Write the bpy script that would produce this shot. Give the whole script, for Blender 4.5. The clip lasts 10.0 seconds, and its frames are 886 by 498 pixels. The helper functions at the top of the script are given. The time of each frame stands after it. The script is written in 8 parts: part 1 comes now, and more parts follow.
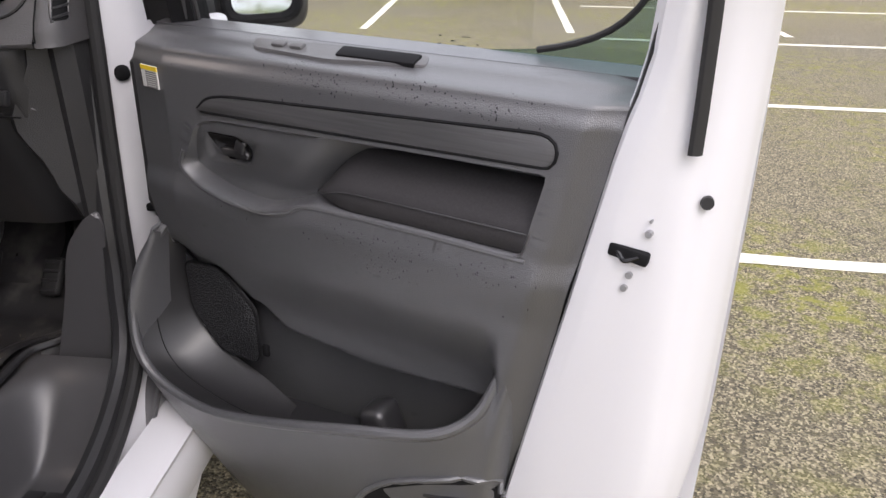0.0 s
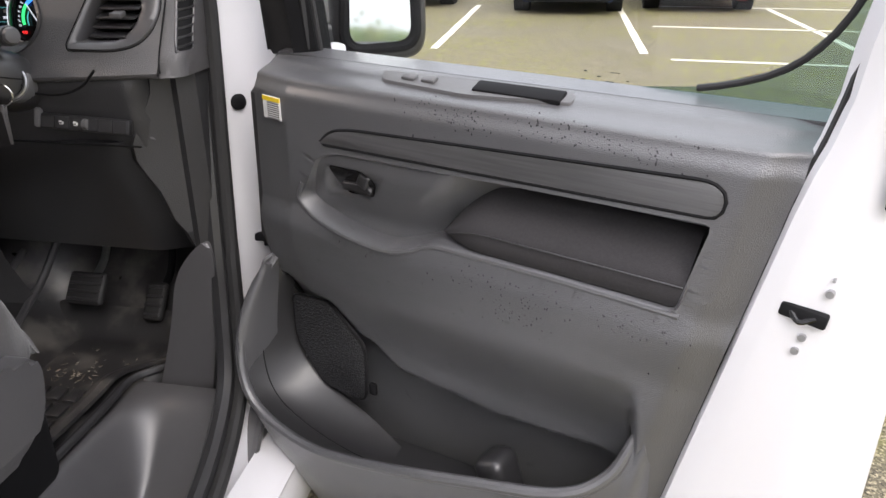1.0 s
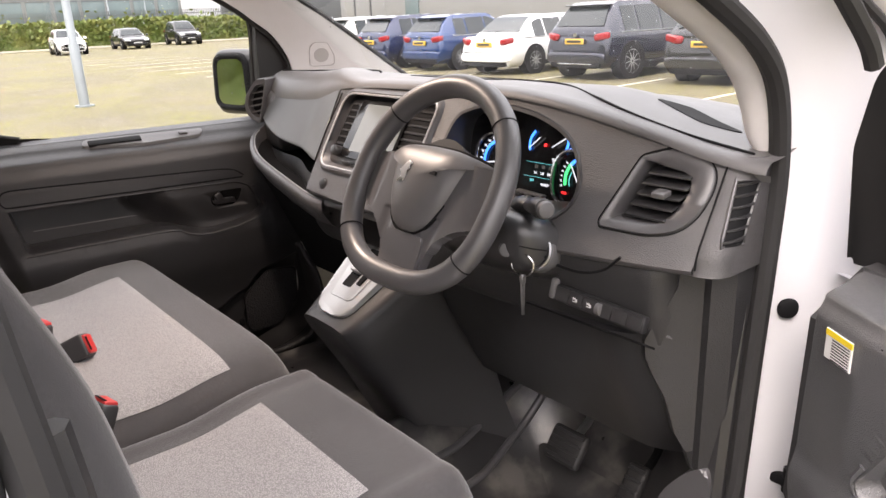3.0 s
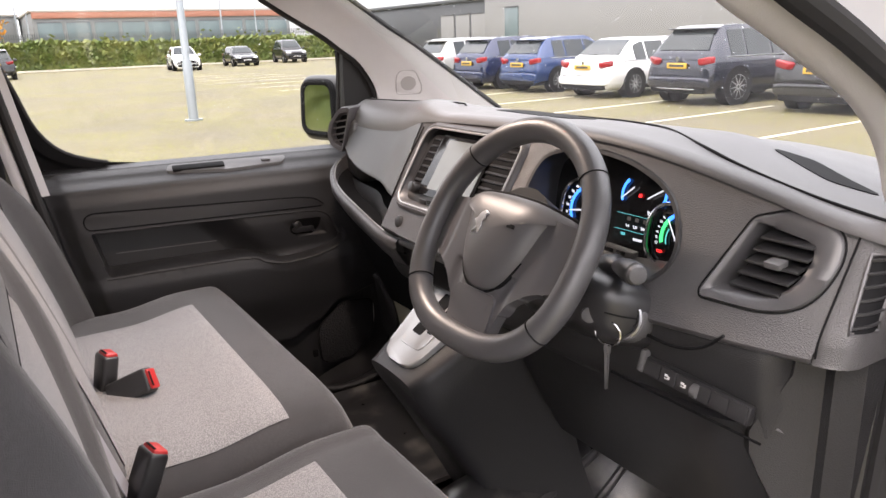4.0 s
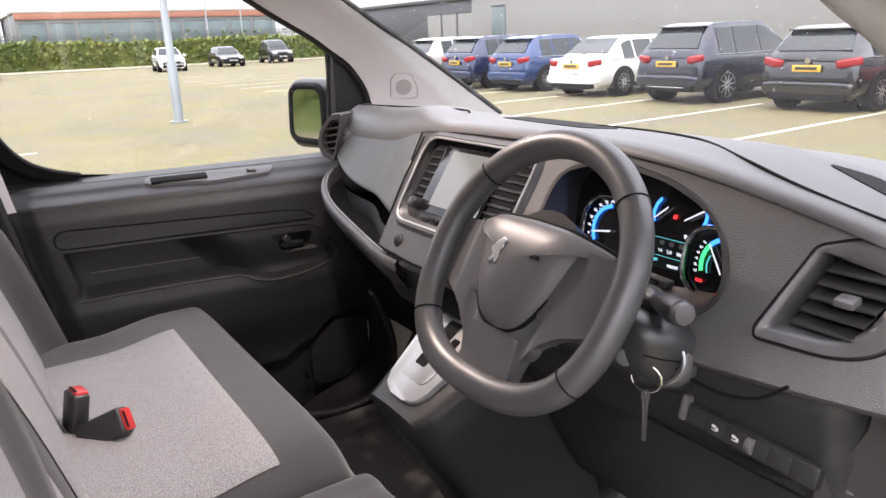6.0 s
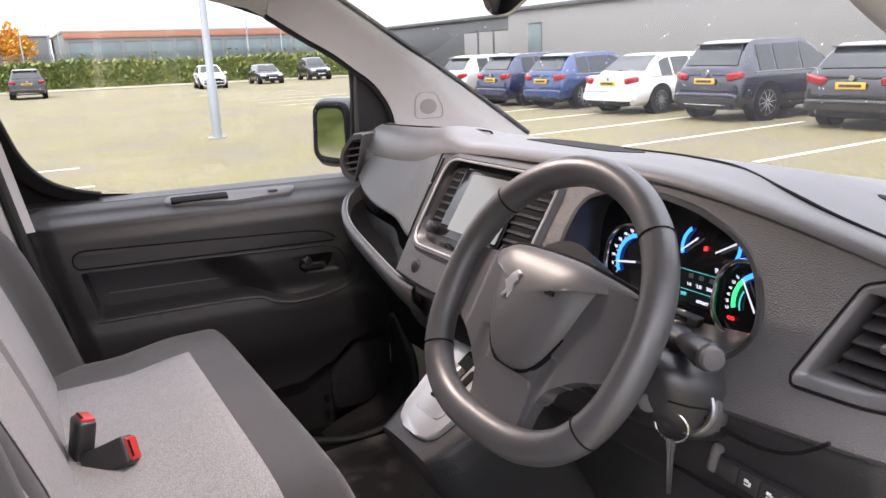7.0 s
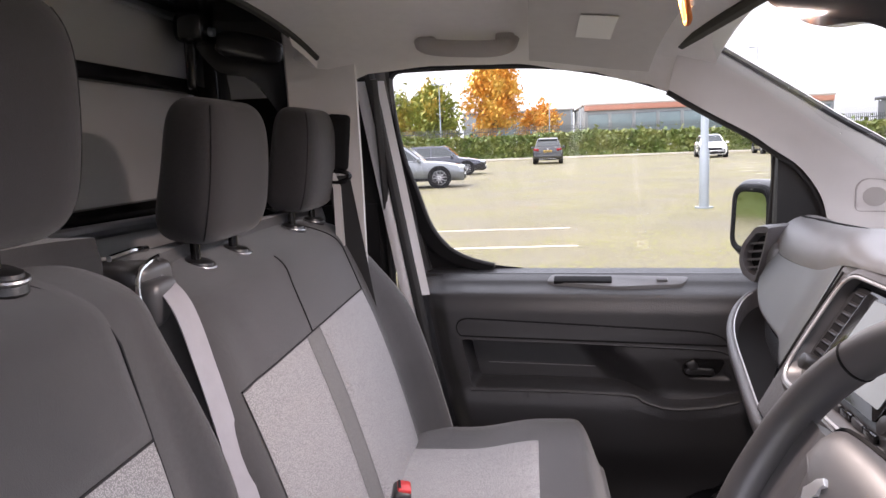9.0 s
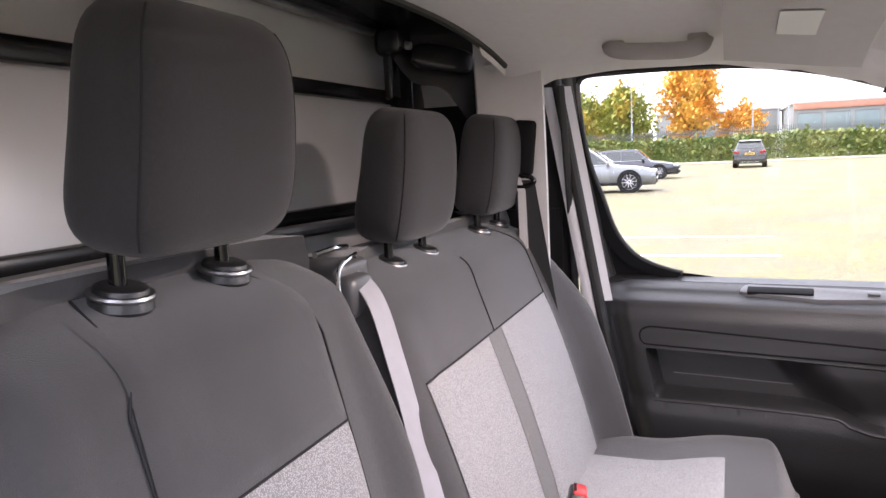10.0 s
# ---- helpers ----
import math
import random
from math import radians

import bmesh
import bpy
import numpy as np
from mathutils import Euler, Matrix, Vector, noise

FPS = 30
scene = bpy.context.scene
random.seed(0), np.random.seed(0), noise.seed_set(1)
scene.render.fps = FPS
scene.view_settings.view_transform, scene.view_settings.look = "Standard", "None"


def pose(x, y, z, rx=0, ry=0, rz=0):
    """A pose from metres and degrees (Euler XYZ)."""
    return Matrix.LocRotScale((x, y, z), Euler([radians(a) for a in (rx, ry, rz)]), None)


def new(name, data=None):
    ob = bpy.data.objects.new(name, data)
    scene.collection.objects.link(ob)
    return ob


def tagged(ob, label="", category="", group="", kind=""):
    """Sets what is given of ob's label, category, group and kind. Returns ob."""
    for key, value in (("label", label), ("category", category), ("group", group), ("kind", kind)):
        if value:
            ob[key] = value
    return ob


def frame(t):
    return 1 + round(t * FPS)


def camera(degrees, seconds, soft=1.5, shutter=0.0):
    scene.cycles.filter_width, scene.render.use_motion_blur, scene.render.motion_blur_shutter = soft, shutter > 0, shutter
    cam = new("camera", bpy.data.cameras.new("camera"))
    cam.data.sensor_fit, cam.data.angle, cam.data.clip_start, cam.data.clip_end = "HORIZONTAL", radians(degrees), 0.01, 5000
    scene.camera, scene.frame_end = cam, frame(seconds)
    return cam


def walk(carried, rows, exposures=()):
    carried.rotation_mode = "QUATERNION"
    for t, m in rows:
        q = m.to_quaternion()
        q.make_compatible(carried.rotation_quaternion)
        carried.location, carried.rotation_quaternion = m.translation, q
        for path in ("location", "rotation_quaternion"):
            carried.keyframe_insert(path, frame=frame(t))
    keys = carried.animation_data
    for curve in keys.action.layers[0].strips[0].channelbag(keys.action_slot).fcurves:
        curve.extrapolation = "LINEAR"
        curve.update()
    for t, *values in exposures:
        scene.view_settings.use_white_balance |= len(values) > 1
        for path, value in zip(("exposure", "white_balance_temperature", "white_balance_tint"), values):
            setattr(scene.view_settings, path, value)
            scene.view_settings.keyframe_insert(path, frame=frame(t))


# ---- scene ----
cam = camera(62.1, 10.0)
METRES, EYE, TILT, LEAN, TURN = 1.10, 1.42, 7.94, 5.90, 3.0
ROWS = [
    (0.0, 0.0, 0.0, 0.0, 3.73, -33.69, -5.61),
    (0.5, -0.0404, 0.0228, -0.0069, 4.42, -33.22, -5.32),
    (1.0, -0.0936, 0.0485, -0.0079, 8.28, -32.77, -4.46),
    (1.5, -0.1372, 0.1099, -0.0084, 21.1, -32.42, -1.21),
    (2.0, -0.1539, 0.202, 0.009, 34.56, -31.35, 1.89),
    (2.5, -0.1705, 0.2595, 0.0228, 42.62, -29.78, 3.59),
    (3.0, -0.2377, 0.2958, 0.037, 47.15, -27.57, 4.16),
    (4.5, -0.3033, 0.4035, 0.0314, 55.98, -25.36, 5.11),
    (5.0, -0.3092, 0.4166, 0.0269, 55.78, -25.5, 5.34),
    (5.5, -0.3656, 0.4136, 0.0256, 53.44, -25.77, 5.01),
    (7.0, -0.4315, 0.4636, 0.0139, 56.24, -24.13, 5.53),
    (7.5, -0.4555, 0.5538, 0.0102, 64.41, -21.57, 6.99),
    (8.0, -0.4814, 0.6163, 0.0024, 73.49, -18.62, 7.92),
    (8.5, -0.5055, 0.6549, -0.0088, 83.09, -15.89, 8.99),
    (9.0, -0.5168, 0.6838, -0.0157, 93.5, -13.57, 10.55),
    (9.5, -0.5099, 0.6935, -0.0162, 103.04, -11.51, 11.91),
    (10.0, -0.4952, 0.6935, -0.0135, 108.15, -10.35, 12.14),
]
walk(cam, [(t, pose(1.348, -1.128, EYE, TILT, LEAN, TURN) @ pose(METRES * x, METRES * y, METRES * z, 90 + pitch, roll, yaw)) for t, x, y, z, yaw, pitch, roll in ROWS],
     [(0.0, 0.18, 6450, 17), (0.5, 0.33, 6470, 15), (1.0, 0.52, 6500, 14), (1.5, 1.30, 6600, 15), (2.0, 1.32, 6750, 17), (2.5, 1.20, 6850, 17), (3.0, 1.08, 6950, 18), (4.5, 1.02, 6700, 18), (7.0, 0.96, 6450, 19), (7.5, 0.90, 6400, 19), (8.5, 0.84, 6350, 21), (9.0, 1.0, 6300, 22), (9.5, 1.27, 6280, 21), (10.0, 1.50, 6280, 22)])

# ---- light ----
world = bpy.data.worlds.new("overcast")
scene.world = world
world.use_nodes = True
wn, wl = world.node_tree.nodes, world.node_tree.links
wn.clear()
SUN_ELEV, SUN_ROT = 48.0, 150.0
w_out, w_bg = wn.new("ShaderNodeOutputWorld"), wn.new("ShaderNodeBackground")
w_sky, w_mix = wn.new("ShaderNodeTexSky"), wn.new("ShaderNodeMix")
w_sky.sky_type, w_sky.sun_disc = "NISHITA", False
w_sky.sun_elevation, w_sky.sun_rotation = radians(SUN_ELEV), radians(SUN_ROT)
w_sky.dust_density, w_sky.air_density = 3.0, 1.0
w_mix.data_type = "RGBA"
w_co, w_noise, w_ramp = wn.new("ShaderNodeTexCoord"), wn.new("ShaderNodeTexNoise"), wn.new("ShaderNodeValToRGB")
w_map = wn.new("ShaderNodeMapping")
w_map.inputs["Scale"].default_value = (1.2, 1.2, 4.0)
w_noise.inputs["Scale"].default_value, w_noise.inputs["Detail"].default_value = 2.2, 6.0
w_ramp.color_ramp.elements[0].position, w_ramp.color_ramp.elements[0].color = 0.38, (0.48, 0.48, 0.48, 1)
w_ramp.color_ramp.elements[1].position, w_ramp.color_ramp.elements[1].color = 0.60, (1, 1, 1, 1)
wl.new(w_co.outputs["Generated"], w_map.inputs["Vector"])
wl.new(w_map.outputs["Vector"], w_noise.inputs["Vector"])
wl.new(w_noise.outputs["Fac"], w_ramp.inputs["Fac"])
wl.new(w_ramp.outputs["Color"], w_mix.inputs["Factor"])
wl.new(w_sky.outputs["Color"], w_mix.inputs["A"])
w_mix.inputs["B"].default_value = (9.5, 9.6, 9.9, 1)
w_sep, w_up, w_mul = wn.new("ShaderNodeSeparateXYZ"), wn.new("ShaderNodeMapRange"), wn.new("ShaderNodeVectorMath")
wl.new(w_co.outputs["Generated"], w_sep.inputs["Vector"])
wl.new(w_sep.outputs["Z"], w_up.inputs["Value"])
w_up.inputs["To Min"].default_value, w_up.inputs["To Max"].default_value = 0.47, 1.44
w_mul.operation = "SCALE"
wl.new(w_mix.outputs["Result"], w_mul.inputs[0])
wl.new(w_up.outputs["Result"], w_mul.inputs["Scale"])
wl.new(w_mul.outputs["Vector"], w_bg.inputs["Color"])
w_bg.inputs["Strength"].default_value = 0.22
wl.new(w_bg.outputs["Background"], w_out.inputs["Surface"])
sun = new("sun", bpy.data.lights.new("sun", "SUN"))
sun.data.energy, sun.data.angle, sun.data.color = 1.0, radians(25), (1.0, 0.96, 0.90)
sun.matrix_basis = pose(0, 0, 30, 90 - SUN_ELEV, 0, 180 - SUN_ROT)


# ---- materials ----
def material(name, color, rough=0.5, metal=0.0, spec=0.5, vary=0.12, scale=8.0, bump=0.0, bump_scale=400.0, second=None, mix_scale=3.0, mix_at=(0.45, 0.6), coat=0.0, sheen=0.0, detail=4.0, bump_dist=0.001, stretch=None):
    """A principled material whose colour varies at two scales, with fine relief."""
    m = bpy.data.materials.new(name)
    m.use_nodes = True
    n, l = m.node_tree.nodes, m.node_tree.links
    b = n["Principled BSDF"]
    b.inputs["Roughness"].default_value, b.inputs["Metallic"].default_value = rough, metal
    b.inputs["Specular IOR Level"].default_value, b.inputs["Coat Weight"].default_value = spec, coat
    b.inputs["Coat Roughness"].default_value = 0.06 if coat != 0.6 else 0.28
    b.inputs["Sheen Weight"].default_value = sheen
    co = n.new("ShaderNodeTexCoord")
    base = n.new("ShaderNodeMix")
    base.data_type = "RGBA"
    c = [*color, 1]
    base.inputs["A"].default_value = [max(0, v * (1 - vary)) for v in color] + [1]
    base.inputs["B"].default_value = [min(1, v * (1 + vary)) for v in color] + [1]
    noise_a = n.new("ShaderNodeTexNoise")
    noise_a.inputs["Scale"].default_value, noise_a.inputs["Detail"].default_value = scale, detail
    if stretch:
        squash = n.new("ShaderNodeMapping")
        squash.inputs["Scale"].default_value = stretch
        l.new(co.outputs["Object"], squash.inputs["Vector"])
        l.new(squash.outputs["Vector"], noise_a.inputs["Vector"])
    else:
        l.new(co.outputs["Object"], noise_a.inputs["Vector"])
    l.new(noise_a.outputs["Fac"], base.inputs["Factor"])
    out = base.outputs["Result"]
    if second:
        noise_b, ramp, over = n.new("ShaderNodeTexNoise"), n.new("ShaderNodeValToRGB"), n.new("ShaderNodeMix")
        over.data_type = "RGBA"
        noise_b.inputs["Scale"].default_value, noise_b.inputs["Detail"].default_value = mix_scale, 6.0
        ramp.color_ramp.elements[0].position, ramp.color_ramp.elements[1].position = mix_at
        l.new(co.outputs["Object"], noise_b.inputs["Vector"])
        l.new(noise_b.outputs["Fac"], ramp.inputs["Fac"])
        l.new(ramp.outputs["Color"], over.inputs["Factor"])
        l.new(out, over.inputs["A"])
        over.inputs["B"].default_value = [*second, 1]
        out = over.outputs["Result"]
    l.new(out, b.inputs["Base Color"])
    rmap = n.new("ShaderNodeMapRange")
    rmap.inputs["To Min"].default_value, rmap.inputs["To Max"].default_value = max(0.02, rough - 0.06), min(1, rough + 0.06)
    l.new(noise_a.outputs["Fac"], rmap.inputs["Value"])
    l.new(rmap.outputs["Result"], b.inputs["Roughness"])
    if bump:
        tex, bp = n.new("ShaderNodeTexVoronoi"), n.new("ShaderNodeBump")
        tex.inputs["Scale"].default_value = bump_scale
        bp.inputs["Strength"].default_value, bp.inputs["Distance"].default_value = bump, bump_dist
        l.new(co.outputs["Object"], tex.inputs["Vector"])
        l.new(tex.outputs["Distance"], bp.inputs["Height"])
        l.new(bp.outputs["Normal"], b.inputs["Normal"])
    return m


def speckled(name, dark, light, scale):
    """Coarse cloth of pale and dark threads."""
    m = material(name, light, 0.95, spec=0.15, vary=0.12, scale=9.0, bump=0.4, bump_scale=scale, sheen=0.15, bump_dist=0.0008)
    n, l = m.node_tree.nodes, m.node_tree.links
    b = n["Principled BSDF"]
    cell = [x for x in n if x.type == "TEX_VORONOI"][0]
    old = b.inputs["Base Color"].links[0].from_socket
    ramp, mix = n.new("ShaderNodeValToRGB"), n.new("ShaderNodeMix")
    mix.data_type = "RGBA"
    ramp.color_ramp.elements[0].position, ramp.color_ramp.elements[0].color = 0.22, (0, 0, 0, 1)
    ramp.color_ramp.elements[1].position, ramp.color_ramp.elements[1].color = 0.62, (1, 1, 1, 1)
    l.new(cell.outputs["Distance"], ramp.inputs["Fac"])
    l.new(ramp.outputs["Color"], mix.inputs["Factor"])
    l.new(old, mix.inputs["A"])
    mix.inputs["B"].default_value = [*dark, 1]
    l.new(mix.outputs["Result"], b.inputs["Base Color"])
    return m


def clear_glass(name, tint=(0.93, 0.96, 0.95), gloss=1.0):
    """A thin pane: see-through, with a Fresnel gloss."""
    m = bpy.data.materials.new(name)
    m.use_nodes = True
    n, l = m.node_tree.nodes, m.node_tree.links
    n.remove(n["Principled BSDF"])
    tr, gl, mx, fr = n.new("ShaderNodeBsdfTransparent"), n.new("ShaderNodeBsdfGlossy"), n.new("ShaderNodeMixShader"), n.new("ShaderNodeLayerWeight")
    pw, ma = n.new("ShaderNodeMath"), n.new("ShaderNodeMath")
    tr.inputs["Color"].default_value = [*tint, 1]
    gl.inputs["Roughness"].default_value = 0.02
    gl.inputs["Color"].default_value = (gloss, gloss, gloss, 1)
    pw.operation, pw.inputs[1].default_value = "POWER", 5.0
    ma.operation, ma.inputs[1].default_value, ma.inputs[2].default_value = "MULTIPLY_ADD", 0.85, 0.04
    fr.inputs["Blend"].default_value = 0.5
    l.new(fr.outputs["Facing"], pw.inputs[0])
    l.new(pw.outputs[0], ma.inputs[0])
    l.new(ma.outputs[0], mx.inputs["Fac"])
    l.new(tr.outputs["BSDF"], mx.inputs[1])
    l.new(gl.outputs["BSDF"], mx.inputs[2])
    l.new(mx.outputs["Shader"], n["Material Output"].inputs["Surface"])
    return m


def glowing(name, color, strength):
    m = material(name, (0.02, 0.02, 0.02), 0.3, vary=0.02)
    b = m.node_tree.nodes["Principled BSDF"]
    b.inputs["Emission Color"].default_value, b.inputs["Emission Strength"].default_value = [*color, 1], strength
    return m


WHITE = material("white_paint", (0.72, 0.715, 0.735), 0.36, vary=0.02, scale=5, coat=0.15)
BLACK = material("grained_plastic", (0.068, 0.065, 0.067), 0.38, spec=1.0, vary=0.12, scale=30, bump=0.60, bump_scale=720, bump_dist=0.0010)
FINE = material("fine_grained_plastic", (0.074, 0.072, 0.075), 0.40, spec=1.0, vary=0.10, scale=30, bump=0.14, bump_scale=1100, bump_dist=0.0005)
PANEL = material("smooth_panel", (0.070, 0.072, 0.073), 0.44, spec=0.6, vary=0.06, scale=14, bump=0.05, bump_scale=900, bump_dist=0.0005)
TOPPAD = material("soft_dash_pad", (0.110, 0.106, 0.107), 0.46, spec=0.9, vary=0.08, scale=18, bump=0.20, bump_scale=800, bump_dist=0.0007)
DOORBLACK = material("dark_grained_plastic", (0.030, 0.0295, 0.031), 0.42, spec=0.6, vary=0.10, scale=30, bump=0.40, bump_scale=560, bump_dist=0.0010)
HANDLEGREY = material("handle_grey", (0.40, 0.375, 0.36), 0.7, vary=0.05, scale=30)
WETBLACK = material("wet_grained_plastic", (0.078, 0.078, 0.083), 0.34, spec=1.0, vary=0.12, scale=24, bump=0.50, bump_scale=700, bump_dist=0.0011, second=(0.044, 0.044, 0.047), mix_scale=26, mix_at=(0.68, 0.72), coat=0.6)
SMOOTH = material("satin_plastic", (0.024, 0.0235, 0.025), 0.36, spec=0.8, vary=0.10, scale=20, bump=0.08, bump_scale=1000)
GLOSS = material("gloss_black", (0.010, 0.010, 0.011), 0.10, vary=0.1, scale=12)
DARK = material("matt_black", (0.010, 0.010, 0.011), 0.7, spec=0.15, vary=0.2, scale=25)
RUBBER = material("rubber", (0.020, 0.0195, 0.020), 0.60, vary=0.15, scale=40)
RAINDROP = material("rain_drop", (0.036, 0.036, 0.039), 0.12, spec=1.0, vary=0.1)
GREYPL = material("grey_plastic", (0.115, 0.113, 0.115), 0.42, vary=0.06, scale=20, bump=0.25, bump_scale=600)
TRIMW = material("brushed_trim", (0.070, 0.069, 0.071), 0.32, spec=0.8, vary=0.55, scale=12, stretch=(1.0, 6.0, 28.0), detail=8.0, bump=0.10, bump_scale=300)
CLOTH = material("charcoal_cloth", (0.080, 0.077, 0.079), 0.95, spec=0.2, vary=0.18, scale=260, bump=0.30, bump_scale=1100, sheen=0.4, second=(0.068, 0.066, 0.068), mix_scale=6)
CLOTHLIGHT = speckled("grey_weave_cloth", (0.26, 0.255, 0.258), (0.50, 0.488, 0.492), 620.0)
CLOTHMID = material("mid_grey_cloth", (0.20, 0.197, 0.195), 0.95, spec=0.2, vary=0.2, scale=260, bump=0.35, bump_scale=900)
PADCLOTH = material("black_pad_cloth", (0.042, 0.040, 0.042), 0.95, spec=0.2, vary=0.25, scale=300, bump=0.4, bump_scale=900)
AIRBAG = material("airbag_cover", (0.115, 0.111, 0.114), 0.44, spec=1.0, vary=0.08, scale=30, bump=0.10, bump_scale=1200, bump_dist=0.0004)
# Seat cloth again, darkened in its colour for the shade on the headrests.
SHADECLOTH = material("shaded_headrest_cloth", (0.046, 0.044, 0.046), 0.95, spec=0.2, vary=0.18, scale=260, bump=0.30, bump_scale=1100, sheen=0.2)
THREAD = material("thread", (0.02, 0.02, 0.022), 0.9)
LINING = material("headlining", (0.80, 0.775, 0.76), 0.95, vary=0.05, scale=60, bump=0.3, bump_scale=700)
PILLAR = material("pillar_trim", (0.64, 0.615, 0.605), 0.72, vary=0.04, scale=30, bump=0.25, bump_scale=700)
CHROME = material("chrome", (0.75, 0.75, 0.76), 0.12, 1.0, vary=0.03)
BRIGHTBADGE = material("badge_chrome", (0.80, 0.80, 0.81), 0.30, 0.55, vary=0.02)
STEEL = material("steel", (0.45, 0.45, 0.46), 0.35, 1.0, vary=0.08, scale=30)
SILVER = material("silver_plastic", (0.50, 0.50, 0.50), 0.34, 0.55, vary=0.04, scale=20)
SPOKE = material("satin_spoke", (0.105, 0.102, 0.107), 0.34, spec=1.0, vary=0.06, scale=20, bump=0.04, bump_scale=1100, bump_dist=0.0004)
RED = material("red_plastic", (0.65, 0.045, 0.045), 0.35, vary=0.05)
MIRROR = material("mirror", (0.85, 0.87, 0.88), 0.02, 1.0, vary=0.01)
GLASS = clear_glass("window_glass")
GREENGLASS = clear_glass("tinted_edge", (0.55, 0.66, 0.64))
SCREEN = material("screen", (0.18, 0.20, 0.205), 0.10, vary=0.03, scale=4)
BULK = material("bulkhead_steel", (0.86, 0.85, 0.84), 0.24, 0.12, spec=0.8, vary=0.04, scale=6)
BULKBLACK = material("bulkhead_black", (0.016, 0.016, 0.017), 0.22, vary=0.2, scale=8)
MATRUB = material("rubber_mat", (0.030, 0.029, 0.030), 0.30, spec=1.0, vary=0.25, scale=18, bump=0.2, bump_scale=500, second=(0.125, 0.118, 0.108), mix_scale=13, mix_at=(0.52, 0.70))
LEAF_DRY = material("dead_leaf", (0.15, 0.13, 0.105), 0.8, vary=0.6, scale=90)
PAPER = material("label_paper", (0.75, 0.75, 0.74), 0.5, vary=0.03)
YELLOW = material("label_yellow", (0.85, 0.62, 0.03), 0.45, vary=0.03)
INK = material("ink", (0.03, 0.03, 0.03), 0.6)
BLUEGLOW = glowing("gauge_blue", (0.03, 0.22, 1.0), 1.6)
GREENGLOW = glowing("gauge_green", (0.03, 0.85, 0.22), 1.0)
WHITEGLOW = glowing("gauge_white", (0.85, 0.9, 1.0), 0.55)
TEALGLOW = glowing("gauge_teal", (0.10, 0.55, 0.60), 0.7)
REDGLOW = glowing("gauge_red", (1.0, 0.03, 0.03), 1.2)
LAMPGLOW = glowing("courtesy_lamp", (1.0, 0.55, 0.25), 3.0)
AMBER = material("amber_plastic", (0.52, 0.16, 0.03), 0.35, vary=0.08)


# ---- building helpers ----
BASE = {}


def thing(name, label, category, base=(0, 0, 0), group="", kind=""):
    """An empty at its base, for parts given in world coordinates."""
    ob = new(name)
    ob.empty_display_size = 0.05
    ob.matrix_basis = Matrix.Translation(base)
    BASE[ob] = Matrix.Translation(base)
    return tagged(ob, label, category, group, kind)


def part(name, bm, mat, parent=None, label="", smooth=35, kind=""):
    """Links a bmesh as one mesh object, in world coordinates unless its thing is moved later."""
    me = bpy.data.meshes.new(name)
    m = BASE.get(parent, Matrix())
    if parent:
        bm.transform(m.inverted())
    bmesh.ops.recalc_face_normals(bm, faces=bm.faces)
    bm.to_mesh(me)
    bm.free()
    me.materials.append(mat)
    me.shade_smooth()
    me.set_sharp_from_angle(angle=radians(smooth))
    ob = new(name, me)
    if parent:
        ob.parent = parent
        BASE[ob] = m
    return tagged(ob, label, "", "", kind)


def solo(name, bm, mat, label, category, group="", kind="", smooth=35):
    """A thing of one mesh."""
    return tagged(part(name, bm, mat, None, "", smooth), label, category, group, kind)


def join(*bms):
    out = bmesh.new()
    for b in bms:
        me = bpy.data.meshes.new("tmp")
        b.to_mesh(me)
        b.free()
        out.from_mesh(me)
        bpy.data.meshes.remove(me)
    return out


def moved(bm, m):
    bm.transform(m)
    return bm


def rbox(c, s, bev=0.004, seg=2, m=None):
    """A box with rounded edges: centre, sizes, bevel; turned by m about its centre."""
    bm = bmesh.new()
    bmesh.ops.create_cube(bm, size=1)
    bmesh.ops.scale(bm, vec=s, verts=bm.verts)
    if bev:
        bmesh.ops.bevel(bm, geom=list(bm.edges), offset=min(bev, min(s) * 0.49), segments=seg, profile=0.5, affect="EDGES")
    bm.transform(Matrix.Translation(c) @ (m or Matrix()))
    return bm


def loft(rings, closed=True, caps=True, ends=False):
    """A skin over rings of points; ends joins the last ring to the first."""
    bm = bmesh.new()
    vs = [[bm.verts.new(p) for p in r] for r in rings]
    k = len(rings[0])
    pairs = list(zip(vs, vs[1:])) + ([(vs[-1], vs[0])] if ends else [])
    for a, b in pairs:
        for i in range(k if closed else k - 1):
            j = (i + 1) % k
            bm.faces.new((a[i], a[j], b[j], b[i]))
    if caps and closed and not ends:
        bm.faces.new(vs[0])
        bm.faces.new(vs[-1])
    return bm


def basis_for(d):
    d = Vector(d).normalized()
    a = d.orthogonal().normalized()
    return a, d.cross(a)


def tube(pts, r, n=10, closed=False, flat=1.0):
    """A round bar along points; r a number or one for each point."""
    pts = [Vector(p) for p in pts]
    rs = r if isinstance(r, (list, tuple)) else [r] * len(pts)
    rings, a = [], None
    for i, p in enumerate(pts):
        q0 = pts[i - 1] if i or closed else p
        q1 = pts[(i + 1) % len(pts)] if i < len(pts) - 1 or closed else p
        d = (q1 - q0).normalized()
        a = basis_for(d)[0] if a is None else (a - d * a.dot(d)).normalized()
        b = d.cross(a)
        rings.append([p + (a * math.cos(2 * math.pi * k / n) + b * math.sin(2 * math.pi * k / n) * flat) * rs[i] for k in range(n)])
    return loft(rings, True, not closed, closed)


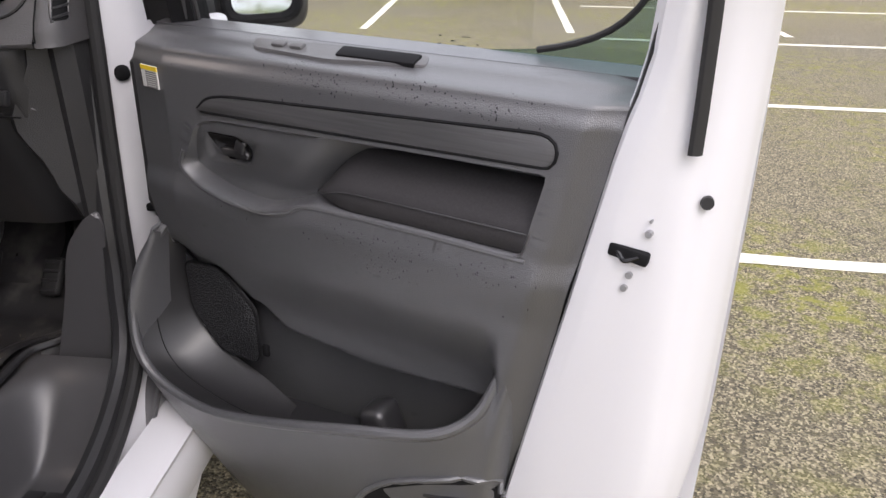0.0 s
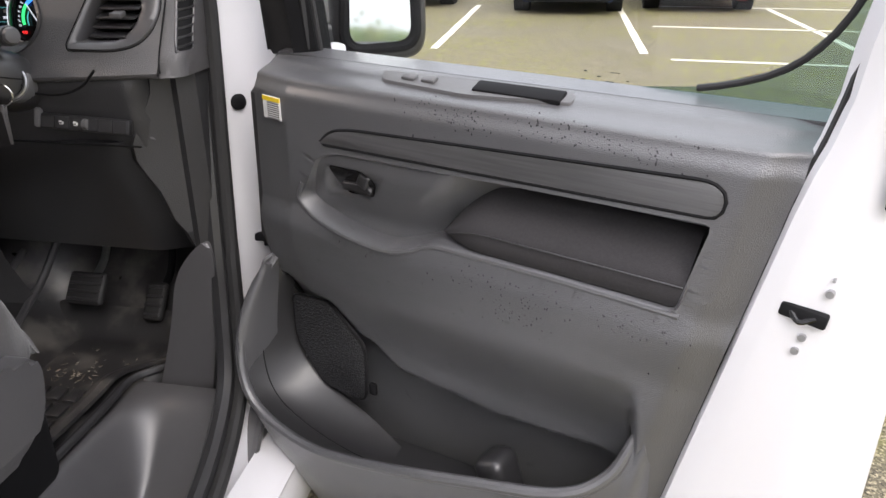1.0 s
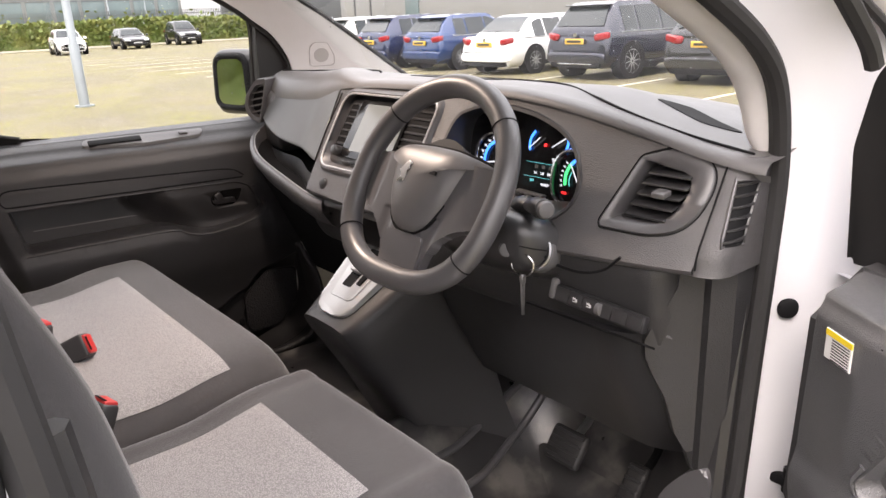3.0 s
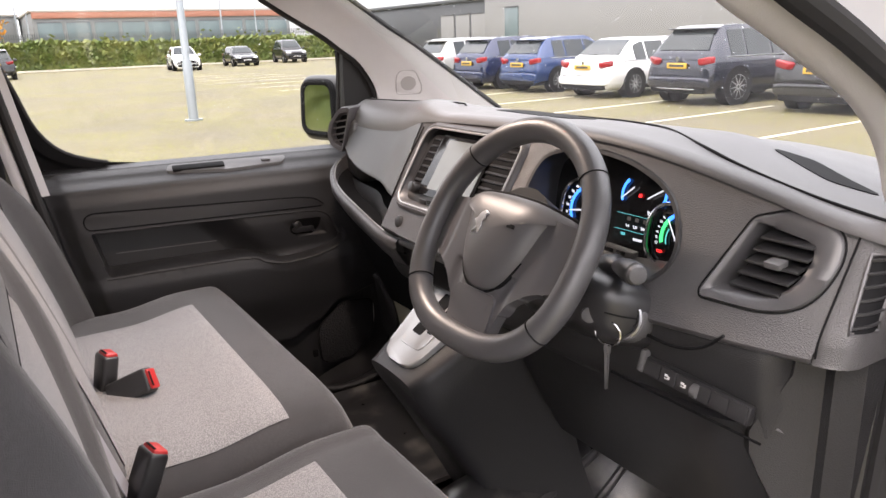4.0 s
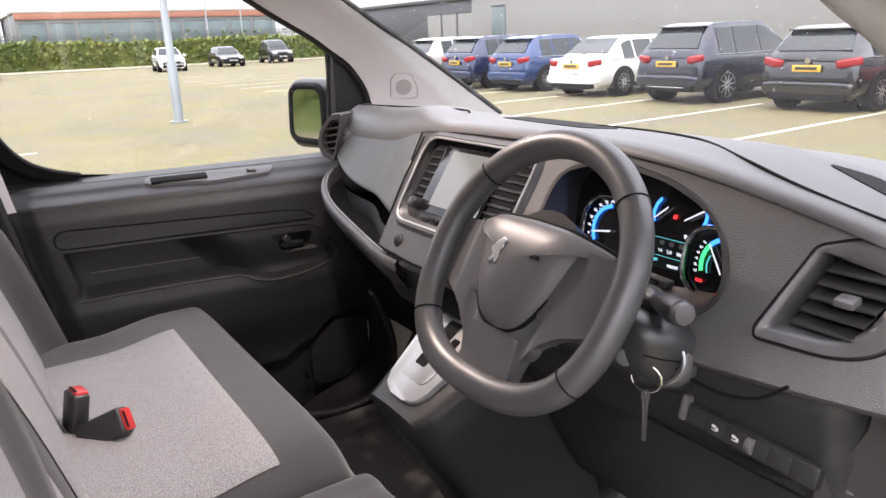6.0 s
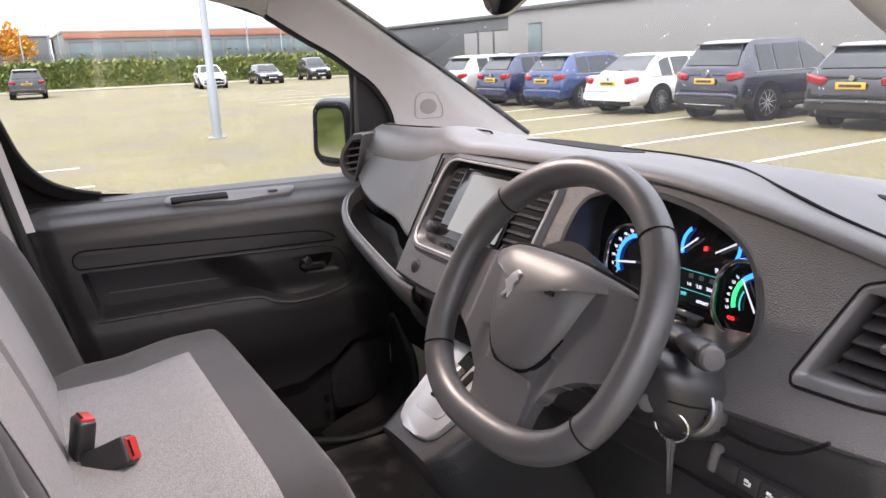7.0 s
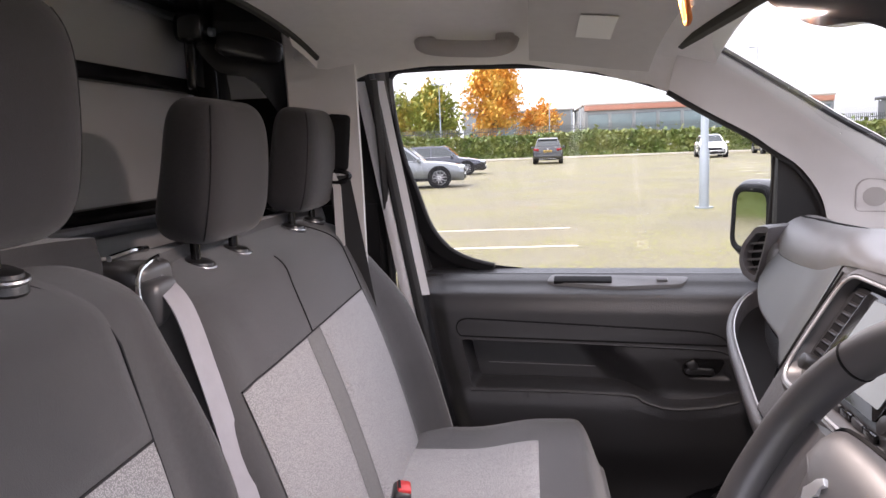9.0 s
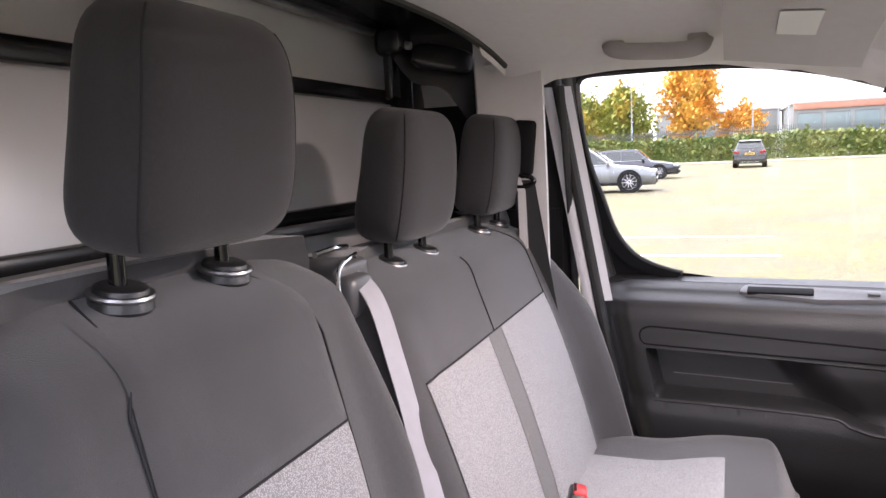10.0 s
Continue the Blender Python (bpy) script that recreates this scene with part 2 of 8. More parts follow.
def cyl(p0, p1, r0, r1=None, n=24, bev=0.0):
    p0, p1 = Vector(p0), Vector(p1)
    r1 = r0 if r1 is None else r1
    if not bev:
        return tube([p0, p1], [r0, r1], n)
    d = (p1 - p0).normalized() * bev
    return tube([p0, p0 + d * 0.3, p0 + d, p1 - d, p1 - d * 0.3, p1], [r0 - bev, r0 - bev * 0.3, r0, r1, r1 - bev * 0.3, r1 - bev], n)


def field(us, vs, fn):
    """A sheet of quads over two ranges."""
    bm = bmesh.new()
    g = [[bm.verts.new(fn(u, v)) for v in vs] for u in us]
    for i in range(len(us) - 1):
        for j in range(len(vs) - 1):
            bm.faces.new((g[i][j], g[i + 1][j], g[i + 1][j + 1], g[i][j + 1]))
    return bm


def thick(bm, t, away=(0, 0, 1)):
    """Gives a sheet a thickness, on the side that away points to."""
    bmesh.ops.recalc_face_normals(bm, faces=bm.faces)
    bm.normal_update()
    away = Vector(away)
    sign = 1 if sum(f.normal.dot(away) for f in bm.faces) >= 0 else -1
    old = list(bm.verts)
    edge = [e for e in bm.edges if len(e.link_faces) == 1]
    faces = list(bm.faces)
    twin = {v: bm.verts.new(v.co + v.normal * t * sign) for v in old}
    for f in faces:
        bm.faces.new([twin[v] for v in reversed(f.verts)])
    for e in edge:
        u, v = e.verts
        bm.faces.new((u, v, twin[v], twin[u]))
    return bm


def prism(pts, to3, d0, d1, bev=0.0, seg=2):
    """A flat outline drawn out between depths d0 and d1; to3(a, b, d) gives the place."""
    bm = bmesh.new()
    lo, hi = [bm.verts.new(to3(a, b, d0)) for a, b in pts], [bm.verts.new(to3(a, b, d1)) for a, b in pts]
    k = len(pts)
    bm.faces.new(lo)
    top = bm.faces.new(hi)
    for i in range(k):
        bm.faces.new((lo[i], lo[(i + 1) % k], hi[(i + 1) % k], hi[i]))
    if bev:
        bmesh.ops.bevel(bm, geom=list(top.edges), offset=bev, segments=seg, profile=0.5, affect="EDGES")
    return bm


def rounded(corners, r, n=5):
    """A polygon with its corners rounded (r a number or one for each corner)."""
    out, k = [], len(corners)
    for i, c in enumerate(corners):
        c = Vector(c)
        a, b = Vector(corners[i - 1]) - c, Vector(corners[(i + 1) % k]) - c
        rr = r[i] if isinstance(r, (list, tuple)) else r
        la, lb = min(rr, a.length * 0.49), min(rr, b.length * 0.49)
        p, q = c + a.normalized() * la, c + b.normalized() * lb
        for j in range(n + 1):
            t = j / n
            out.append(tuple(p * (1 - t) ** 2 + c * 2 * t * (1 - t) + q * t * t))
    return out


def smooth_path(pts, n=8):
    """A Catmull-Rom curve through points."""
    P = [Vector(p) for p in pts]
    P = [P[0] * 2 - P[1]] + P + [P[-1] * 2 - P[-2]]
    out = []
    for i in range(1, len(P) - 2):
        for j in range(n):
            t = j / n
            a, b, c, d = P[i - 1], P[i], P[i + 1], P[i + 2]
            out.append(0.5 * (2 * b + (c - a) * t + (2 * a - 5 * b + 4 * c - d) * t * t + (3 * b - a - 3 * c + d) * t ** 3))
    return out + [P[-2]]


def span(a, b, n):
    return [a + (b - a) * i / (n - 1) for i in range(n)]


def sstep(a, b, x):
    t = min(1, max(0, (x - a) / (b - a)))
    return t * t * (3 - 2 * t)


def inside(poly, x, y):
    """Signed distance to a polygon, positive within."""
    best, odd, k = 1e9, False, len(poly)
    for i in range(k):
        (x0, y0), (x1, y1) = poly[i], poly[(i + 1) % k]
        dx, dy = x1 - x0, y1 - y0
        t = min(1, max(0, ((x - x0) * dx + (y - y0) * dy) / (dx * dx + dy * dy + 1e-12)))
        best = min(best, (x - x0 - t * dx) ** 2 + (y - y0 - t * dy) ** 2)
        if (y0 > y) != (y1 > y) and x < x0 + (y - y0) / (y1 - y0) * dx:
            odd = not odd
    return math.sqrt(best) * (1 if odd else -1)


def table(xs, ys, x):
    """A smooth reading between given values."""
    if x <= xs[0]:
        return ys[0]
    for i in range(len(xs) - 1):
        if x <= xs[i + 1]:
            return ys[i] + (ys[i + 1] - ys[i]) * sstep(xs[i], xs[i + 1], x)
    return ys[-1]


def glide(xs, ys, x):
    """A flowing curve through given values."""
    x = min(xs[-1], max(xs[0], x))
    k = 0
    while k < len(xs) - 2 and x > xs[k + 1]:
        k += 1
    def slope(i):
        a, b = max(0, i - 1), min(len(xs) - 1, i + 1)
        return (ys[b] - ys[a]) / (xs[b] - xs[a])
    h = xs[k + 1] - xs[k]
    t = (x - xs[k]) / h
    return ys[k] * (2 * t ** 3 - 3 * t * t + 1) + slope(k) * h * (t ** 3 - 2 * t * t + t) + ys[k + 1] * (3 * t * t - 2 * t ** 3) + slope(k + 1) * h * (t ** 3 - t * t)


def wedge_text(body, size, m, mat, parent, name="lettering", depth=0.0005):
    """Built-in lettering as a mesh part."""
    cu = bpy.data.curves.new(name, "FONT")
    cu.body, cu.size, cu.extrude, cu.align_x, cu.align_y = body, size, depth, "CENTER", "CENTER"
    tmp = bpy.data.objects.new("tmp", cu)
    scene.collection.objects.link(tmp)
    bpy.context.view_layer.update()
    me = bpy.data.meshes.new_from_object(tmp.evaluated_get(bpy.context.evaluated_depsgraph_get()))
    bpy.data.objects.remove(tmp)
    bpy.data.curves.remove(cu)
    bm = bmesh.new()
    bm.from_mesh(me)
    bpy.data.meshes.remove(me)
    bm.transform(m)
    return part(name, bm, mat, parent)


def cushion(c, s, e=0.35, m=None, nu=28, nv=18, dome=0.0):
    """An upholstered block: a superellipsoid; e near 0 is boxy, 1 a ball."""
    def sg(v, p):
        return math.copysign(abs(v) ** p, v)
    rings = []
    for j in range(1, nv):
        ph = -math.pi / 2 + math.pi * j / nv
        rings.append([Vector((s[0] / 2 * sg(math.cos(ph), e) * sg(math.cos(2 * math.pi * i / nu), e), s[1] / 2 * sg(math.cos(ph), e) * sg(math.sin(2 * math.pi * i / nu), e), s[2] / 2 * sg(math.sin(ph), e))) for i in range(nu)])
    bm = loft(rings)
    bm.transform(Matrix.Translation(c) @ (m or Matrix()))
    return bm


def onto(poly, x, y):
    """The nearest point of an outline."""
    best, out, k = 1e9, (x, y), len(poly)
    for i in range(k):
        (x0, y0), (x1, y1) = poly[i], poly[(i + 1) % k]
        dx, dy = x1 - x0, y1 - y0
        t = min(1, max(0, ((x - x0) * dx + (y - y0) * dy) / (dx * dx + dy * dy + 1e-12)))
        px, py = x0 + t * dx, y0 + t * dy
        d = (px - x) ** 2 + (py - y) ** 2
        if d < best:
            best, out = d, (px, py)
    return out


def even(poly, n):
    """n points at even steps along a closed outline."""
    pts = [Vector(p) for p in poly] + [Vector(poly[0])]
    run = [0.0]
    for a, b in zip(pts, pts[1:]):
        run.append(run[-1] + (b - a).length)
    out, k = [], 0
    for i in range(n):
        t = run[-1] * i / n
        while run[k + 1] < t:
            k += 1
        f = (t - run[k]) / max(1e-9, run[k + 1] - run[k])
        out.append(pts[k] + (pts[k + 1] - pts[k]) * f)
    return out


def grown(poly, d):
    """An outline moved outwards by d, point for point."""
    k = len(poly)
    P = [Vector(p) for p in poly]
    area = sum(P[i].x * P[(i + 1) % k].y - P[(i + 1) % k].x * P[i].y for i in range(k))
    out = []
    for i in range(k):
        t = (P[(i + 1) % k] - P[i - 1]).normalized()
        nrm = Vector((t.y, -t.x)) if area > 0 else Vector((-t.y, t.x))
        out.append(P[i] + nrm * d)
    return out


def round_from(poly, other):
    """Points of another outline at the same angles round its middle."""
    c = sum((Vector(p) for p in other), Vector((0, 0))) / len(other)
    res = []
    for p in poly:
        d = (Vector(p) - c).normalized()
        far = 0.0
        for i in range(len(other)):
            a, b = Vector(other[i]) - c, Vector(other[(i + 1) % len(other)]) - c
            e = b - a
            den = d.x * e.y - d.y * e.x
            if abs(den) > 1e-12:
                t, q = (a.x * e.y - a.y * e.x) / den, (a.x * d.y - a.y * d.x) / den
                if t > 0 and -1e-6 <= q <= 1 + 1e-6:
                    far = max(far, t)
        res.append(c + d * far)
    return res


def pierced(us, vs, flat, up3, holes, keep_out=True):
    """A sheet with clean-edged openings: flat(u, v) gives the plane place, up3 the solid one."""
    bm = bmesh.new()
    step = 0.62 * max(Vector(flat(us[1], vs[1])) - Vector(flat(us[0], vs[0])))
    grid, mid = [], []
    for u in us:
        row, mrow = [], []
        for v in vs:
            x, y = flat(u, v)
            for h in holes:
                if abs(inside(h, x, y)) < step:
                    x, y = onto(h, x, y)
            row.append(bm.verts.new(up3(x, y)))
            mrow.append((x, y))
        grid.append(row)
        mid.append(mrow)
    for i in range(len(us) - 1):
        for j in range(len(vs) - 1):
            q = [mid[i][j], mid[i + 1][j], mid[i + 1][j + 1], mid[i][j + 1]]
            cx, cy = sum(p[0] for p in q) / 4, sum(p[1] for p in q) / 4
            within = any(inside(h, cx, cy) > 1e-5 for h in holes)
            if within != keep_out:
                bm.faces.new((grid[i][j], grid[i + 1][j], grid[i + 1][j + 1], grid[i][j + 1]))
    loose = [v for v in bm.verts if not v.link_faces]
    bmesh.ops.delete(bm, geom=loose, context="VERTS")
    return bm


# ---- the van's shell ----
def aperture_path(side, n=8):
    pts = [(0.667, -0.004, 0.92), (0.661, 0.020, 1.07), (0.657, 0.042, 1.22), (0.657, 0.048, 1.34), (0.659, 0.022, 1.432), (0.661, -0.034, 1.486), (0.663, -0.130, 1.534), (0.662, -0.250, 1.586), (0.656, -0.370, 1.655), (0.650, -0.50, 1.720), (0.645, -0.66, 1.745), (0.660, -0.79, 1.70),
           (0.700, -0.808, 1.55), (0.745, -0.787, 1.28), (0.755, -0.772, 1.0), (0.750, -0.74, 0.76), (0.742, -0.66, 0.63), (0.735, -0.42, 0.59), (0.720, -0.25, 0.605), (0.692, -0.09, 0.67), (0.674, -0.028, 0.79)]
    loop = smooth_path(pts + [pts[0]], n)[:-1]
    return [Vector((side * p.x, p.y, p.z)) for p in loop]


def aperture_rings(side):
    loop = aperture_path(side)
    mid = Vector((0, -0.36, 1.15))
    rings = []
    for dx, out in ((0.0, 0.0), (0.010, 0.020), (0.042, 0.058), (0.10, 0.095), (0.16, 0.125), (0.205, 0.150), (0.225, 0.22)):
        ring = []
        for p in loop:
            d = Vector((0, p.y - mid.y, p.z - mid.z)).normalized()
            slim = sstep(1.24, 1.36, p.z) * sstep(-0.25, -0.10, p.y)
            out_, dx_ = out + (min(out, 0.100) - out) * slim, dx + (min(dx, 0.115) - dx) * slim
            x = abs(p.x) + dx_ * (1 - 0.68 * sstep(1.02, 0.86, p.z) * sstep(-0.50, -0.25, p.y))
            if p.z > 1.25:
                x -= (p.z - 1.25) * 0.30 * min(1, dx_ / 0.2)
            ring.append(Vector((side * x, p.y + d.y * out_, p.z + d.z * out_)))
        rings.append(ring)
    return rings


van = thing("van_body", "white panel van body with open driver's door on wet tarmac", "van", (0, -0.6, 0))
for side in (1, -1):
    if side > 0:
        part("door_frame_panel", loft(aperture_rings(side), True, False), WHITE, van, "white painted door opening")
    if side > 0:
        part("sill_top", thick(field(span(0.22, -0.90, 20), span(0, 1, 6), lambda y, t: Vector((0.735 + 0.075 * t, y, 0.594 - 0.012 * t * t))), 0.01, (0, 0, -1)), WHITE, van, "white painted sill")
        part("door_seal", tube(aperture_path(side), 0.013, 10, True), RUBBER, van, "black rubber seal round the door opening")
    else:
        def post(d, x, z):
            return Vector((x, -0.675 - 0.171 * (z - 1.31) + d, z))
        part("door_seal", tube([post(0, -0.800, z) for z in span(0.70, 1.725, 24)], 0.0115, 10), RUBBER, van, "black rubber seal round the door opening")
        part("pillar_flange", thick(field(span(0, 1, 5), span(0.70, 1.70, 16), lambda t, z: post(-0.010 - 0.024 * t, -0.800 + 0.004 * math.sin(t * math.pi), z)), 0.004, (-1, 0, 0)), WHITE, van, "white painted pillar flange")
        part("door_inner_edge", thick(field(span(0, 1, 5), span(1.24, 1.70, 16), lambda t, z: post(0.010 + 0.018 * t, -0.800 - 0.004 * t, z)), 0.004, (-1, 0, 0)), WHITE, van, "white painted inner edge of the door")
    if side > 0:
        inner = [p + Vector((-side * 0.024, (p.y + 0.36) * -0.02, (p.z - 1.15) * -0.02)) for p in aperture_path(side)]
        first = min(k for k, p in enumerate(inner) if p.z > 1.33)
        last = max(k for k, p in enumerate(inner) if p.z > 1.33)
        part("inner_seal_trim", tube(inner[last:] + inner[:first + 1], 0.016, 8), SMOOTH, van)
        # pale trim of the driver's pillar, between the seal and the screen
        edge_in = smooth_path([(0.632, 0.060, 1.330), (0.622, 0.030, 1.372), (0.620, 0.012, 1.410), (0.620, -0.016, 1.446), (0.620, -0.066, 1.483), (0.620, -0.125, 1.511), (0.620, -0.190, 1.541), (0.620, -0.255, 1.569), (0.620, -0.36, 1.625), (0.628, -0.48, 1.690), (0.634, -0.62, 1.725), (0.645, -0.76, 1.715)], 6)
        edge_out = smooth_path([(0.652, 0.050, 1.335), (0.651, 0.042, 1.372), (0.651, 0.024, 1.420), (0.651, -0.010, 1.464), (0.651, -0.062, 1.500), (0.651, -0.122, 1.527), (0.651, -0.188, 1.556), (0.650, -0.255, 1.588), (0.646, -0.366, 1.652), (0.642, -0.49, 1.712), (0.640, -0.64, 1.738), (0.650, -0.78, 1.715)], 6)
        strip = []
        for a, b in zip(edge_in, edge_out):
            m = (a + b) / 2 + Vector((0.0, -0.014, -0.010))
            strip.append([a + Vector((0.004, 0.022, 0.014)), a] + [a * (1 - t) ** 2 + m * 2 * t * (1 - t) + b * t * t for t in span(0.1, 0.9, 8)] + [b, b + Vector((0.006, 0.012, 0.008))])
        part("opening_trim", loft(strip, True, True), PILLAR, van, "light grey trim round the door opening", 60)
    if side > 0:
        part("body_weatherstrip", tube(smooth_path([(0.80, -0.36, 1.668), (0.80, -0.262, 1.597), (0.80, -0.185, 1.546), (0.80, -0.110, 1.496), (0.80, -0.085, 1.470)], 6), 0.009, 8), RUBBER, van, "black rubber strip on the door frame")


# Outer sides behind the doors, roof, nose and wings.

part("rear_panel", thick(field(span(-1, 1, 12), span(0.35, 1.80, 14), lambda u, z: Vector((u * (0.945 - 0.16 * max(0, (z - 1.15) / 0.65) ** 1.6 - 0.02 * max(0, (0.7 - z) / 0.35)), -4.197, z))), 0.02, (0, 1, 0)), WHITE, van)
for side in (1, -1):
    part("side_panel", field(span(-0.93, -4.2, 6), span(0.35, 1.80, 14), lambda y, z: Vector((side * (0.945 - 0.16 * max(0, (z - 1.15) / 0.65) ** 1.6 - 0.02 * max(0, (0.7 - z) / 0.35)), y, z))), WHITE, van)
    part("sill_panel", thick(field(span(0.28, -0.90, 8), span(0.46, 0.585, 5), lambda y, z: Vector((side * (0.80 + 0.012 * math.sin((z - 0.46) / 0.125 * math.pi) + 0.09 * sstep(-0.65, -0.88, y)), y, z))), 0.02, (-side, 0, 0)), WHITE, van)
    part("front_wing", field(span(0.10, 1.15, 16), span(0.0, 1.0, 10), lambda y, v: Vector((side * (0.92 - 0.10 * max(0, y - 0.5) ** 2 - 0.20 * v ** 3), y, 0.42 + (0.78 - 0.16 * max(0, y - 0.1)) * math.sin(v * math.pi / 2)))), WHITE, van, "white front wing")
part("bonnet", field(span(-0.74, 0.74, 24), span(0.55, 1.28, 14), lambda x, y: Vector((x, y, 1.215 - 0.24 * ((y - 0.55) / 0.73) ** 1.5 - 0.05 * (x / 0.74) ** 2))), WHITE, van, "white bonnet")
part("nose_panel", field(span(-0.82, 0.82, 16), span(0.32, 0.98, 8), lambda x, z: Vector((x, 1.28 - 0.10 * (x / 0.82) ** 2 + 0.05 * math.sin((z - 0.32) / 0.66 * math.pi), z))), WHITE, van)
part("roof", field(span(-0.80, 0.80, 20), span(-0.05, -4.2, 12), lambda x, y: Vector((x, y, 1.885 - 0.06 * (x / 0.80) ** 4 - 0.05 * max(0, (y + 0.35) / 0.30) ** 2))), WHITE, van)
part("underfloor", rbox((0, -1.0, 0.42), (1.46, 2.6, 0.10), 0.02), DARK, van)
part("passenger_sill", rbox((-0.80, -0.36, 0.575), (0.20, 1.30, 0.10), 0.02), DARK, van)
for side in (1, -1):
    for y in (0.72, -2.95):
        w = Vector((side * 0.80, y, 0.33))
        tyre = part("wheel", tube([w + Vector((0, 0.235 * math.cos(a), 0.235 * math.sin(a))) for a in span(0, 2 * math.pi, 33)[:-1]], 0.095, 12, True), RUBBER, van, "black tyre")
        part("rim", cyl(w - Vector((side * 0.05, 0, 0)), w + Vector((side * 0.06, 0, 0)), 0.19, 0.17, 28, 0.01), STEEL, tyre)

part("rear_doors", rbox((0, -4.19, 1.08), (1.84, 0.04, 1.50), 0.03, 3), WHITE, van, "white rear doors")
# windscreen: base line forward of the dash, top line at the header
def screen_point(x, v):
    y0, z0 = 0.66 - 0.16 * (x / 0.72) ** 2, 1.235
    y1, z1 = -0.06 - 0.06 * (x / 0.62) ** 2, 1.765 - 0.03 * (x / 0.62) ** 2
    wx = x * (1.0 - 0.12 * v)
    return Vector((wx, y0 + (y1 - y0) * v, z0 + (z1 - z0) * v + 0.035 * math.sin(v * math.pi)))


windscreen = part("windscreen", field(span(-0.74, 0.74, 24), span(0, 1, 14), screen_point), GLASS, van, "rain-spotted windscreen glass")
windscreen.visible_shadow = False
for v in (0.0, 1.0):
    part("windscreen_seal", tube([screen_point(x, v) for x in span(-0.74, 0.74, 24)], 0.012, 8), RUBBER, van)
part("screen_black_edge", field(span(-0.74, 0.74, 24), span(0, 0.06, 3), lambda x, v: screen_point(x, v) + Vector((0, -0.004, -0.004))), DARK, van, "black printed windscreen edge")
part("scuttle_panel", field(span(-0.76, 0.76, 16), span(0, 1, 5), lambda x, v: screen_point(x, 0) + Vector((0, 0.16 * v - 0.02, -0.012 - 0.02 * v))), DARK, van)

# inside skins
def lining_point(x, y):
    z = 1.80 - 0.062 * abs(x / 0.66) ** 4 - 0.05 * sstep(-0.22, -0.02, y) - 0.02 * sstep(-0.45, -0.2, y) * abs(x / 0.66) ** 2
    return Vector((x, y, z))


part("lining_edge", tube([lining_point(x, -0.866 + 0.05 * (abs(x) / 0.66) ** 2) for x in span(-0.66, 0.66, 24)], 0.008, 8), RUBBER, van)
part("roof_recess", thick(field(span(-0.72, 0.72, 12), span(-0.80, -1.16, 6), lambda x, y: Vector((x, y, 1.852 - 0.03 * abs(x / 0.72) ** 4))), 0.01), BULKBLACK, van, "black painted roof underside")
headlining = solo("ceiling", thick(field(span(-0.665, 0.665, 40), span(-0.08, -0.865, 24), lambda x, y: lining_point(x, y - 0.0 + (0.05 * (abs(x) / 0.66) ** 2 if y < -0.86 else 0))), 0.02), LINING, "light grey woven headlining over the cab", "headlining", kind="structure")
for side in (1, -1):
    # windscreen pillar, a rounded bar from the dash end to the header
    upper = smooth_path([(side * x, y, z) for x, y, z in ((0.655, 0.48, 1.350), (0.652, 0.34, 1.445), (0.648, 0.21, 1.530), (0.643, 0.137, 1.572), (0.636, 0.06, 1.620), (0.628, -0.03, 1.675), (0.620, -0.105, 1.720), (0.615, -0.135, 1.737))], 4)
    lower = smooth_path([(side * x, y, z) for x, y, z in ((0.745, 0.168, 1.290), (0.740, 0.156, 1.388), (0.735, 0.138, 1.442), (0.728, 0.098, 1.494), (0.716, 0.045, 1.530), (0.708, -0.002, 1.562), (0.702, -0.076, 1.603), (0.700, -0.150, 1.648))], 4)
    rings = []
    for a, b in zip(upper, lower):
        m = (a + b) / 2 + Vector((side * 0.012, -0.010, 0.0))
        ring = [a]
        for t in span(0, 1, 11):
            ring.append(a * (1 - t) ** 2 + m * 2 * t * (1 - t) + b * t * t)
        ring += [b + Vector((side * 0.020, 0.004, 0.006)), b + Vector((side * 0.03, 0.03, 0)), a + Vector((side * 0.05, 0.03, 0.01))]
        rings.append(ring)
    pillar = part("windscreen_pillar", loft(rings), PILLAR, van, "light grey pillar trim", 60)
    spot = Vector((side * 0.70, 0.215, 1.436))
    best = min(((p - spot).length, i, j) for i, r in enumerate(rings) if 0 < i < len(rings) - 1 for j, p in enumerate(r[2:11]))
    bi, bj = best[1], best[2] + 2
    along, over = (rings[bi + 1][bj] - rings[bi - 1][bj]).normalized(), (rings[bi][bj + 1] - rings[bi][bj - 1]).normalized()
    nrm = along.cross(over).normalized()
    nrm = nrm if nrm.x * side < 0 else -nrm
    up_ = (Vector((0, 0, 1)) - nrm * nrm.z).normalized()
    hx = up_.cross(nrm)
    o = rings[bi][bj]
    mt = Matrix(((hx.x, up_.x, nrm.x, o.x), (hx.y, up_.y, nrm.y, o.y), (hx.z, up_.z, nrm.z, o.z), (0, 0, 0, 1)))
    spk = rounded([(-0.030, -0.030), (0.034, -0.030), (0.034, -0.005), (0.016, 0.034), (-0.018, 0.036), (-0.030, 0.022)], 0.010, 4)
    tw = part("tweeter_plate", moved(prism([(a * -side, b) for a, b in spk], lambda a, b, d: Vector((a, b, d)), -0.01, 0.0015, 0.001), mt), PILLAR, van, "grey tweeter plate")
    part("plate_edge", moved(tube([Vector((a * -side * 1.04, b * 1.04, 0.001)) for a, b in spk], 0.0016, 6, True), mt), HANDLEGREY, tw)
    part("tweeter_grille", moved(cyl((0, 0, -0.002), (0, 0, 0.0028), 0.0205, 0.020, 24), mt), HANDLEGREY, tw)
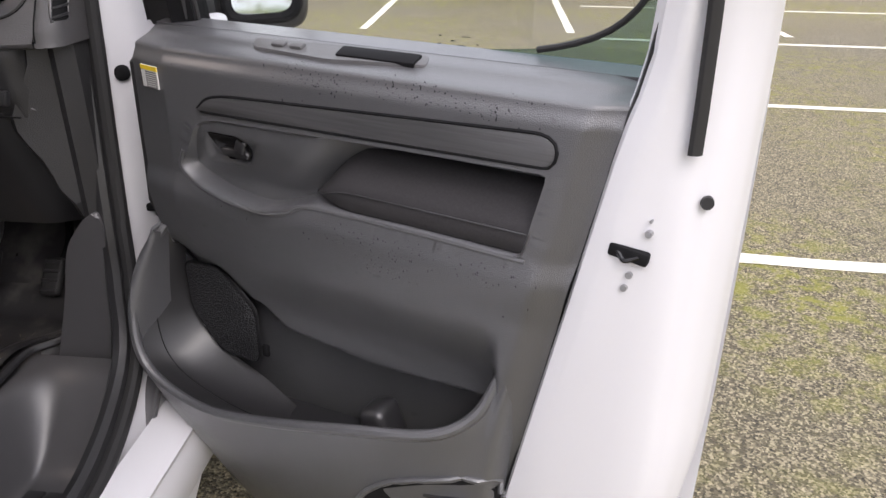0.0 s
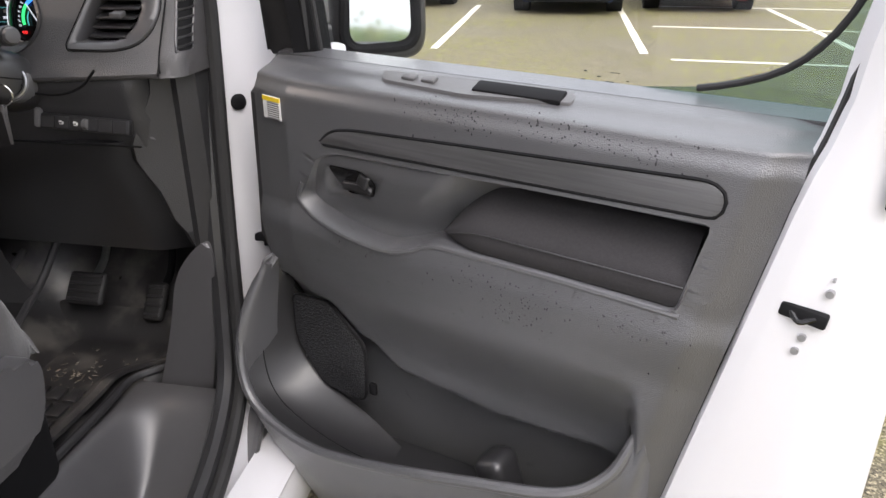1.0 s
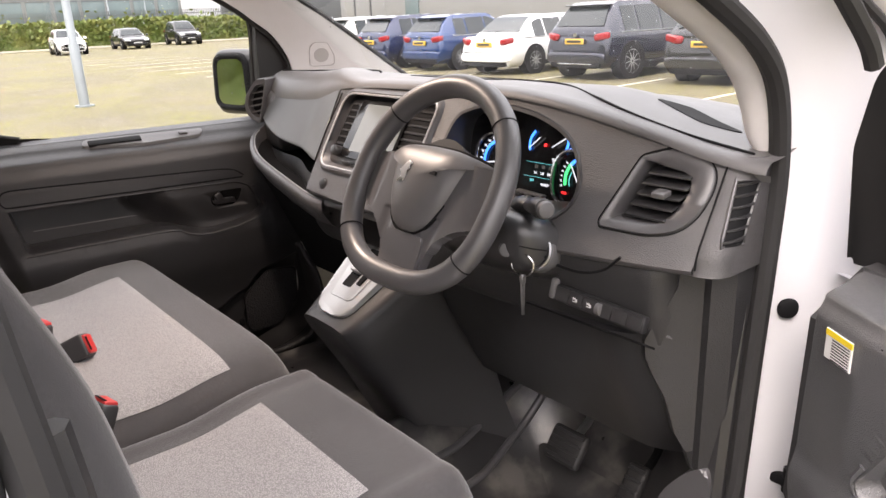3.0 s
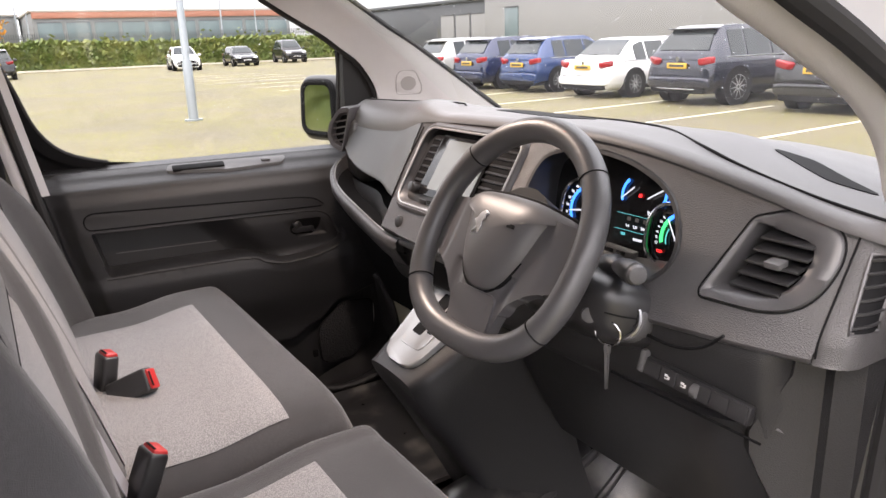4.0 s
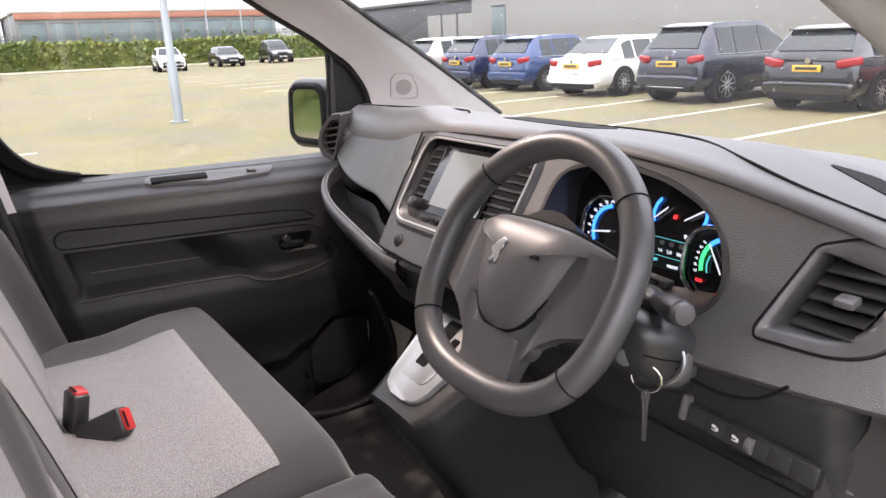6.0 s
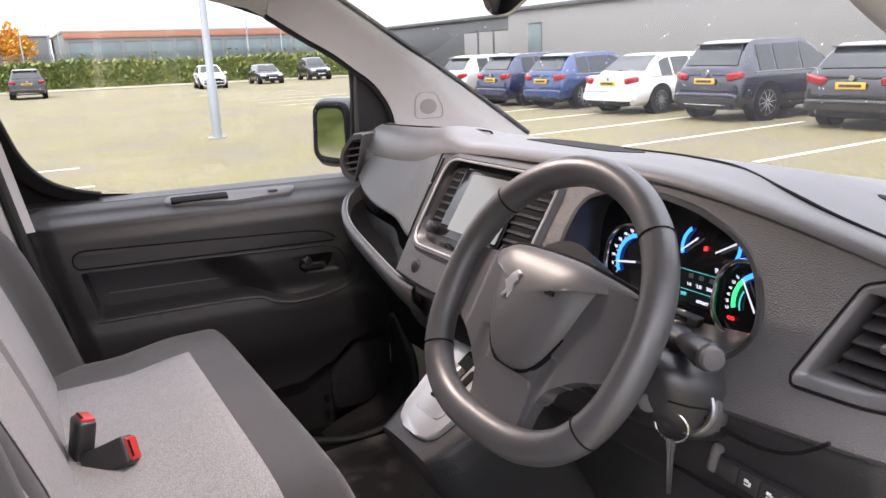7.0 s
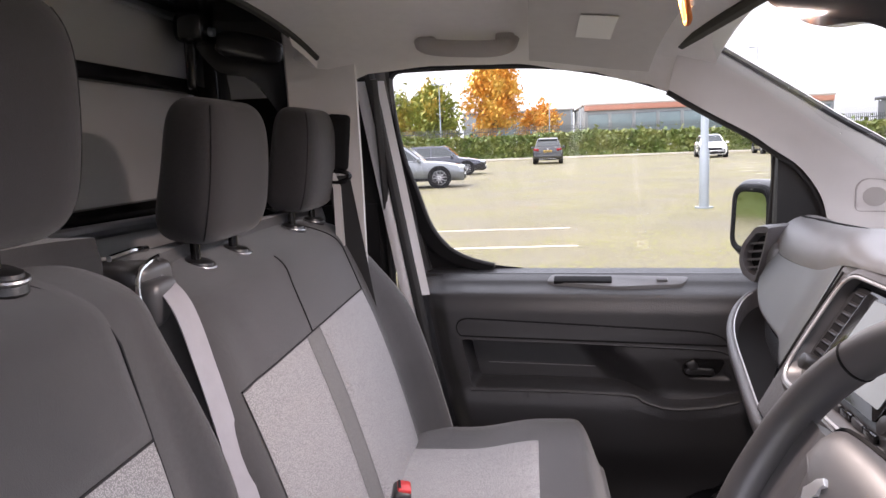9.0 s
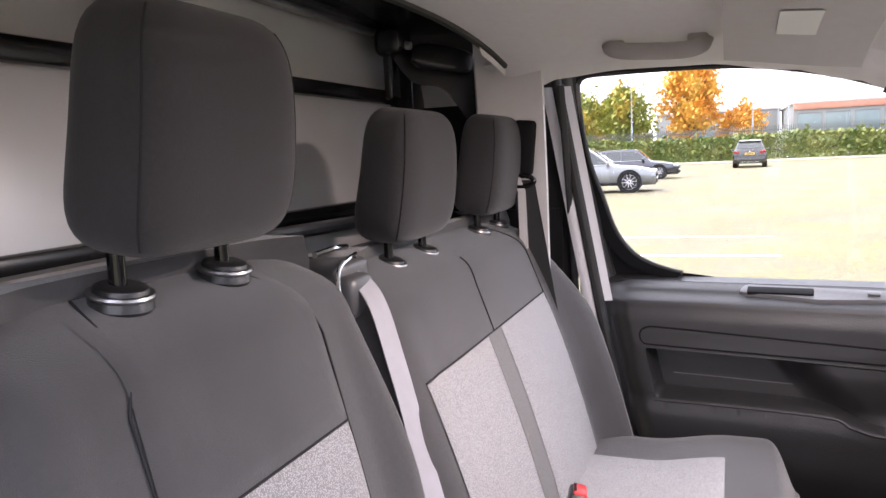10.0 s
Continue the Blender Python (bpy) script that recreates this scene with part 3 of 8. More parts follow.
    part("pillar_edge", tube([r[0] + Vector((0, 0.006, 0.004)) for r in rings], 0.006, 6), RUBBER, van)
    part("pillar_seal", tube([b + Vector((side * 0.014, 0, -0.003)) for b in lower], 0.006, 8), RUBBER, van)
    # side cantrail lining between door top and ceiling
    part("cantrail_trim", thick(field(span(-0.13, -0.86, 30), span(0, 1, 10), lambda y, v: Vector((side * (0.660 + (table([-1.1, -0.8, -0.5, -0.3, -0.13], [0.70, 0.745, 0.765, 0.760, 0.735], y) - 0.660) * v ** 0.8), y, (lining_point(0.660, y).z + 0.003) * (1 - v) + table([-1.1, -0.85, -0.72, -0.6, -0.45, -0.30, -0.20, -0.13], [1.62, 1.66, 1.712, 1.722, 1.718, 1.695, 1.668, 1.642], y) * v - 0.012 * math.sin(v * math.pi)))), 0.012, (side, 0, 0)), LINING, van, "grey cantrail lining", 60)
    grab = part("grab_handle", join(tube(smooth_path([(side * 0.632, -0.440, 1.752), (side * 0.606, -0.448, 1.735), (side * 0.600, -0.475, 1.729), (side * 0.598, -0.525, 1.731), (side * 0.600, -0.575, 1.736), (side * 0.606, -0.598, 1.744), (side * 0.632, -0.606, 1.760)], 5), 0.0120, 12, flat=1.3), rbox((side * 0.618, -0.452, 1.744), (0.030, 0.034, 0.034), 0.008, 3), rbox((side * 0.618, -0.594, 1.752), (0.030, 0.034, 0.034), 0.008, 3)), HANDLEGREY, van, "grey folding grab handle")
    # rear door pillar
    part("door_pillar_trim", thick(field(span(-0.748 if side < 0 else -0.80, -0.875, 8), span(1.28, 1.80, 16), lambda y, z: Vector((side * (0.700 - 0.05 * sstep(-0.80, -0.93, y) - 0.06 * max(0, z - 1.5)), y if side > 0 or z > 1.6 else max(y, -0.785 - 0.09 * sstep(1.50, 1.60, z)), z))), 0.015, (side, 0, 0)), PILLAR, van, "grey upper pillar trim")
    part("lower_pillar_panel", thick(field(span(-0.745 if side < 0 else -0.80, -1.0, 6), span(0.60, 1.44, 10), lambda y, z: Vector((side * ((0.735 if side > 0 else 0.825) - 0.05 * sstep(-0.78, -0.95, y)), y, z))), 0.015, (side, 0, 0)), DARK, van)

part("pillar_back", rbox((-0.84, -0.945, 1.21), (0.02, 0.45, 1.24), 0.004), DARK, van)

# floor and footwell
def floor_z(x, y):
    z = 0.635
    z += 0.28 * sstep(0.08, 0.36, y)
    z += 0.16 * math.exp(-((x - 0.06) / 0.12) ** 2) * sstep(-0.35, -0.1, y)
    edge = glide([-1.1, -0.20, -0.11, -0.045, -0.012, 0.03, 0.40], [0.470, 0.470, 0.468, 0.468, 0.500, 0.60, 0.70], y)
    z -= 0.19 * sstep(edge, edge + 0.030, x) * sstep(0.02, -0.03, y)
    return z


floor = solo("floor", thick(field(span(-0.72, 0.735, 60), span(-1.1, 0.40, 50), lambda x, y: Vector((x, y, floor_z(x, y)))), 0.03, (0, 0, -1)), MATRUB, "black moulded rubber cab floor", "floor", kind="structure")
bulk = thing("bulkhead", "bare steel cab bulkhead with black frame behind the seats", "bulkhead", (0, -1.1, 0.6), kind="structure")
part("panel", rbox((0, -1.13, 1.23), (1.50, 0.03, 1.26), 0.01), BULK, bulk)
part("top_rail", rbox((-0.02, -1.10, 1.862), (1.40, 0.10, 0.05), 0.012, 3), BULKBLACK, bulk, "gloss black top rail")
part("edge_strip", rbox((-0.05, -1.085, 1.825), (1.42, 0.02, 0.012), 0.004), STEEL, bulk, "bright steel strip")
for z, w in ((1.70, 0.030), (1.47, 0.030), (1.30, 0.030)):
    part("cross_bar", rbox((-0.06, -1.105, z), (1.46, 0.02, w), 0.006), BULKBLACK, bulk)
for x in (-0.80, 0.62):
    part("upright", rbox((x, -1.09, 1.24), (0.09, 0.06, 1.2), 0.02, 3), BULKBLACK, bulk)
for x in (-0.66, 0.08, 0.55):
    br = part("bracket", join(cushion((x, -1.055, 1.805), (0.085, 0.06, 0.060), 0.5), rbox((x - 0.03, -1.075, 1.76), (0.05, 0.02, 0.14), 0.008, 3)), BULKBLACK, bulk)
    part("bolt", cyl((x, -1.04, 1.80), (x, -1.015, 1.795), 0.010, 0.008, 12), STEEL, br)
part("corner_gusset", thick(field(span(0, 1, 12), span(0, 1, 10), lambda a, b: Vector((-0.68 - 0.10 * a, -1.07 + 0.19 * a, 1.86 - 0.26 * b * (0.30 + 0.70 * a) - 0.02 * math.sin(a * 9)))), 0.012, (0, -1, 0)), BULKBLACK, bulk, "gloss black corner gusset")
part("gusset_plate", moved(cushion((0, 0, 0), (0.14, 0.03, 0.055), 0.6), pose(-0.685, -0.955, 1.765, 0, -8, -50)), BULKBLACK, bulk, "gloss black folded plate")
part("support_tube", tube(smooth_path([(-0.80, -1.06, 1.44), (-0.3, -1.05, 1.455), (0.2, -1.05, 1.46), (0.7, -1.06, 1.45)], 6), 0.012, 10), STEEL, bulk, "bright metal cross tube")


# ---- doors ----
RECESS = [(0.028, 1.050), (0.050, 1.031), (0.099, 1.017), (0.150, 1.010), (0.197, 1.009), (0.240, 1.020), (0.278, 1.034), (0.45, 1.036), (0.605, 1.034), (0.632, 1.146), (0.40, 1.142), (0.10, 1.134), (0.066, 1.122)]
WINDOW = [(-0.005, 1.275), (-0.008, 1.527), (0.045, 1.600), (0.191, 1.653), (0.285, 1.684), (0.399, 1.708), (0.516, 1.718), (0.69, 1.722), (0.762, 1.715), (0.769, 1.66), (0.757, 1.549), (0.731, 1.461), (0.703, 1.375), (0.653, 1.318), (0.565, 1.288), (0.45, 1.278), (0.2, 1.275)]
RIM = [(-0.055, 0.930, 0.150), (-0.080, 0.86, 0.195), (-0.083, 0.77, 0.225), (-0.045, 0.693, 0.238), (0.07, 0.664, 0.243), (0.20, 0.683, 0.238), (0.39, 0.733, 0.224), (0.50, 0.757, 0.203), (0.551, 0.790, 0.176), (0.571, 0.840, 0.154), (0.578, 0.890, 0.132)]
FOOT = [(-0.060, 0.915, 0.140), (-0.070, 0.80, 0.150), (-0.075, 0.70, 0.150), (-0.060, 0.60, 0.150), (-0.040, 0.50, 0.150), (0.06, 0.395, 0.150), (0.24, 0.35, 0.148), (0.42, 0.35, 0.140), (0.56, 0.38, 0.130), (0.585, 0.62, 0.140), (0.600, 0.80, 0.140)]
BACK = [(-0.050, 0.885, 0.115), (-0.058, 0.80, 0.115), (-0.040, 0.73, 0.115), (0.005, 0.690, 0.115), (0.10, 0.650, 0.110), (0.20, 0.60, 0.105), (0.36, 0.60, 0.100), (0.47, 0.62, 0.095), (0.525, 0.70, 0.100), (0.550, 0.80, 0.115), (0.560, 0.89, 0.140)]
BEVEL = [(0.080, 1.113), (0.185, 1.112), (0.190, 1.104), (0.152, 1.062), (0.066, 1.059)]
CUP = [(0.088, 1.108), (0.148, 1.109), (0.162, 1.098), (0.167, 1.086), (0.160, 1.075), (0.108, 1.070), (0.095, 1.082)]


def rear_edge(z):
    return 0.598 + 0.205 * (z - 0.70)


def base_depth(u, z):
    n = table([0.44, 0.60, 0.80, 0.93, 1.00, 1.04, 1.20, 1.235, 1.262, 1.275], [0.13, 0.150, 0.158, 0.160, 0.168, 0.160, 0.155, 0.146, 0.112, 0.085], z)
    n -= 0.16 * max(0, 0.010 - u) - 0.10 * max(0, 0.002 - abs(u - 0.010))
    n -= 0.020 * sstep(rear_edge(z) - 0.045, rear_edge(z), u)
    return n


def panel_depth(u, z, padded):
    n = base_depth(u, z)
    # pocket mouth, with a ridge across its back
    w = sstep(0.955, 0.80, z + 0.02 * max(0, u)) * sstep(0.580, 0.553, u)
    ridge = table([-0.06, 0.04, 0.105, 0.183, 0.351, 0.55], [0.895, 0.870, 0.810, 0.772, 0.766, 0.778], u)
    n -= (0.042 + 0.030 * sstep(ridge + 0.004, ridge - 0.006, z)) * w
    return max(n, 0.078)


def recess_depth(u, z, padded):
    front = 0.004 + 0.026 * sstep(1.115, 1.025, z)
    arm = 0.062 if padded else 0.076
    n = base_depth(u, z) - front - (arm - front) * sstep(0.20, 0.33, u - (z - 1.01) * 0.9 + 0.03)
    h = inside(BEVEL, u, z)
    if h > 0:
        n -= 0.010 * sstep(0, 0.012, h) * (1 - 0.6 * sstep(1.07, 1.11, z))
    return n


def window_ring(shrink=0.0):
    pts = smooth_path([Vector((a, b, 0)) for a, b in WINDOW] + [Vector((*WINDOW[0], 0))], 4)[:-1]
    c = Vector((0.38, 1.47, 0))
    return [((p - c) * (1 - shrink) + c) for p in pts]


def build_door(name, label, s, padded):
    """A front door in its own frame: u back from the hinge, n into the cab, z up."""
    def L(u, n, z):
        if padded and z > 1.19:
            z = 1.19 + (z - 1.19) * 0.66 if z < 1.275 else z - 0.029
        return Vector((u, s * n, z))
    door = tagged(new(name), label, "van door")
    door.empty_display_size = 0.05
    inner = WETBLACK if padded else DOORBLACK

    def sheet(t, z):
        u = -0.068 + (rear_edge(z) + 0.068) * t
        return L(u, panel_depth(u, z, padded), z)
    zs = span(0.44, 0.74, 10) + span(0.75, 0.985, 60) + span(0.99, 1.19, 72) + span(1.195, 1.275, 18)
    def flat(t, z):
        return -0.068 + (rear_edge(z) + 0.068) * t, z
    hole = even(rounded(RECESS, 0.012, 3), 150)
    ring = [tuple(p) for p in hole]
    card = part("door_card", pierced(span(0, 1, 170), zs, flat, lambda u, z: L(u, panel_depth(u, z, padded), z), [ring]), inner, door, "black grained plastic door card" + (" with rain drops" if padded else ""), 60)
    floor_ring = [tuple(p) for p in grown(hole, -0.007)]
    cup_ring = even(rounded(CUP, 0.005, 3), 48)
    tray = part("card_recess", pierced(span(0.02, 0.640, 150), span(1.0, 1.15, 52), lambda u, z: (u, z), lambda u, z: L(u, recess_depth(u, z, padded), z), [floor_ring], False), inner, door, "recess in the door card", 60)
    part("recess_wall", loft([[L(p.x, base_depth(p.x, p.y), p.y) for p in hole], [L(p.x, base_depth(p.x, p.y) + 0.0030 * sstep(1.08, 1.05, p.y), p.y) for p in grown(hole, -0.0012)], [L(p.x, base_depth(p.x, p.y) + 0.0005, p.y) for p in grown(hole, -0.0035)], [L(p.x, recess_depth(p.x, p.y, padded), p.y) for p in grown(hole, -0.0072)]], True, False), inner, tray, "", 50)
    part("recess_lip", tube([L(p.x, base_depth(p.x, p.y) - 0.0015, p.y) for p in smooth_path([Vector((*q, 0)) for q in [(0.036, 1.075), (0.027, 1.049), (0.050, 1.029), (0.099, 1.015), (0.150, 1.008), (0.197, 1.007), (0.240, 1.017), (0.280, 1.031), (0.45, 1.033), (0.608, 1.031)]], 8)], 0.0042, 8), inner, tray)
    part("handle_cup", loft([[L(p.x, recess_depth(p.x, p.y, padded) + 0.0012, p.y) for p in grown(cup_ring, 0.003)], [L(p.x, recess_depth(p.x, p.y, padded) + 0.0018, p.y) for p in cup_ring], [L(p.x, recess_depth(p.x, p.y, padded) + 0.0006, p.y) for p in grown(cup_ring, -0.002)]]), GLOSS, door, "glossy dark handle cup")
    part("card_front_face", thick(field(span(0, 1, 4), span(0.44, 1.27, 12), lambda t, z: L(-0.068 - 0.004 * t, panel_depth(-0.068, z, padded) * (1 - t) + 0.0 * t, z)), 0.008), SMOOTH, door)
    # window sill cap and switch plate
    part("sill_cap", thick(field(span(-0.07, 0.72, 20), span(0, 1, 5), lambda u, t: L(u, 0.086 - 0.035 * t, 1.275 + 0.006 * t)), 0.01, (0, 0, -1)), inner, door)
    plate = part("switch_plate", prism(rounded([(0.150, 0.098), (0.435, 0.092), (0.445, 0.116), (0.30, 0.130), (0.165, 0.122)], 0.010), lambda a, b, d: L(a, b, 1.274 - (b - 0.085) * 0.50 + d), -0.006, 0.004, 0.0015), GREYPL, door, "grey plastic switch plate")
    part("grip_slot", rbox(L(0.368, 0.109, 1.2645), (0.122, 0.023, 0.009), 0.003, 2, pose(0, 0, 0, s * -22)), DARK, plate)
    for k, du in enumerate((0.0, 0.032) if padded else (0.0,)):
        part("window_switch", rbox(L(0.205 + du, 0.111, 1.267), (0.022, 0.013, 0.007), 0.003, 2, pose(0, 0, 0, s * -22)), GREYPL, plate)
    # trim strip with a tapered front end
    strip = rounded([(0.076, 1.142), (0.632, 1.152), (0.637, 1.175), (0.622, 1.187), (0.40, 1.178), (0.14, 1.167), (0.100, 1.161)], [0.004, 0.010, 0.010, 0.014, 0.05, 0.02, 0.014], 4)
    part("trim_strip", prism(strip, lambda a, b, d: L(a, base_depth(a, b) + d, b), -0.006, 0.0025, 0.0012), TRIMW if padded else DOORBLACK, door, "brushed dark trim strip" if padded else "plain dark trim strip")
    # Black tube round the strip stands for the shadow line along its groove.
    part("trim_shade_line", tube([L(p.x, base_depth(p.x, p.y) + 0.0002, p.y) for p in grown(even(strip, 120), 0.0018)], 0.0024, 6, True), DARK, door)
    # inner handle
    lever = rounded([(0.101, 1.073), (0.158, 1.075), (0.165, 1.084), (0.155, 1.0905), (0.106, 1.0885)], 0.005, 3)
    hand = part("pull_handle", prism(lever, lambda a, b, d: L(a, recess_depth(a, b, padded) + d - 0.10 * (b - 1.08), b), 0.0, 0.009, 0.003, 3), SMOOTH, door, "black door release lever")
    part("lever_web", moved(rbox((0, 0, 0), (0.020, 0.010, 0.022), 0.004, 3), pose(*L(0.148, recess_depth(0.148, 1.096, padded) + 0.002, 1.096), 0, 25, 0)), SMOOTH, hand)
    if padded:
        rest = rounded([(0.284, 1.039), (0.600, 1.040), (0.622, 1.112), (0.42, 1.112), (0.352, 1.106), (0.305, 1.072)], [0.02, 0.01, 0.01, 0.05, 0.03, 0.02], 5)
        pad = []
        for u in span(0.282, 0.610, 30):
            k = math.sqrt(sstep(0.276, 0.350, u))
            low, high = 1.036 + 0.012 * (1 - k), 1.050 + 0.066 * k
            pad.append([L(u, 0.085, low), L(u, 0.136 + 0.018 * k, low), L(u, 0.141 + 0.018 * k, low + 0.006), L(u, 0.142 + 0.018 * k, low + (high - low) * 0.38), L(u, 0.137 + 0.016 * k, low + (high - low) * 0.52), L(u, 0.122, low + (high - low) * 0.90), L(u, 0.113, high), L(u, 0.085, high)])
        part("armrest_pad", loft(pad), PADCLOTH, door, "padded dark cloth armrest", 60)
        part("armrest_seam", tube(smooth_path([L(0.292, 0.1500, 1.052), L(0.34, 0.1600, 1.0655), L(0.40, 0.1607, 1.0670), L(0.50, 0.1607, 1.0670), L(0.608, 0.1605, 1.0665)], 6), 0.0010, 6), SMOOTH, door)
    else:
        part("recess_line", tube([L(0.33, 0.0835, 1.068), L(0.58, 0.0835, 1.071)], 0.0012, 6), GREYPL, door)
    # pocket
    rim, foot = smooth_path([Vector(p) for p in RIM], 6), smooth_path([Vector(p) for p in FOOT], 6)
    rows = []
    for a, b in zip(rim, foot):
        row = []
        for t in span(0, 1, 12):
            p = a + (b - a) * t
            bulge = 0.022 * math.sin(t * math.pi) + 0.0 * t
            row.append(L(p.x, p.z + bulge, p.y))
        rows.append(row)
    part("pocket_wall", thick(loft(rows, False, False), 0.006, (0, -s, 0)), inner, door, "black moulded door pocket", 60)
    part("pocket_rim", tube([L(p.x, p.z - 0.005, p.y - 0.003) for p in rim], [0.0085 * (1 - 0.55 * sstep(len(rim) - 12, len(rim) - 1, k)) for k in range(len(rim))], 10), inner, door)
    back = smooth_path([Vector(p) for p in BACK], 6)
    inner_rows = []
    for a, b in zip(rim, back):
        inner_rows.append([L(a.x + (b.x - a.x) * t, a.z - 0.010 + (b.z - a.z + 0.010) * t ** 0.8 + 0.012 * math.sin(t * math.pi), a.y + (b.y - a.y) * t - 0.015 * math.sin(t * math.pi)) for t in span(0, 1, 10)])
    part("pocket_lining", thick(loft(inner_rows, False, False), 0.004, (0, s, 0)), SMOOTH, door, "smooth black pocket lining", 60)
    part("lining_line", tube([r[3] for r in inner_rows[4:34]], 0.0011, 6), DARK, door)
    part("pocket_floor", thick(field(span(-0.05, 0.55, 12), span(0.09, 0.20, 5), lambda u, n: L(u, n, 0.595 + 0.10 * max(0, u))), 0.006, (0, 0, -1)), SMOOTH, door)
    part("pocket_divider", rbox(L(0.385, 0.145, 0.675), (0.050, 0.06, 0.10), 0.015, 3, pose(0, 0, 0, 0, s * 20, 0)), SMOOTH, door)
    g = rounded([(-0.050, 0.850), (0.034, 0.858), (0.108, 0.795), (0.104, 0.690), (0.012, 0.690), (-0.047, 0.760)], 0.016)
    grille = part("speaker_grille", prism(g, lambda a, b, d: L(a, 0.116 + d, b), 0, 0.008, 0.003), GRILLE, door, "perforated speaker grille")
    part("speaker_rim", tube([L(a, 0.122, b) for a, b in g], 0.0022, 6, True), DARK, grille)
    part("clip_slot", rbox(L(0.122, 0.122, 0.722), (0.014, 0.008, 0.022), 0.003, 2), DARK, door)
    def wall_n(u, z):
        best = min((((a.x + (b.x - a.x) * t - u) ** 2 + (a.y + (b.y - a.y) * t - z) ** 2), a.z + (b.z - a.z) * t + 0.022 * math.sin(t * math.pi)) for a, b in zip(rim, foot) for t in span(0, 1, 12))
        return best[1]
    mouth = even(rounded([(0.368, 0.50), (0.366, 0.568), (0.405, 0.628), (0.465, 0.664), (0.545, 0.684), (0.585, 0.680), (0.590, 0.50)], [0.02, 0.05, 0.04, 0.05, 0.03, 0.02, 0.02], 5), 60)
    # No hollow is cut; a black slab stands for the recess's shade.
    part("bottle_recess_shade", prism([tuple(p) for p in mouth], lambda a, b, d: L(a, wall_n(a, b) + d, b), -0.012, 0.0030), DARK, door, "bottle recess, its shade put in as matt black")
    part("recess_edge", tube([L(p.x, wall_n(p.x, p.y) + 0.001, p.y) for p in grown(mouth, 0.003)], 0.0050, 8, True), inner, door)
    # warning label
    lab = part("warning_label", rbox(L(-0.022, 0.1518, 1.178), (0.044, 0.002, 0.034), 0.0006, 1, pose(0, 0, 0, 0, 0, s * 9)), PAPER, door, "yellow and white warning label")
    part("label_band", rbox(L(-0.022, 0.1524, 1.1915), (0.044, 0.002, 0.007), 0.0004, 1, pose(0, 0, 0, 0, 0, s * 9)), YELLOW, lab)
    for k in range(8):
        part("print_bar", rbox(L(-0.018, 0.1526, 1.1850 - 0.0032 * k), (0.030, 0.002, 0.0018), 0.0003, 1, pose(0, 0, 0, 0, 0, s * 9)), INK, lab)
    if padded:
        rnd = random.Random(5)
        caps = []
        for k in range(950):
            c0 = rnd.choice(((0.25, 1.222), (0.33, 1.215), (0.43, 1.218), (0.50, 1.222), (0.56, 1.213), (0.45, 1.010), (0.35, 1.012), (0.55, 1.005), (0.40, 0.975)))
            u, z = (rnd.gauss(c0[0] + 0.02 * math.sin(k // 9), 0.012 + 0.012 * (k % 3)), rnd.gauss(c0[1] + 0.012 * math.cos(k // 9), 0.007)) if k % 5 else (rnd.uniform(0.02, 0.62), rnd.uniform(0.93, 1.245))
            if z > 1.25 or u > 0.63:
                continue
            if inside(RECESS, u, z) > -0.006:
                continue
            r = 0.00025 + 0.0010 * rnd.random() ** 3
            c = L(u, panel_depth(u, z, padded), z)
            tall = rnd.uniform(0.8, 2.4)
            caps.append((c, r, r * tall))
        vs_, fs_ = [], []
        for c, rx, rz in caps:
            i0 = len(vs_)
            vs_ += [(c.x + rx * math.cos(a), c.y, c.z + rz * math.sin(a)) for a in span(0, 2 * math.pi, 8)[:-1]] + [(c.x, c.y + s * 0.0005, c.z)]
            fs_ += [(i0 + j, i0 + (j + 1) % 7, i0 + 7) for j in range(7)]
        flat_drops = bpy.data.meshes.new("tmp")
        flat_drops.from_pydata(vs_, [], fs_)
        drops = bmesh.new()
        drops.from_mesh(flat_drops)
        bpy.data.meshes.remove(flat_drops)
        part("rain_drops", drops, RAINDROP, door, "fine dark rain drops", kind="stuff")
    # painted shell
    def rear_face(t, z):
        e = rear_edge(min(z, 1.33))
        if z > 1.33:
            e = 0.727 + 0.05 * sstep(1.33, 1.6, z)
        pu = [e - 0.01, e + 0.006, e + 0.03, 0.770, 0.802, 0.818, 0.818]
        pn = [0.118, 0.146, 0.150, 0.138, 0.108, 0.060, -0.02]
        if z > 1.30:
            k = (z - 1.30) * 0.17
            pn = [v + k for v in pn]
            wide = 0.05 * sstep(1.38, 1.5, z)
            pu = pu[:4] + [pu[4] + wide, pu[5] + wide, pu[6] + wide]
        low = 0.030 * sstep(0.80, 0.45, z)
        pu = pu[:3] + [v - low for v in pu[3:]]
        pn = pn if padded else [v - 0.075 for v in pn]
        i = min(5, int(t * 6))
        f = t * 6 - i
        return L(pu[i] * (1 - f) + pu[i + 1] * f, pn[i] * (1 - f) + pn[i + 1] * f, z)
    part("shut_face", thick(field(span(0, 1, 19), span(0.36, 1.74, 30), rear_face), 0.006, (0, -s, 0)), WHITE if padded else FINE, door, "white painted rear edge of the door" if padded else "black trimmed rear edge of the door", 50)
    part("outer_skin", field(span(-0.03, 0.818, 14), span(0.36, 1.245, 20), lambda u, z: L(u, -0.022 - 0.035 * math.sin((z - 0.36) / 0.94 * math.pi), z)), WHITE, door, "white outer door skin")
    part("bottom_edge", rbox(L(0.41, 0.03, 0.375), (0.80, 0.09, 0.03), 0.01), WHITE, door)
    part("front_edge_panel", rbox(L(-0.040, 0.010, 0.86), (0.03, 0.07, 0.78), 0.01), WHITE, door)
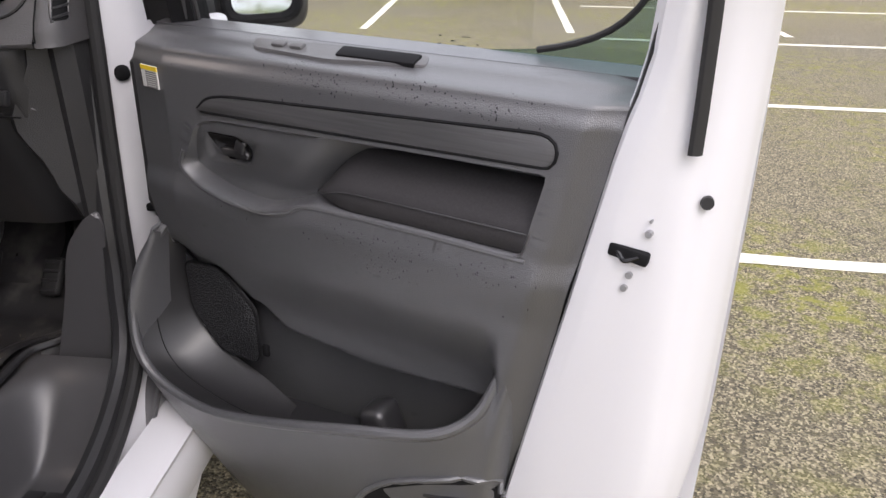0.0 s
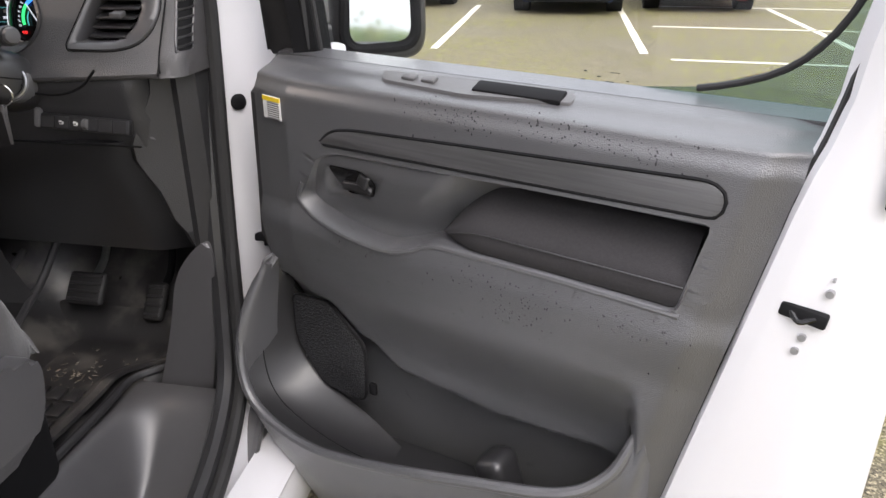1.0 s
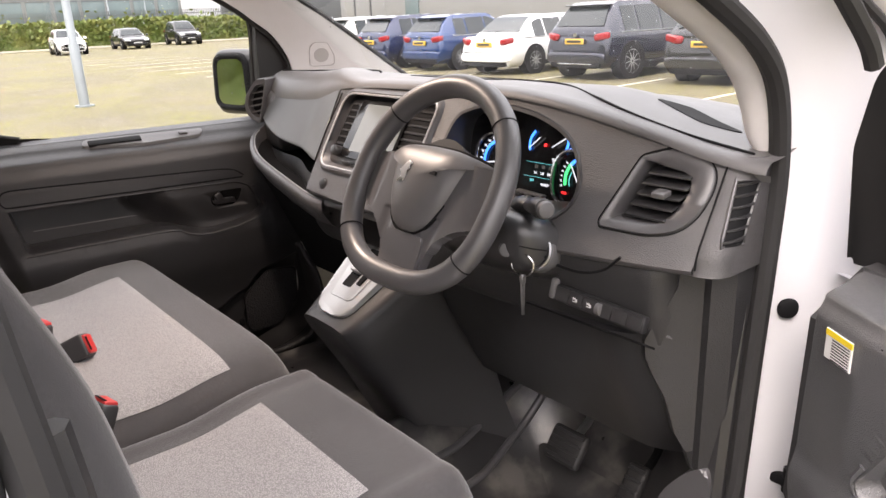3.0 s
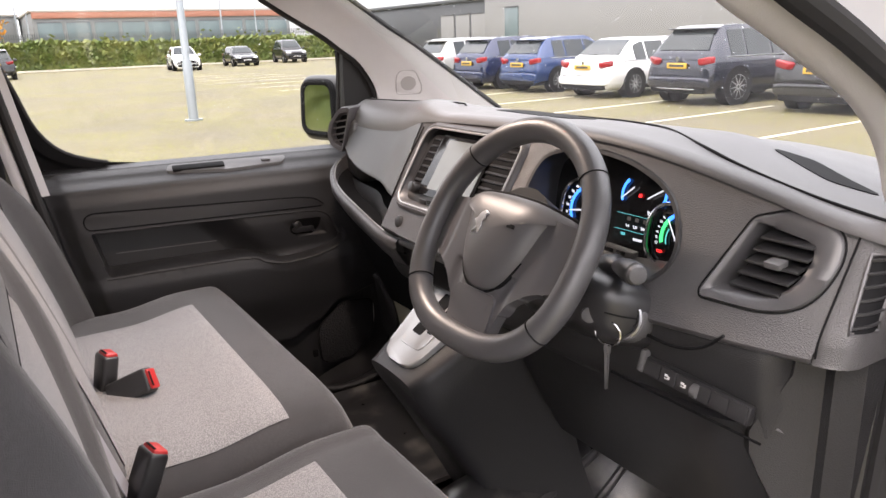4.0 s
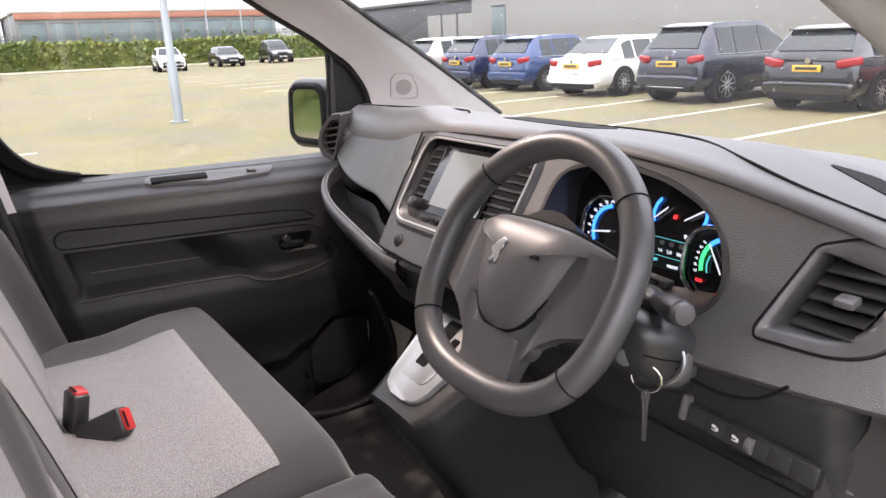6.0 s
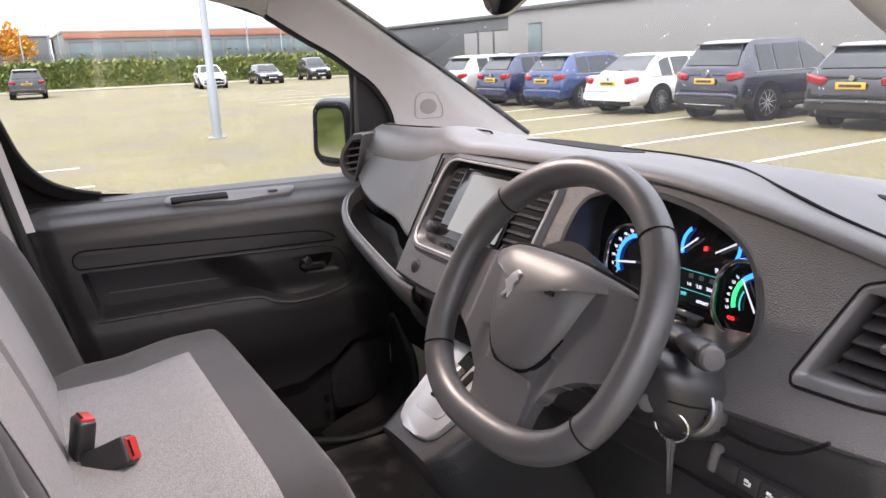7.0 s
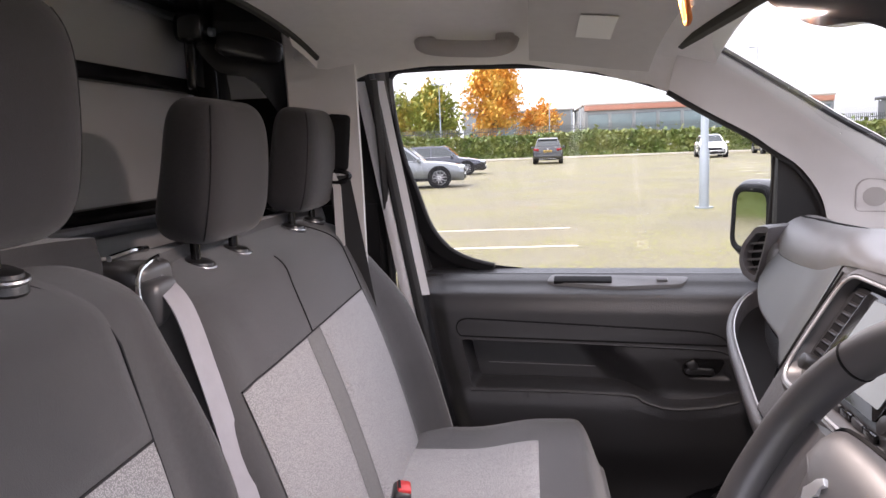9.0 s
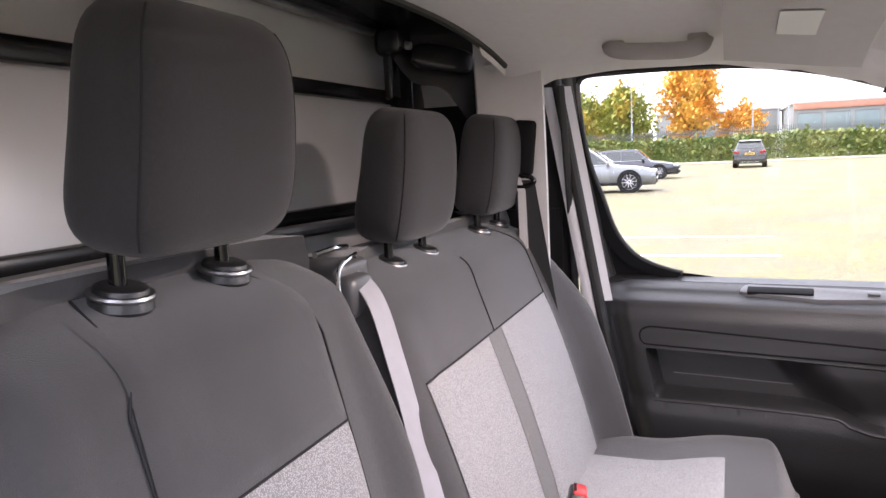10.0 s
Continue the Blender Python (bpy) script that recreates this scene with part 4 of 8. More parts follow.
    part("card_seal", tube(smooth_path([L(rear_edge(min(z, 1.33)) + 0.045 * sstep(1.33, 1.6, z) + 0.004, (0.128 if padded else 0.060) + 0.17 * max(0, z - 1.30), z) for z in (1.72, 1.60, 1.45, 1.30, 1.15, 1.0, 0.85, 0.70, 0.55)], 5), 0.010, 8), RUBBER, door, "black rubber edge seal")
    part("drip_strip", tube([L(0.779, 0.142 + 0.17 * max(0, z - 1.30), z) for z in (1.70, 1.5, 1.35, 1.25, 1.188)], 0.0085, 8, flat=0.7), RUBBER, door, "black rubber strip")
    if padded:
        lat = part("latch", rbox(L(0.726, 0.146, 1.066), (0.046, 0.012, 0.016), 0.003, 2, pose(0, 0, 0, 0, 8, 0)), DARK, door, "black door latch slot")
        part("latch_claw", tube(smooth_path([L(0.714, 0.150, 1.068), L(0.724, 0.154, 1.060), L(0.738, 0.150, 1.066)], 4), 0.003, 8), GLOSS, lat)
        for u, z, r in ((0.745, 1.094, 0.005), (0.729, 1.040, 0.005), (0.725, 1.023, 0.005), (0.746, 1.109, 0.002)):
            part("bolt", cyl(L(u, 0.130, z), L(u, 0.149, z), r, r * 0.8, 12), STEEL, door)
        part("grommet", cyl(L(0.790, 0.105, 1.130), L(0.796, 0.124, 1.132), 0.008, 0.007, 14), RUBBER, door, "black grommet")
    # window frame, glass, sail panel
    ring = window_ring()
    frame = []
    for p in ring:
        n0 = 0.055 + 0.17 * max(0, p.y - 1.30)
        frame.append((p, n0))
    edge = [k for k in range(len(frame)) if not (frame[k][0].y < 1.287 and 0.02 < frame[k][0].x < 0.58)]
    part("window_moulding", tube([L(frame[k][0].x, frame[k][1] + 0.004, frame[k][0].y) for k in edge], 0.004 if padded else 0.006, 8), RUBBER, door, "black window surround")
    if padded:
        edge = [k for k in edge if not (frame[k][0].y < 1.44 and frame[k][0].x > 0.4)]
    outer = window_ring(-0.085)
    back_n = 0.028 if padded else 0.010
    part("window_frame", loft([[L(frame[k][0].x, frame[k][1] + 0.012, frame[k][0].y) for k in edge], [L(outer[k].x, frame[k][1] + back_n, outer[k].y) for k in edge], [L(outer[k].x, frame[k][1] - 0.03, outer[k].y) for k in edge], [L(frame[k][0].x, frame[k][1] - 0.02, frame[k][0].y) for k in edge]], False, False, True), DARK, door)
    bm = bmesh.new()
    bm.faces.new([bm.verts.new(L(p.x, n, p.y)) for p, n in frame])
    bmesh.ops.triangulate(bm, faces=bm.faces)
    pane = part("window_glass", bm, GLASS, door, "rain-spotted side window glass")
    pane.visible_shadow = False
    if padded:
        for u, z, w_, h_ in ((0.430, 1.264, 0.0045, 0.0014), (0.448, 1.259, 0.005, 0.0012), (0.468, 1.265, 0.012, 0.0009), (0.462, 1.254, 0.011, 0.0009), (0.484, 1.257, 0.003, 0.0012), (0.428, 1.254, 0.006, 0.0009)):
            part("etched_mark", rbox(L(u, 0.0585, z + 0.029), (w_, 0.0006, h_), 0.0002, 1), INK, pane)
    corner = [(0.757, 1.549), (0.731, 1.461), (0.703, 1.375), (0.653, 1.318), (0.565, 1.288), (0.50, 1.281), (0.50, 1.272), (0.80, 1.272), (0.80, 1.549)]
    part("glass_corner", prism(corner, lambda a, b, d: L(a, 0.053 + 0.17 * max(0, b - 1.30) + d, b), -0.003, -0.001), GREENGLASS if padded else DARK, door)
    sail = rounded([(-0.115, 1.26), (-0.010, 1.27), (-0.010, 1.545), (-0.026, 1.530), (-0.076, 1.480), (-0.108, 1.400)], 0.012)
    part("sail_panel", prism(sail, lambda a, b, d: L(a, 0.045 + 0.17 * max(0, b - 1.30) + d, b), 0, 0.022 if padded else 0.045, 0.010, 3), RUBBER, door, "black mirror sail panel")
    # outside mirror
    yaw = 44 if padded else -60
    mm = Matrix.Translation(L(-0.014, -0.090, 1.335) if padded else L(-0.010, -0.090, 1.365)) @ pose(0, 0, 0, 0, 0, yaw) @ pose(0, 0, 0, s * (5 if padded else 2.7))
    house = part("mirror_housing", moved(join(cushion((0, -0.034 * s, 0), (0.162, 0.085, 0.185), 0.42), cushion((-0.085, -0.03 * s, -0.055), (0.12, 0.05, 0.05), 0.4)), mm), SMOOTH, door, "black door mirror housing")
    g = rounded([(-0.050, -0.066), (0.052, -0.060), (0.050, 0.064), (-0.044, 0.064)], 0.026, 6)
    part("mirror_glass", moved(prism(g, lambda a, b, d: Vector((a, s * d, b)), 0.004, 0.0125), mm), MIRROR, house, "mirror glass", 8)
    part("mirror_rim", moved(tube([Vector((a * 1.17, s * 0.006, b * 1.13)) for a, b in g], 0.0100, 10, True), mm), DARK, house)
    return door


GRILLE = material("perforated_plastic", (0.020, 0.020, 0.022), 0.55, vary=0.1, scale=30, bump=1.0, bump_scale=260, bump_dist=0.003)


def frame_matrix(h, u, n):
    return Matrix(((u[0], n[0], 0, h[0]), (u[1], n[1], 0, h[1]), (0, 0, 1, 0), (0, 0, 0, 1)))


driver_door = build_door("driver_door", "open driver's door with wet black card and white edge", -1, True)
driver_door.matrix_basis = frame_matrix((0.88, 0.06), (0.9085, -0.418), (0.418, 0.9085))
passenger_door = build_door("passenger_door", "closed passenger door with black card and rain-spotted window", 1, False)
passenger_door.matrix_basis = frame_matrix((-0.884, 0.071), (-0.107, -0.994), (0.994, -0.107))
strap = solo("door_check_strap", join(rbox((0.690, 0.050, 0.915), (0.055, 0.014, 0.016), 0.004), rbox((0.672, 0.046, 0.914), (0.022, 0.03, 0.034), 0.006), cyl((0.712, 0.05, 0.90), (0.712, 0.05, 0.935), 0.008)), DARK, "black metal door check strap on the white pillar", "door check")
part("pillar_hole", moved(cushion((0, 0, 0), (0.027, 0.012, 0.027), 0.9), pose(0.6815, 0.0600, 1.1535, 0, 0, -130)), DARK, van, "dark round hole in the pillar")


# ---- dashboard ----
dash = thing("dashboard", "black grained dashboard with vents, screen and instrument binnacle", "dashboard", (0, 0.1, 0.95))
CLUSTER = rounded([(0.150, 1.262), (0.142, 1.335), (0.152, 1.372), (0.200, 1.388), (0.267, 1.390), (0.327, 1.382), (0.380, 1.365), (0.412, 1.345), (0.436, 1.308), (0.440, 1.278), (0.415, 1.252), (0.300, 1.240), (0.180, 1.244)], 0.02, 4)
POD = rounded([(0.512, 1.345), (0.548, 1.357), (0.586, 1.354), (0.611, 1.339), (0.618, 1.314), (0.610, 1.280), (0.591, 1.260), (0.559, 1.252), (0.487, 1.253), (0.482, 1.262)], [0.006, 0.01, 0.02, 0.02, 0.02, 0.02, 0.02, 0.02, 0.004, 0.004], 4)
DVENT = rounded([(0.520, 1.339), (0.581, 1.328), (0.589, 1.312), (0.581, 1.286), (0.566, 1.270), (0.548, 1.2655), (0.496, 1.2655)], [0.004, 0.01, 0.012, 0.012, 0.012, 0.01, 0.003], 4)
CENTRE = rounded([(-0.188, 1.388), (0.105, 1.388), (0.092, 1.255), (-0.200, 1.255)], [0.03, 0.02, 0.02, 0.03], 5)


def fascia_y(z):
    return -0.075 + (z - 1.29) * 0.55


def dash_y(x, z):
    return fascia_y(z) + 0.05 * (abs(x) / 0.66) ** 4 + (0.028 * sstep(-0.21, -0.36, x) if x < -0.21 else 0)


def brow_z(x):
    return glide([-0.66, -0.36, -0.20, 0.12, 0.25, 0.33, 0.41, 0.51, 0.60, 0.66], [1.350, 1.362, 1.394, 1.404, 1.403, 1.397, 1.386, 1.367, 1.346, 1.335], x)


def foot_z(x):
    return glide([-0.62, -0.56, -0.47, -0.35, -0.226], [1.300, 1.287, 1.274, 1.267, 1.258], x) if x < -0.224 else glide([-0.224, -0.10, 0.10, 0.20, 0.40, 0.66], [1.205, 1.200, 1.202, 1.208, 1.216, 1.224], x)


def on_dash(x, z, d=0.0):
    return Vector((x, dash_y(x, z) - d, z))


def fascia_flat(x, t):
    return x, foot_z(x) + (brow_z(x) - foot_z(x)) * t


HOLES = [CLUSTER, POD, CENTRE]
part("fascia", pierced(span(-0.222, 0.622, 190), span(0, 1, 52), fascia_flat, on_dash, HOLES), BLACK, dash, "black grained fascia", 50)
part("fascia_foot", field(span(-0.222, 0.622, 60), span(0, 1, 5), lambda x, t: on_dash(x, foot_z(x) - 0.012 * math.sin(t * math.pi / 2), -0.05 * t ** 2)), BLACK, dash, "", 60)
lid = part("glovebox_lid", field(span(-0.625, -0.226, 40), span(-0.2, 1, 30), lambda x, t: on_dash(x, fascia_flat(x, max(0, t))[1] - 0.010 * max(0, -t * 5), -0.05 * max(0, -t * 5) ** 2 + 0.0012)), PANEL, dash, "smooth grey-black glovebox lid", 60)
part("lid_seam", tube(smooth_path([on_dash(-0.224 + 0.012 * sstep(1.30, 1.385, z), z, 0.001) for z in span(1.256, 1.385, 8)], 4), 0.0018, 6), DARK, lid)
part("lower_dash", field(span(-0.655, 0.602, 90), span(0.93, 1.228, 30), lambda x, z: Vector((x, table([0.93, 1.0, 1.06, 1.10, 1.16, 1.205, 1.228], [0.16, 0.09, 0.03, -0.086, -0.098, -0.106, -0.100], z) + 0.10 * sstep(0.572, 0.612, x) ** 1.6 + 0.05 * (abs(x) / 0.66) ** 4 + 0.07 * sstep(-0.20, -0.45, x), z))), DOORBLACK, dash, "black lower dash", 50)

DEFROST = rounded([(-0.120, 0.074), (-0.085, 0.122), (0.006, 0.134), (0.110, 0.106), (0.152, 0.078), (0.120, 0.046), (-0.010, 0.056)], 0.018, 4)
POD_TOP = [rounded([(0.440, 0.100), (0.49, 0.116), (0.60, 0.072), (0.54, 0.062)], 0.012, 4), rounded([(-0.44, 0.110), (-0.50, 0.125), (-0.60, 0.080), (-0.54, 0.070)], 0.012, 4)]


def top_z(x, y):
    """The soft pad: a rolled brow at its rear edge, then a gentle fall to the glass."""
    zb, yb = brow_z(x), dash_y(x, brow_z(x))
    r = 0.014 + 0.044 * sstep(-0.14, -0.34, x)
    plateau = table([0.02, 0.10, 0.25, 0.45, 0.70], [1.420, 1.414, 1.385, 1.335, 1.235], y) - 0.045 * sstep(0.34, 0.62, abs(x)) * sstep(0.45, 0.10, y)
    return (zb + r) + (plateau - zb - r) * sstep(yb + r, yb + r + 0.12, y)


def top_flat(x, v):
    yb = dash_y(x, brow_z(x))
    r = 0.014 + 0.044 * sstep(-0.14, -0.34, x)
    return x, yb + r + (0.665 - yb - r) * v ** 1.4


part("dash_top", pierced(span(-0.668, 0.668, 200), span(0, 1, 90), top_flat, lambda x, y: Vector((x, y, top_z(x, y))), [DEFROST] + POD_TOP), TOPPAD, dash, "dark grey soft dash top", 60)


def brow(x, a):
    r = 0.014 + 0.044 * sstep(-0.14, -0.34, x)
    proud = 0.006 * sstep(-0.30, -0.10, x)
    yb, zb = dash_y(x, brow_z(x)), brow_z(x)
    return Vector((x, yb + r - (r + proud) * math.cos(a) * (1.0 if a >= 0 else 0.4), zb + r * math.sin(a)))


part("dash_brow", field(span(-0.668, 0.668, 120), [-0.9, -0.5, -0.2] + span(0.0, math.pi / 2, 8), brow), TOPPAD, dash, "rolled edge of the dash top", 70)
for k, hole in enumerate([DEFROST] + POD_TOP):
    ring = even(hole, 64)
    well = part("defrost_vent", loft([[Vector((p.x, p.y, top_z(p.x, p.y) + 0.001)) for p in ring], [Vector((p.x, p.y + 0.004, top_z(p.x, p.y) - 0.012)) for p in grown(ring, -0.004)], [Vector((p.x, p.y + 0.012, top_z(p.x, p.y) - 0.110)) for p in grown(ring, -0.006)]]), DARK, dash, "dark windscreen vent opening")
part("top_seam", tube(smooth_path([Vector((x, y, top_z(x, y) + 0.0006)) for x, y in ((-0.64, 0.075), (-0.54, 0.075), (-0.245, 0.072), (-0.21, 0.075))], 8), 0.0018, 6), DARK, dash)
part("top_seam", tube(smooth_path([Vector((x, y, top_z(x, y) + 0.0006)) for x, y in ((0.085, 0.100), (0.19, 0.102), (0.298, 0.070), (0.39, 0.030), (0.47, 0.010), (0.56, 0.008), (0.64, 0.020))], 8), 0.0020, 6), DARK, dash)

for side in (-1,):
    # end cap with a slim vent
    cap = part("dash_end", cushion((side * 0.618, 0.085, 1.290), (0.080, 0.15, 0.155), 0.35), BLACK, dash, "rounded dash end")
    nrm, hx = (Vector((0.50, -0.866, 0)), Vector((0.866, 0.50, 0))) if side < 0 else (Vector((0.10, -0.995, 0)), Vector((-0.995, -0.10, 0)))
    vo = Vector((-0.640, -0.004, 1.345)) if side < 0 else Vector((0.626, -0.020, 1.302))
    vs_ = 1.0 if side < 0 else 0.62

    def on_pod(a, b, d):
        return vo + hx * a * vs_ + Vector((0, 0, b)) + nrm * d
    pod = rounded([(0.036, 0.053), (0.004, 0.050), (-0.030, 0.012), (-0.038, -0.020), (-0.028, -0.046), (0.004, -0.060), (0.022, 0.0)], 0.010, 3)
    mouth = [Vector(p) * 0.74 + Vector((0.001, -0.001)) for p in pod]
    vent = part("side_vent", loft([[on_pod(a, b, -0.05) for a, b in pod], [on_pod(a, b, 0.0) for a, b in pod], [on_pod(a * 0.95, b * 0.96, 0.006) for a, b in pod], [on_pod(a, b, 0.005) for a, b in mouth], [on_pod(a, b, -0.018) for a, b in mouth]]), FINE, dash, "slim side air vent")
    part("vent_dark", prism([tuple(p) for p in mouth], on_pod, -0.020, -0.016), DARK, vent)
    for k in range(5):
        b = -0.030 + 0.0155 * k
        part("vent_slat", tube([on_pod(-0.022 + 0.14 * b, b - 0.003, -0.004), on_pod(0.014 + 0.30 * b, b + 0.003, -0.004)], 0.0028, 6, flat=0.6), FINE, vent)


# driver's end of the dash, rolled round to the door, with its own slim vent
def dash_roll(a, z, d=0.0):
    """a runs 0 to 90 degrees round the corner, then on forwards."""
    x0, r = 0.620, 0.034 + d
    y0 = dash_y(x0, z) + 0.010 * sstep(1.245, 1.215, z)
    if a <= 90:
        return Vector((x0 + r * math.sin(math.radians(a)), y0 + 0.034 - r * math.cos(math.radians(a)), z))
    return Vector((x0 + r, y0 + 0.034 + (a - 90) * 0.0022, z))


end = part("dash_end", field(span(0, 90, 14) + [100, 120, 140, 165], span(1.215, 1.352, 16), dash_roll), BLACK, dash, "rolled black dash end", 60)
part("end_seam", tube([dash_roll(4, z, 0.0006) for z in span(1.222, 1.350, 10)], 0.0013, 6), DARK, end)
slot = part("side_vent", field(span(0, 1, 8), span(1.252, 1.326, 8), lambda t, z: dash_roll(36 + 50 * t + (1.29 - z) * 180, z, 0.0010)), DARK, dash, "slim black side air vent")
for k in range(6):
    z = 1.257 + 0.0128 * k
    part("vent_slat", tube([dash_roll(37 + 48 * t + (1.29 - z) * 180, z + 0.004 * t, 0.0016) for t in span(0, 1, 7)], 0.0019, 6), SMOOTH, slot)
part("vent_rim", tube([dash_roll(36 + (1.29 - z) * 180, z, 0.001) for z in span(1.252, 1.326, 8)] + [dash_roll(86 + (1.29 - z) * 180, z, 0.001) for z in span(1.326, 1.252, 8)], 0.0024, 6, True), FINE, slot)


def on_fascia(a, b, d):
    return Vector((a, fascia_y(b) + 0.016 - d, b))


# surrounds of the three openings
ring = even(CLUSTER, 96)
part("cluster_hood", loft([[on_dash(p.x, p.y, -0.004) for p in grown(ring, 0.004)], [on_dash(p.x, p.y, 0.003) for p in grown(ring, 0.002)], [on_dash(p.x, p.y, 0.002) for p in grown(ring, -0.003)], [on_dash(p.x, p.y, -0.025) for p in grown(ring, -0.008)], [Vector((p.x, -0.004 + (p.y - 1.30) * 0.22, p.y)) for p in grown(ring, -0.010)]], True, False), SMOOTH, dash, "dark instrument hood", 50)
ring = even(POD, 96)
mouth = round_from(ring, DVENT)
part("vent_surround", loft([[on_dash(p.x, p.y, -0.006) for p in ring], [on_dash(p.x, p.y, 0.0) for p in grown(ring, -0.0016)], [on_dash(p.x, p.y, 0.003) for p in grown(ring, -0.004)], [on_dash(*(p * 0.2 + q * 0.8), 0.001) for p, q in zip(ring, mouth)], [on_dash(p.x, p.y, -0.003) for p in mouth], [on_dash(p.x, p.y, -0.040) for p in grown(mouth, -0.002)]], True, False), FINE, dash, "satin black vent surround", 50)
part("surround_seam", tube([on_dash(p.x, p.y, -0.001) for p in ring], 0.0014, 6, True), DARK, dash)
ring = even(CENTRE, 96)
part("stack_surround", loft([[on_dash(p.x, p.y, -0.004) for p in grown(ring, 0.012)], [on_dash(p.x, p.y, 0.004) for p in grown(ring, 0.010)], [on_dash(p.x, p.y, 0.008) for p in grown(ring, 0.004)], [on_dash(p.x, p.y, 0.005) for p in ring], [on_dash(p.x, p.y, -0.018) for p in grown(ring, -0.003)]], True, False), FINE, dash, "satin black stack surround", 50)

# centre stack: vents, screen, knobs
stack = part("centre_frame", prism(CENTRE, on_fascia, -0.006, 0.004, 0.001), SMOOTH, dash, "satin black centre stack")
part("frame_edge", tube([on_dash(p.x, p.y, 0.0065) for p in even(CENTRE, 80)], 0.0022, 8, True), SILVER, dash, "thin silver edging")
bezel = rounded([(-0.137, 1.376), (0.024, 1.376), (0.014, 1.274), (-0.152, 1.274)], 0.006)
part("screen_bezel", prism(bezel, on_fascia, 0.0, 0.012, 0.002), GLOSS, stack)
part("screen", prism(rounded([(-0.112, 1.370), (0.018, 1.370), (0.009, 1.286), (-0.124, 1.286)], 0.003), on_fascia, 0.010, 0.0135), SCREEN, stack, "grey touch screen, switched off")
for x0, x1, lean in ((-0.172, -0.142, 0.10), (0.031, 0.094, 0.20)):
    v = rounded([(x0, 1.374), (x1, 1.374), (x1 - lean * 0.10, 1.288), (x0 - lean * 0.16, 1.288)], 0.006)
    vent = part("centre_vent", prism(v, on_fascia, -0.03, 0.006), DARK, stack, "black centre air vent")
    for k in range(7):
        z = 1.295 + 0.012 * k
        t = (1.374 - z) / 0.086
        part("vent_slat", rbox(on_fascia((x0 + x1) / 2 - lean * 0.13 * t, z, 0.005), (x1 - x0 - 0.004, 0.010, 0.003), 0.001, 1, pose(0, 0, 0, 15)), SMOOTH, vent)
for x in (-0.158, 0.050):
    part("volume_knob", cyl(on_fascia(x, 1.279, 0.004), on_fascia(x, 1.279, 0.024) + Vector((0, 0, 0.008)), 0.0105, 0.010, 20, 0.002), SMOOTH, stack, "round black knob")
for k in range(6):
    part("stack_button", rbox(on_fascia(-0.125 + 0.028 * k, 1.262, 0.008), (0.025, 0.006, 0.009), 0.002), GLOSS if k % 2 else SMOOTH, stack)
for k in range(7):
    x = -0.150 + 0.030 * k
    part("heater_key", rbox((x, -0.100, 1.205), (0.027, 0.016, 0.018), 0.003), SMOOTH, dash)
part("heater_panel", rbox((-0.05, -0.080, 1.205), (0.25, 0.03, 0.045), 0.008), SMOOTH, dash, "black heater control panel")
for x in (-0.165, 0.055):
    part("heater_knob", cyl((x, -0.088, 1.215), (x, -0.116, 1.222), 0.014, 0.012, 20, 0.003), SMOOTH, dash)
part("storage_mouth", rbox((-0.04, -0.050, 1.150), (0.17, 0.10, 0.065), 0.012), DARK, dash)
part("console_brow", rbox((-0.04, -0.095, 1.185), (0.24, 0.05, 0.014), 0.006), GREYPL, dash)
lip = smooth_path([(-0.650, 0.020, 1.280), (-0.628, -0.030, 1.262), (-0.58, -0.062, 1.240), (-0.50, -0.085, 1.222), (-0.36, -0.105, 1.203), (-0.22, -0.122, 1.187), (-0.165, -0.118, 1.183)], 8)
rows = []
for p in lip:
    rows.append([p + Vector(q) for q in ((0.0, 0.014, -0.030), (0.0, 0.010, 0.002), (0.0, 0.006, 0.005), (0.0, 0.0, 0.004), (-0.001, -0.004, -0.002), (-0.001, -0.002, -0.020), (0.0, 0.018, -0.050), (0.0, 0.065, -0.070))])
part("tray_lip", loft(rows, False, False), BLACK, dash, "curved black tray lip", 60)
part("tray_edge", tube([p + Vector((0, 0.009, 0.0035)) for p in lip[6:]], 0.0013, 6), SILVER, dash, "thin pale tray edge")
part("tray_floor", field(span(0, 1, 30), span(0, 1, 5), lambda a, b: lip[int(a * (len(lip) - 1))] + Vector((0, 0.012 + 0.14 * b, -0.026))), DARK, dash)

# driver vent
vent = part("driver_vent", prism([tuple(p) for p in grown(even(DVENT, 48), 0.001)], lambda a, b, d: on_dash(a, b, d), -0.046, -0.040), DARK, dash, "large black driver air vent")
for k in range(5):
    z = 1.2745 + 0.0128 * k
    t = (z - 1.2655) / 0.0735
    x0, x1 = 0.508 + 0.020 * t, 0.568 + 0.020 * min(1, t * 1.5) - 0.006 * max(0, t - 0.6)
    part("vent_slat", rbox(((x0 + x1) / 2, dash_y(0.54, z) + 0.014, z), (x1 - x0, 0.024, 0.0032), 0.001, 1, pose(0, 0, 0, 14, 0, 0)), SMOOTH, vent)
part("vent_tab", rbox((0.556, dash_y(0.55, 1.303) - 0.001, 1.303), (0.019, 0.018, 0.008), 0.002, 2, pose(0, 0, 0, 10, 0, 0)), GREYPL, vent, "grey vent tab")

# instrument cluster
def on_cluster(a, b, d):
    return Vector((a, -0.008 + (b - 1.30) * 0.22 - d, b))


dial = part("cluster_face", prism([(p.x, p.y) for p in grown(even(CLUSTER, 60), -0.006)], on_cluster, -0.01, 0.0), GLOSS, dash, "black instrument cluster, lit")


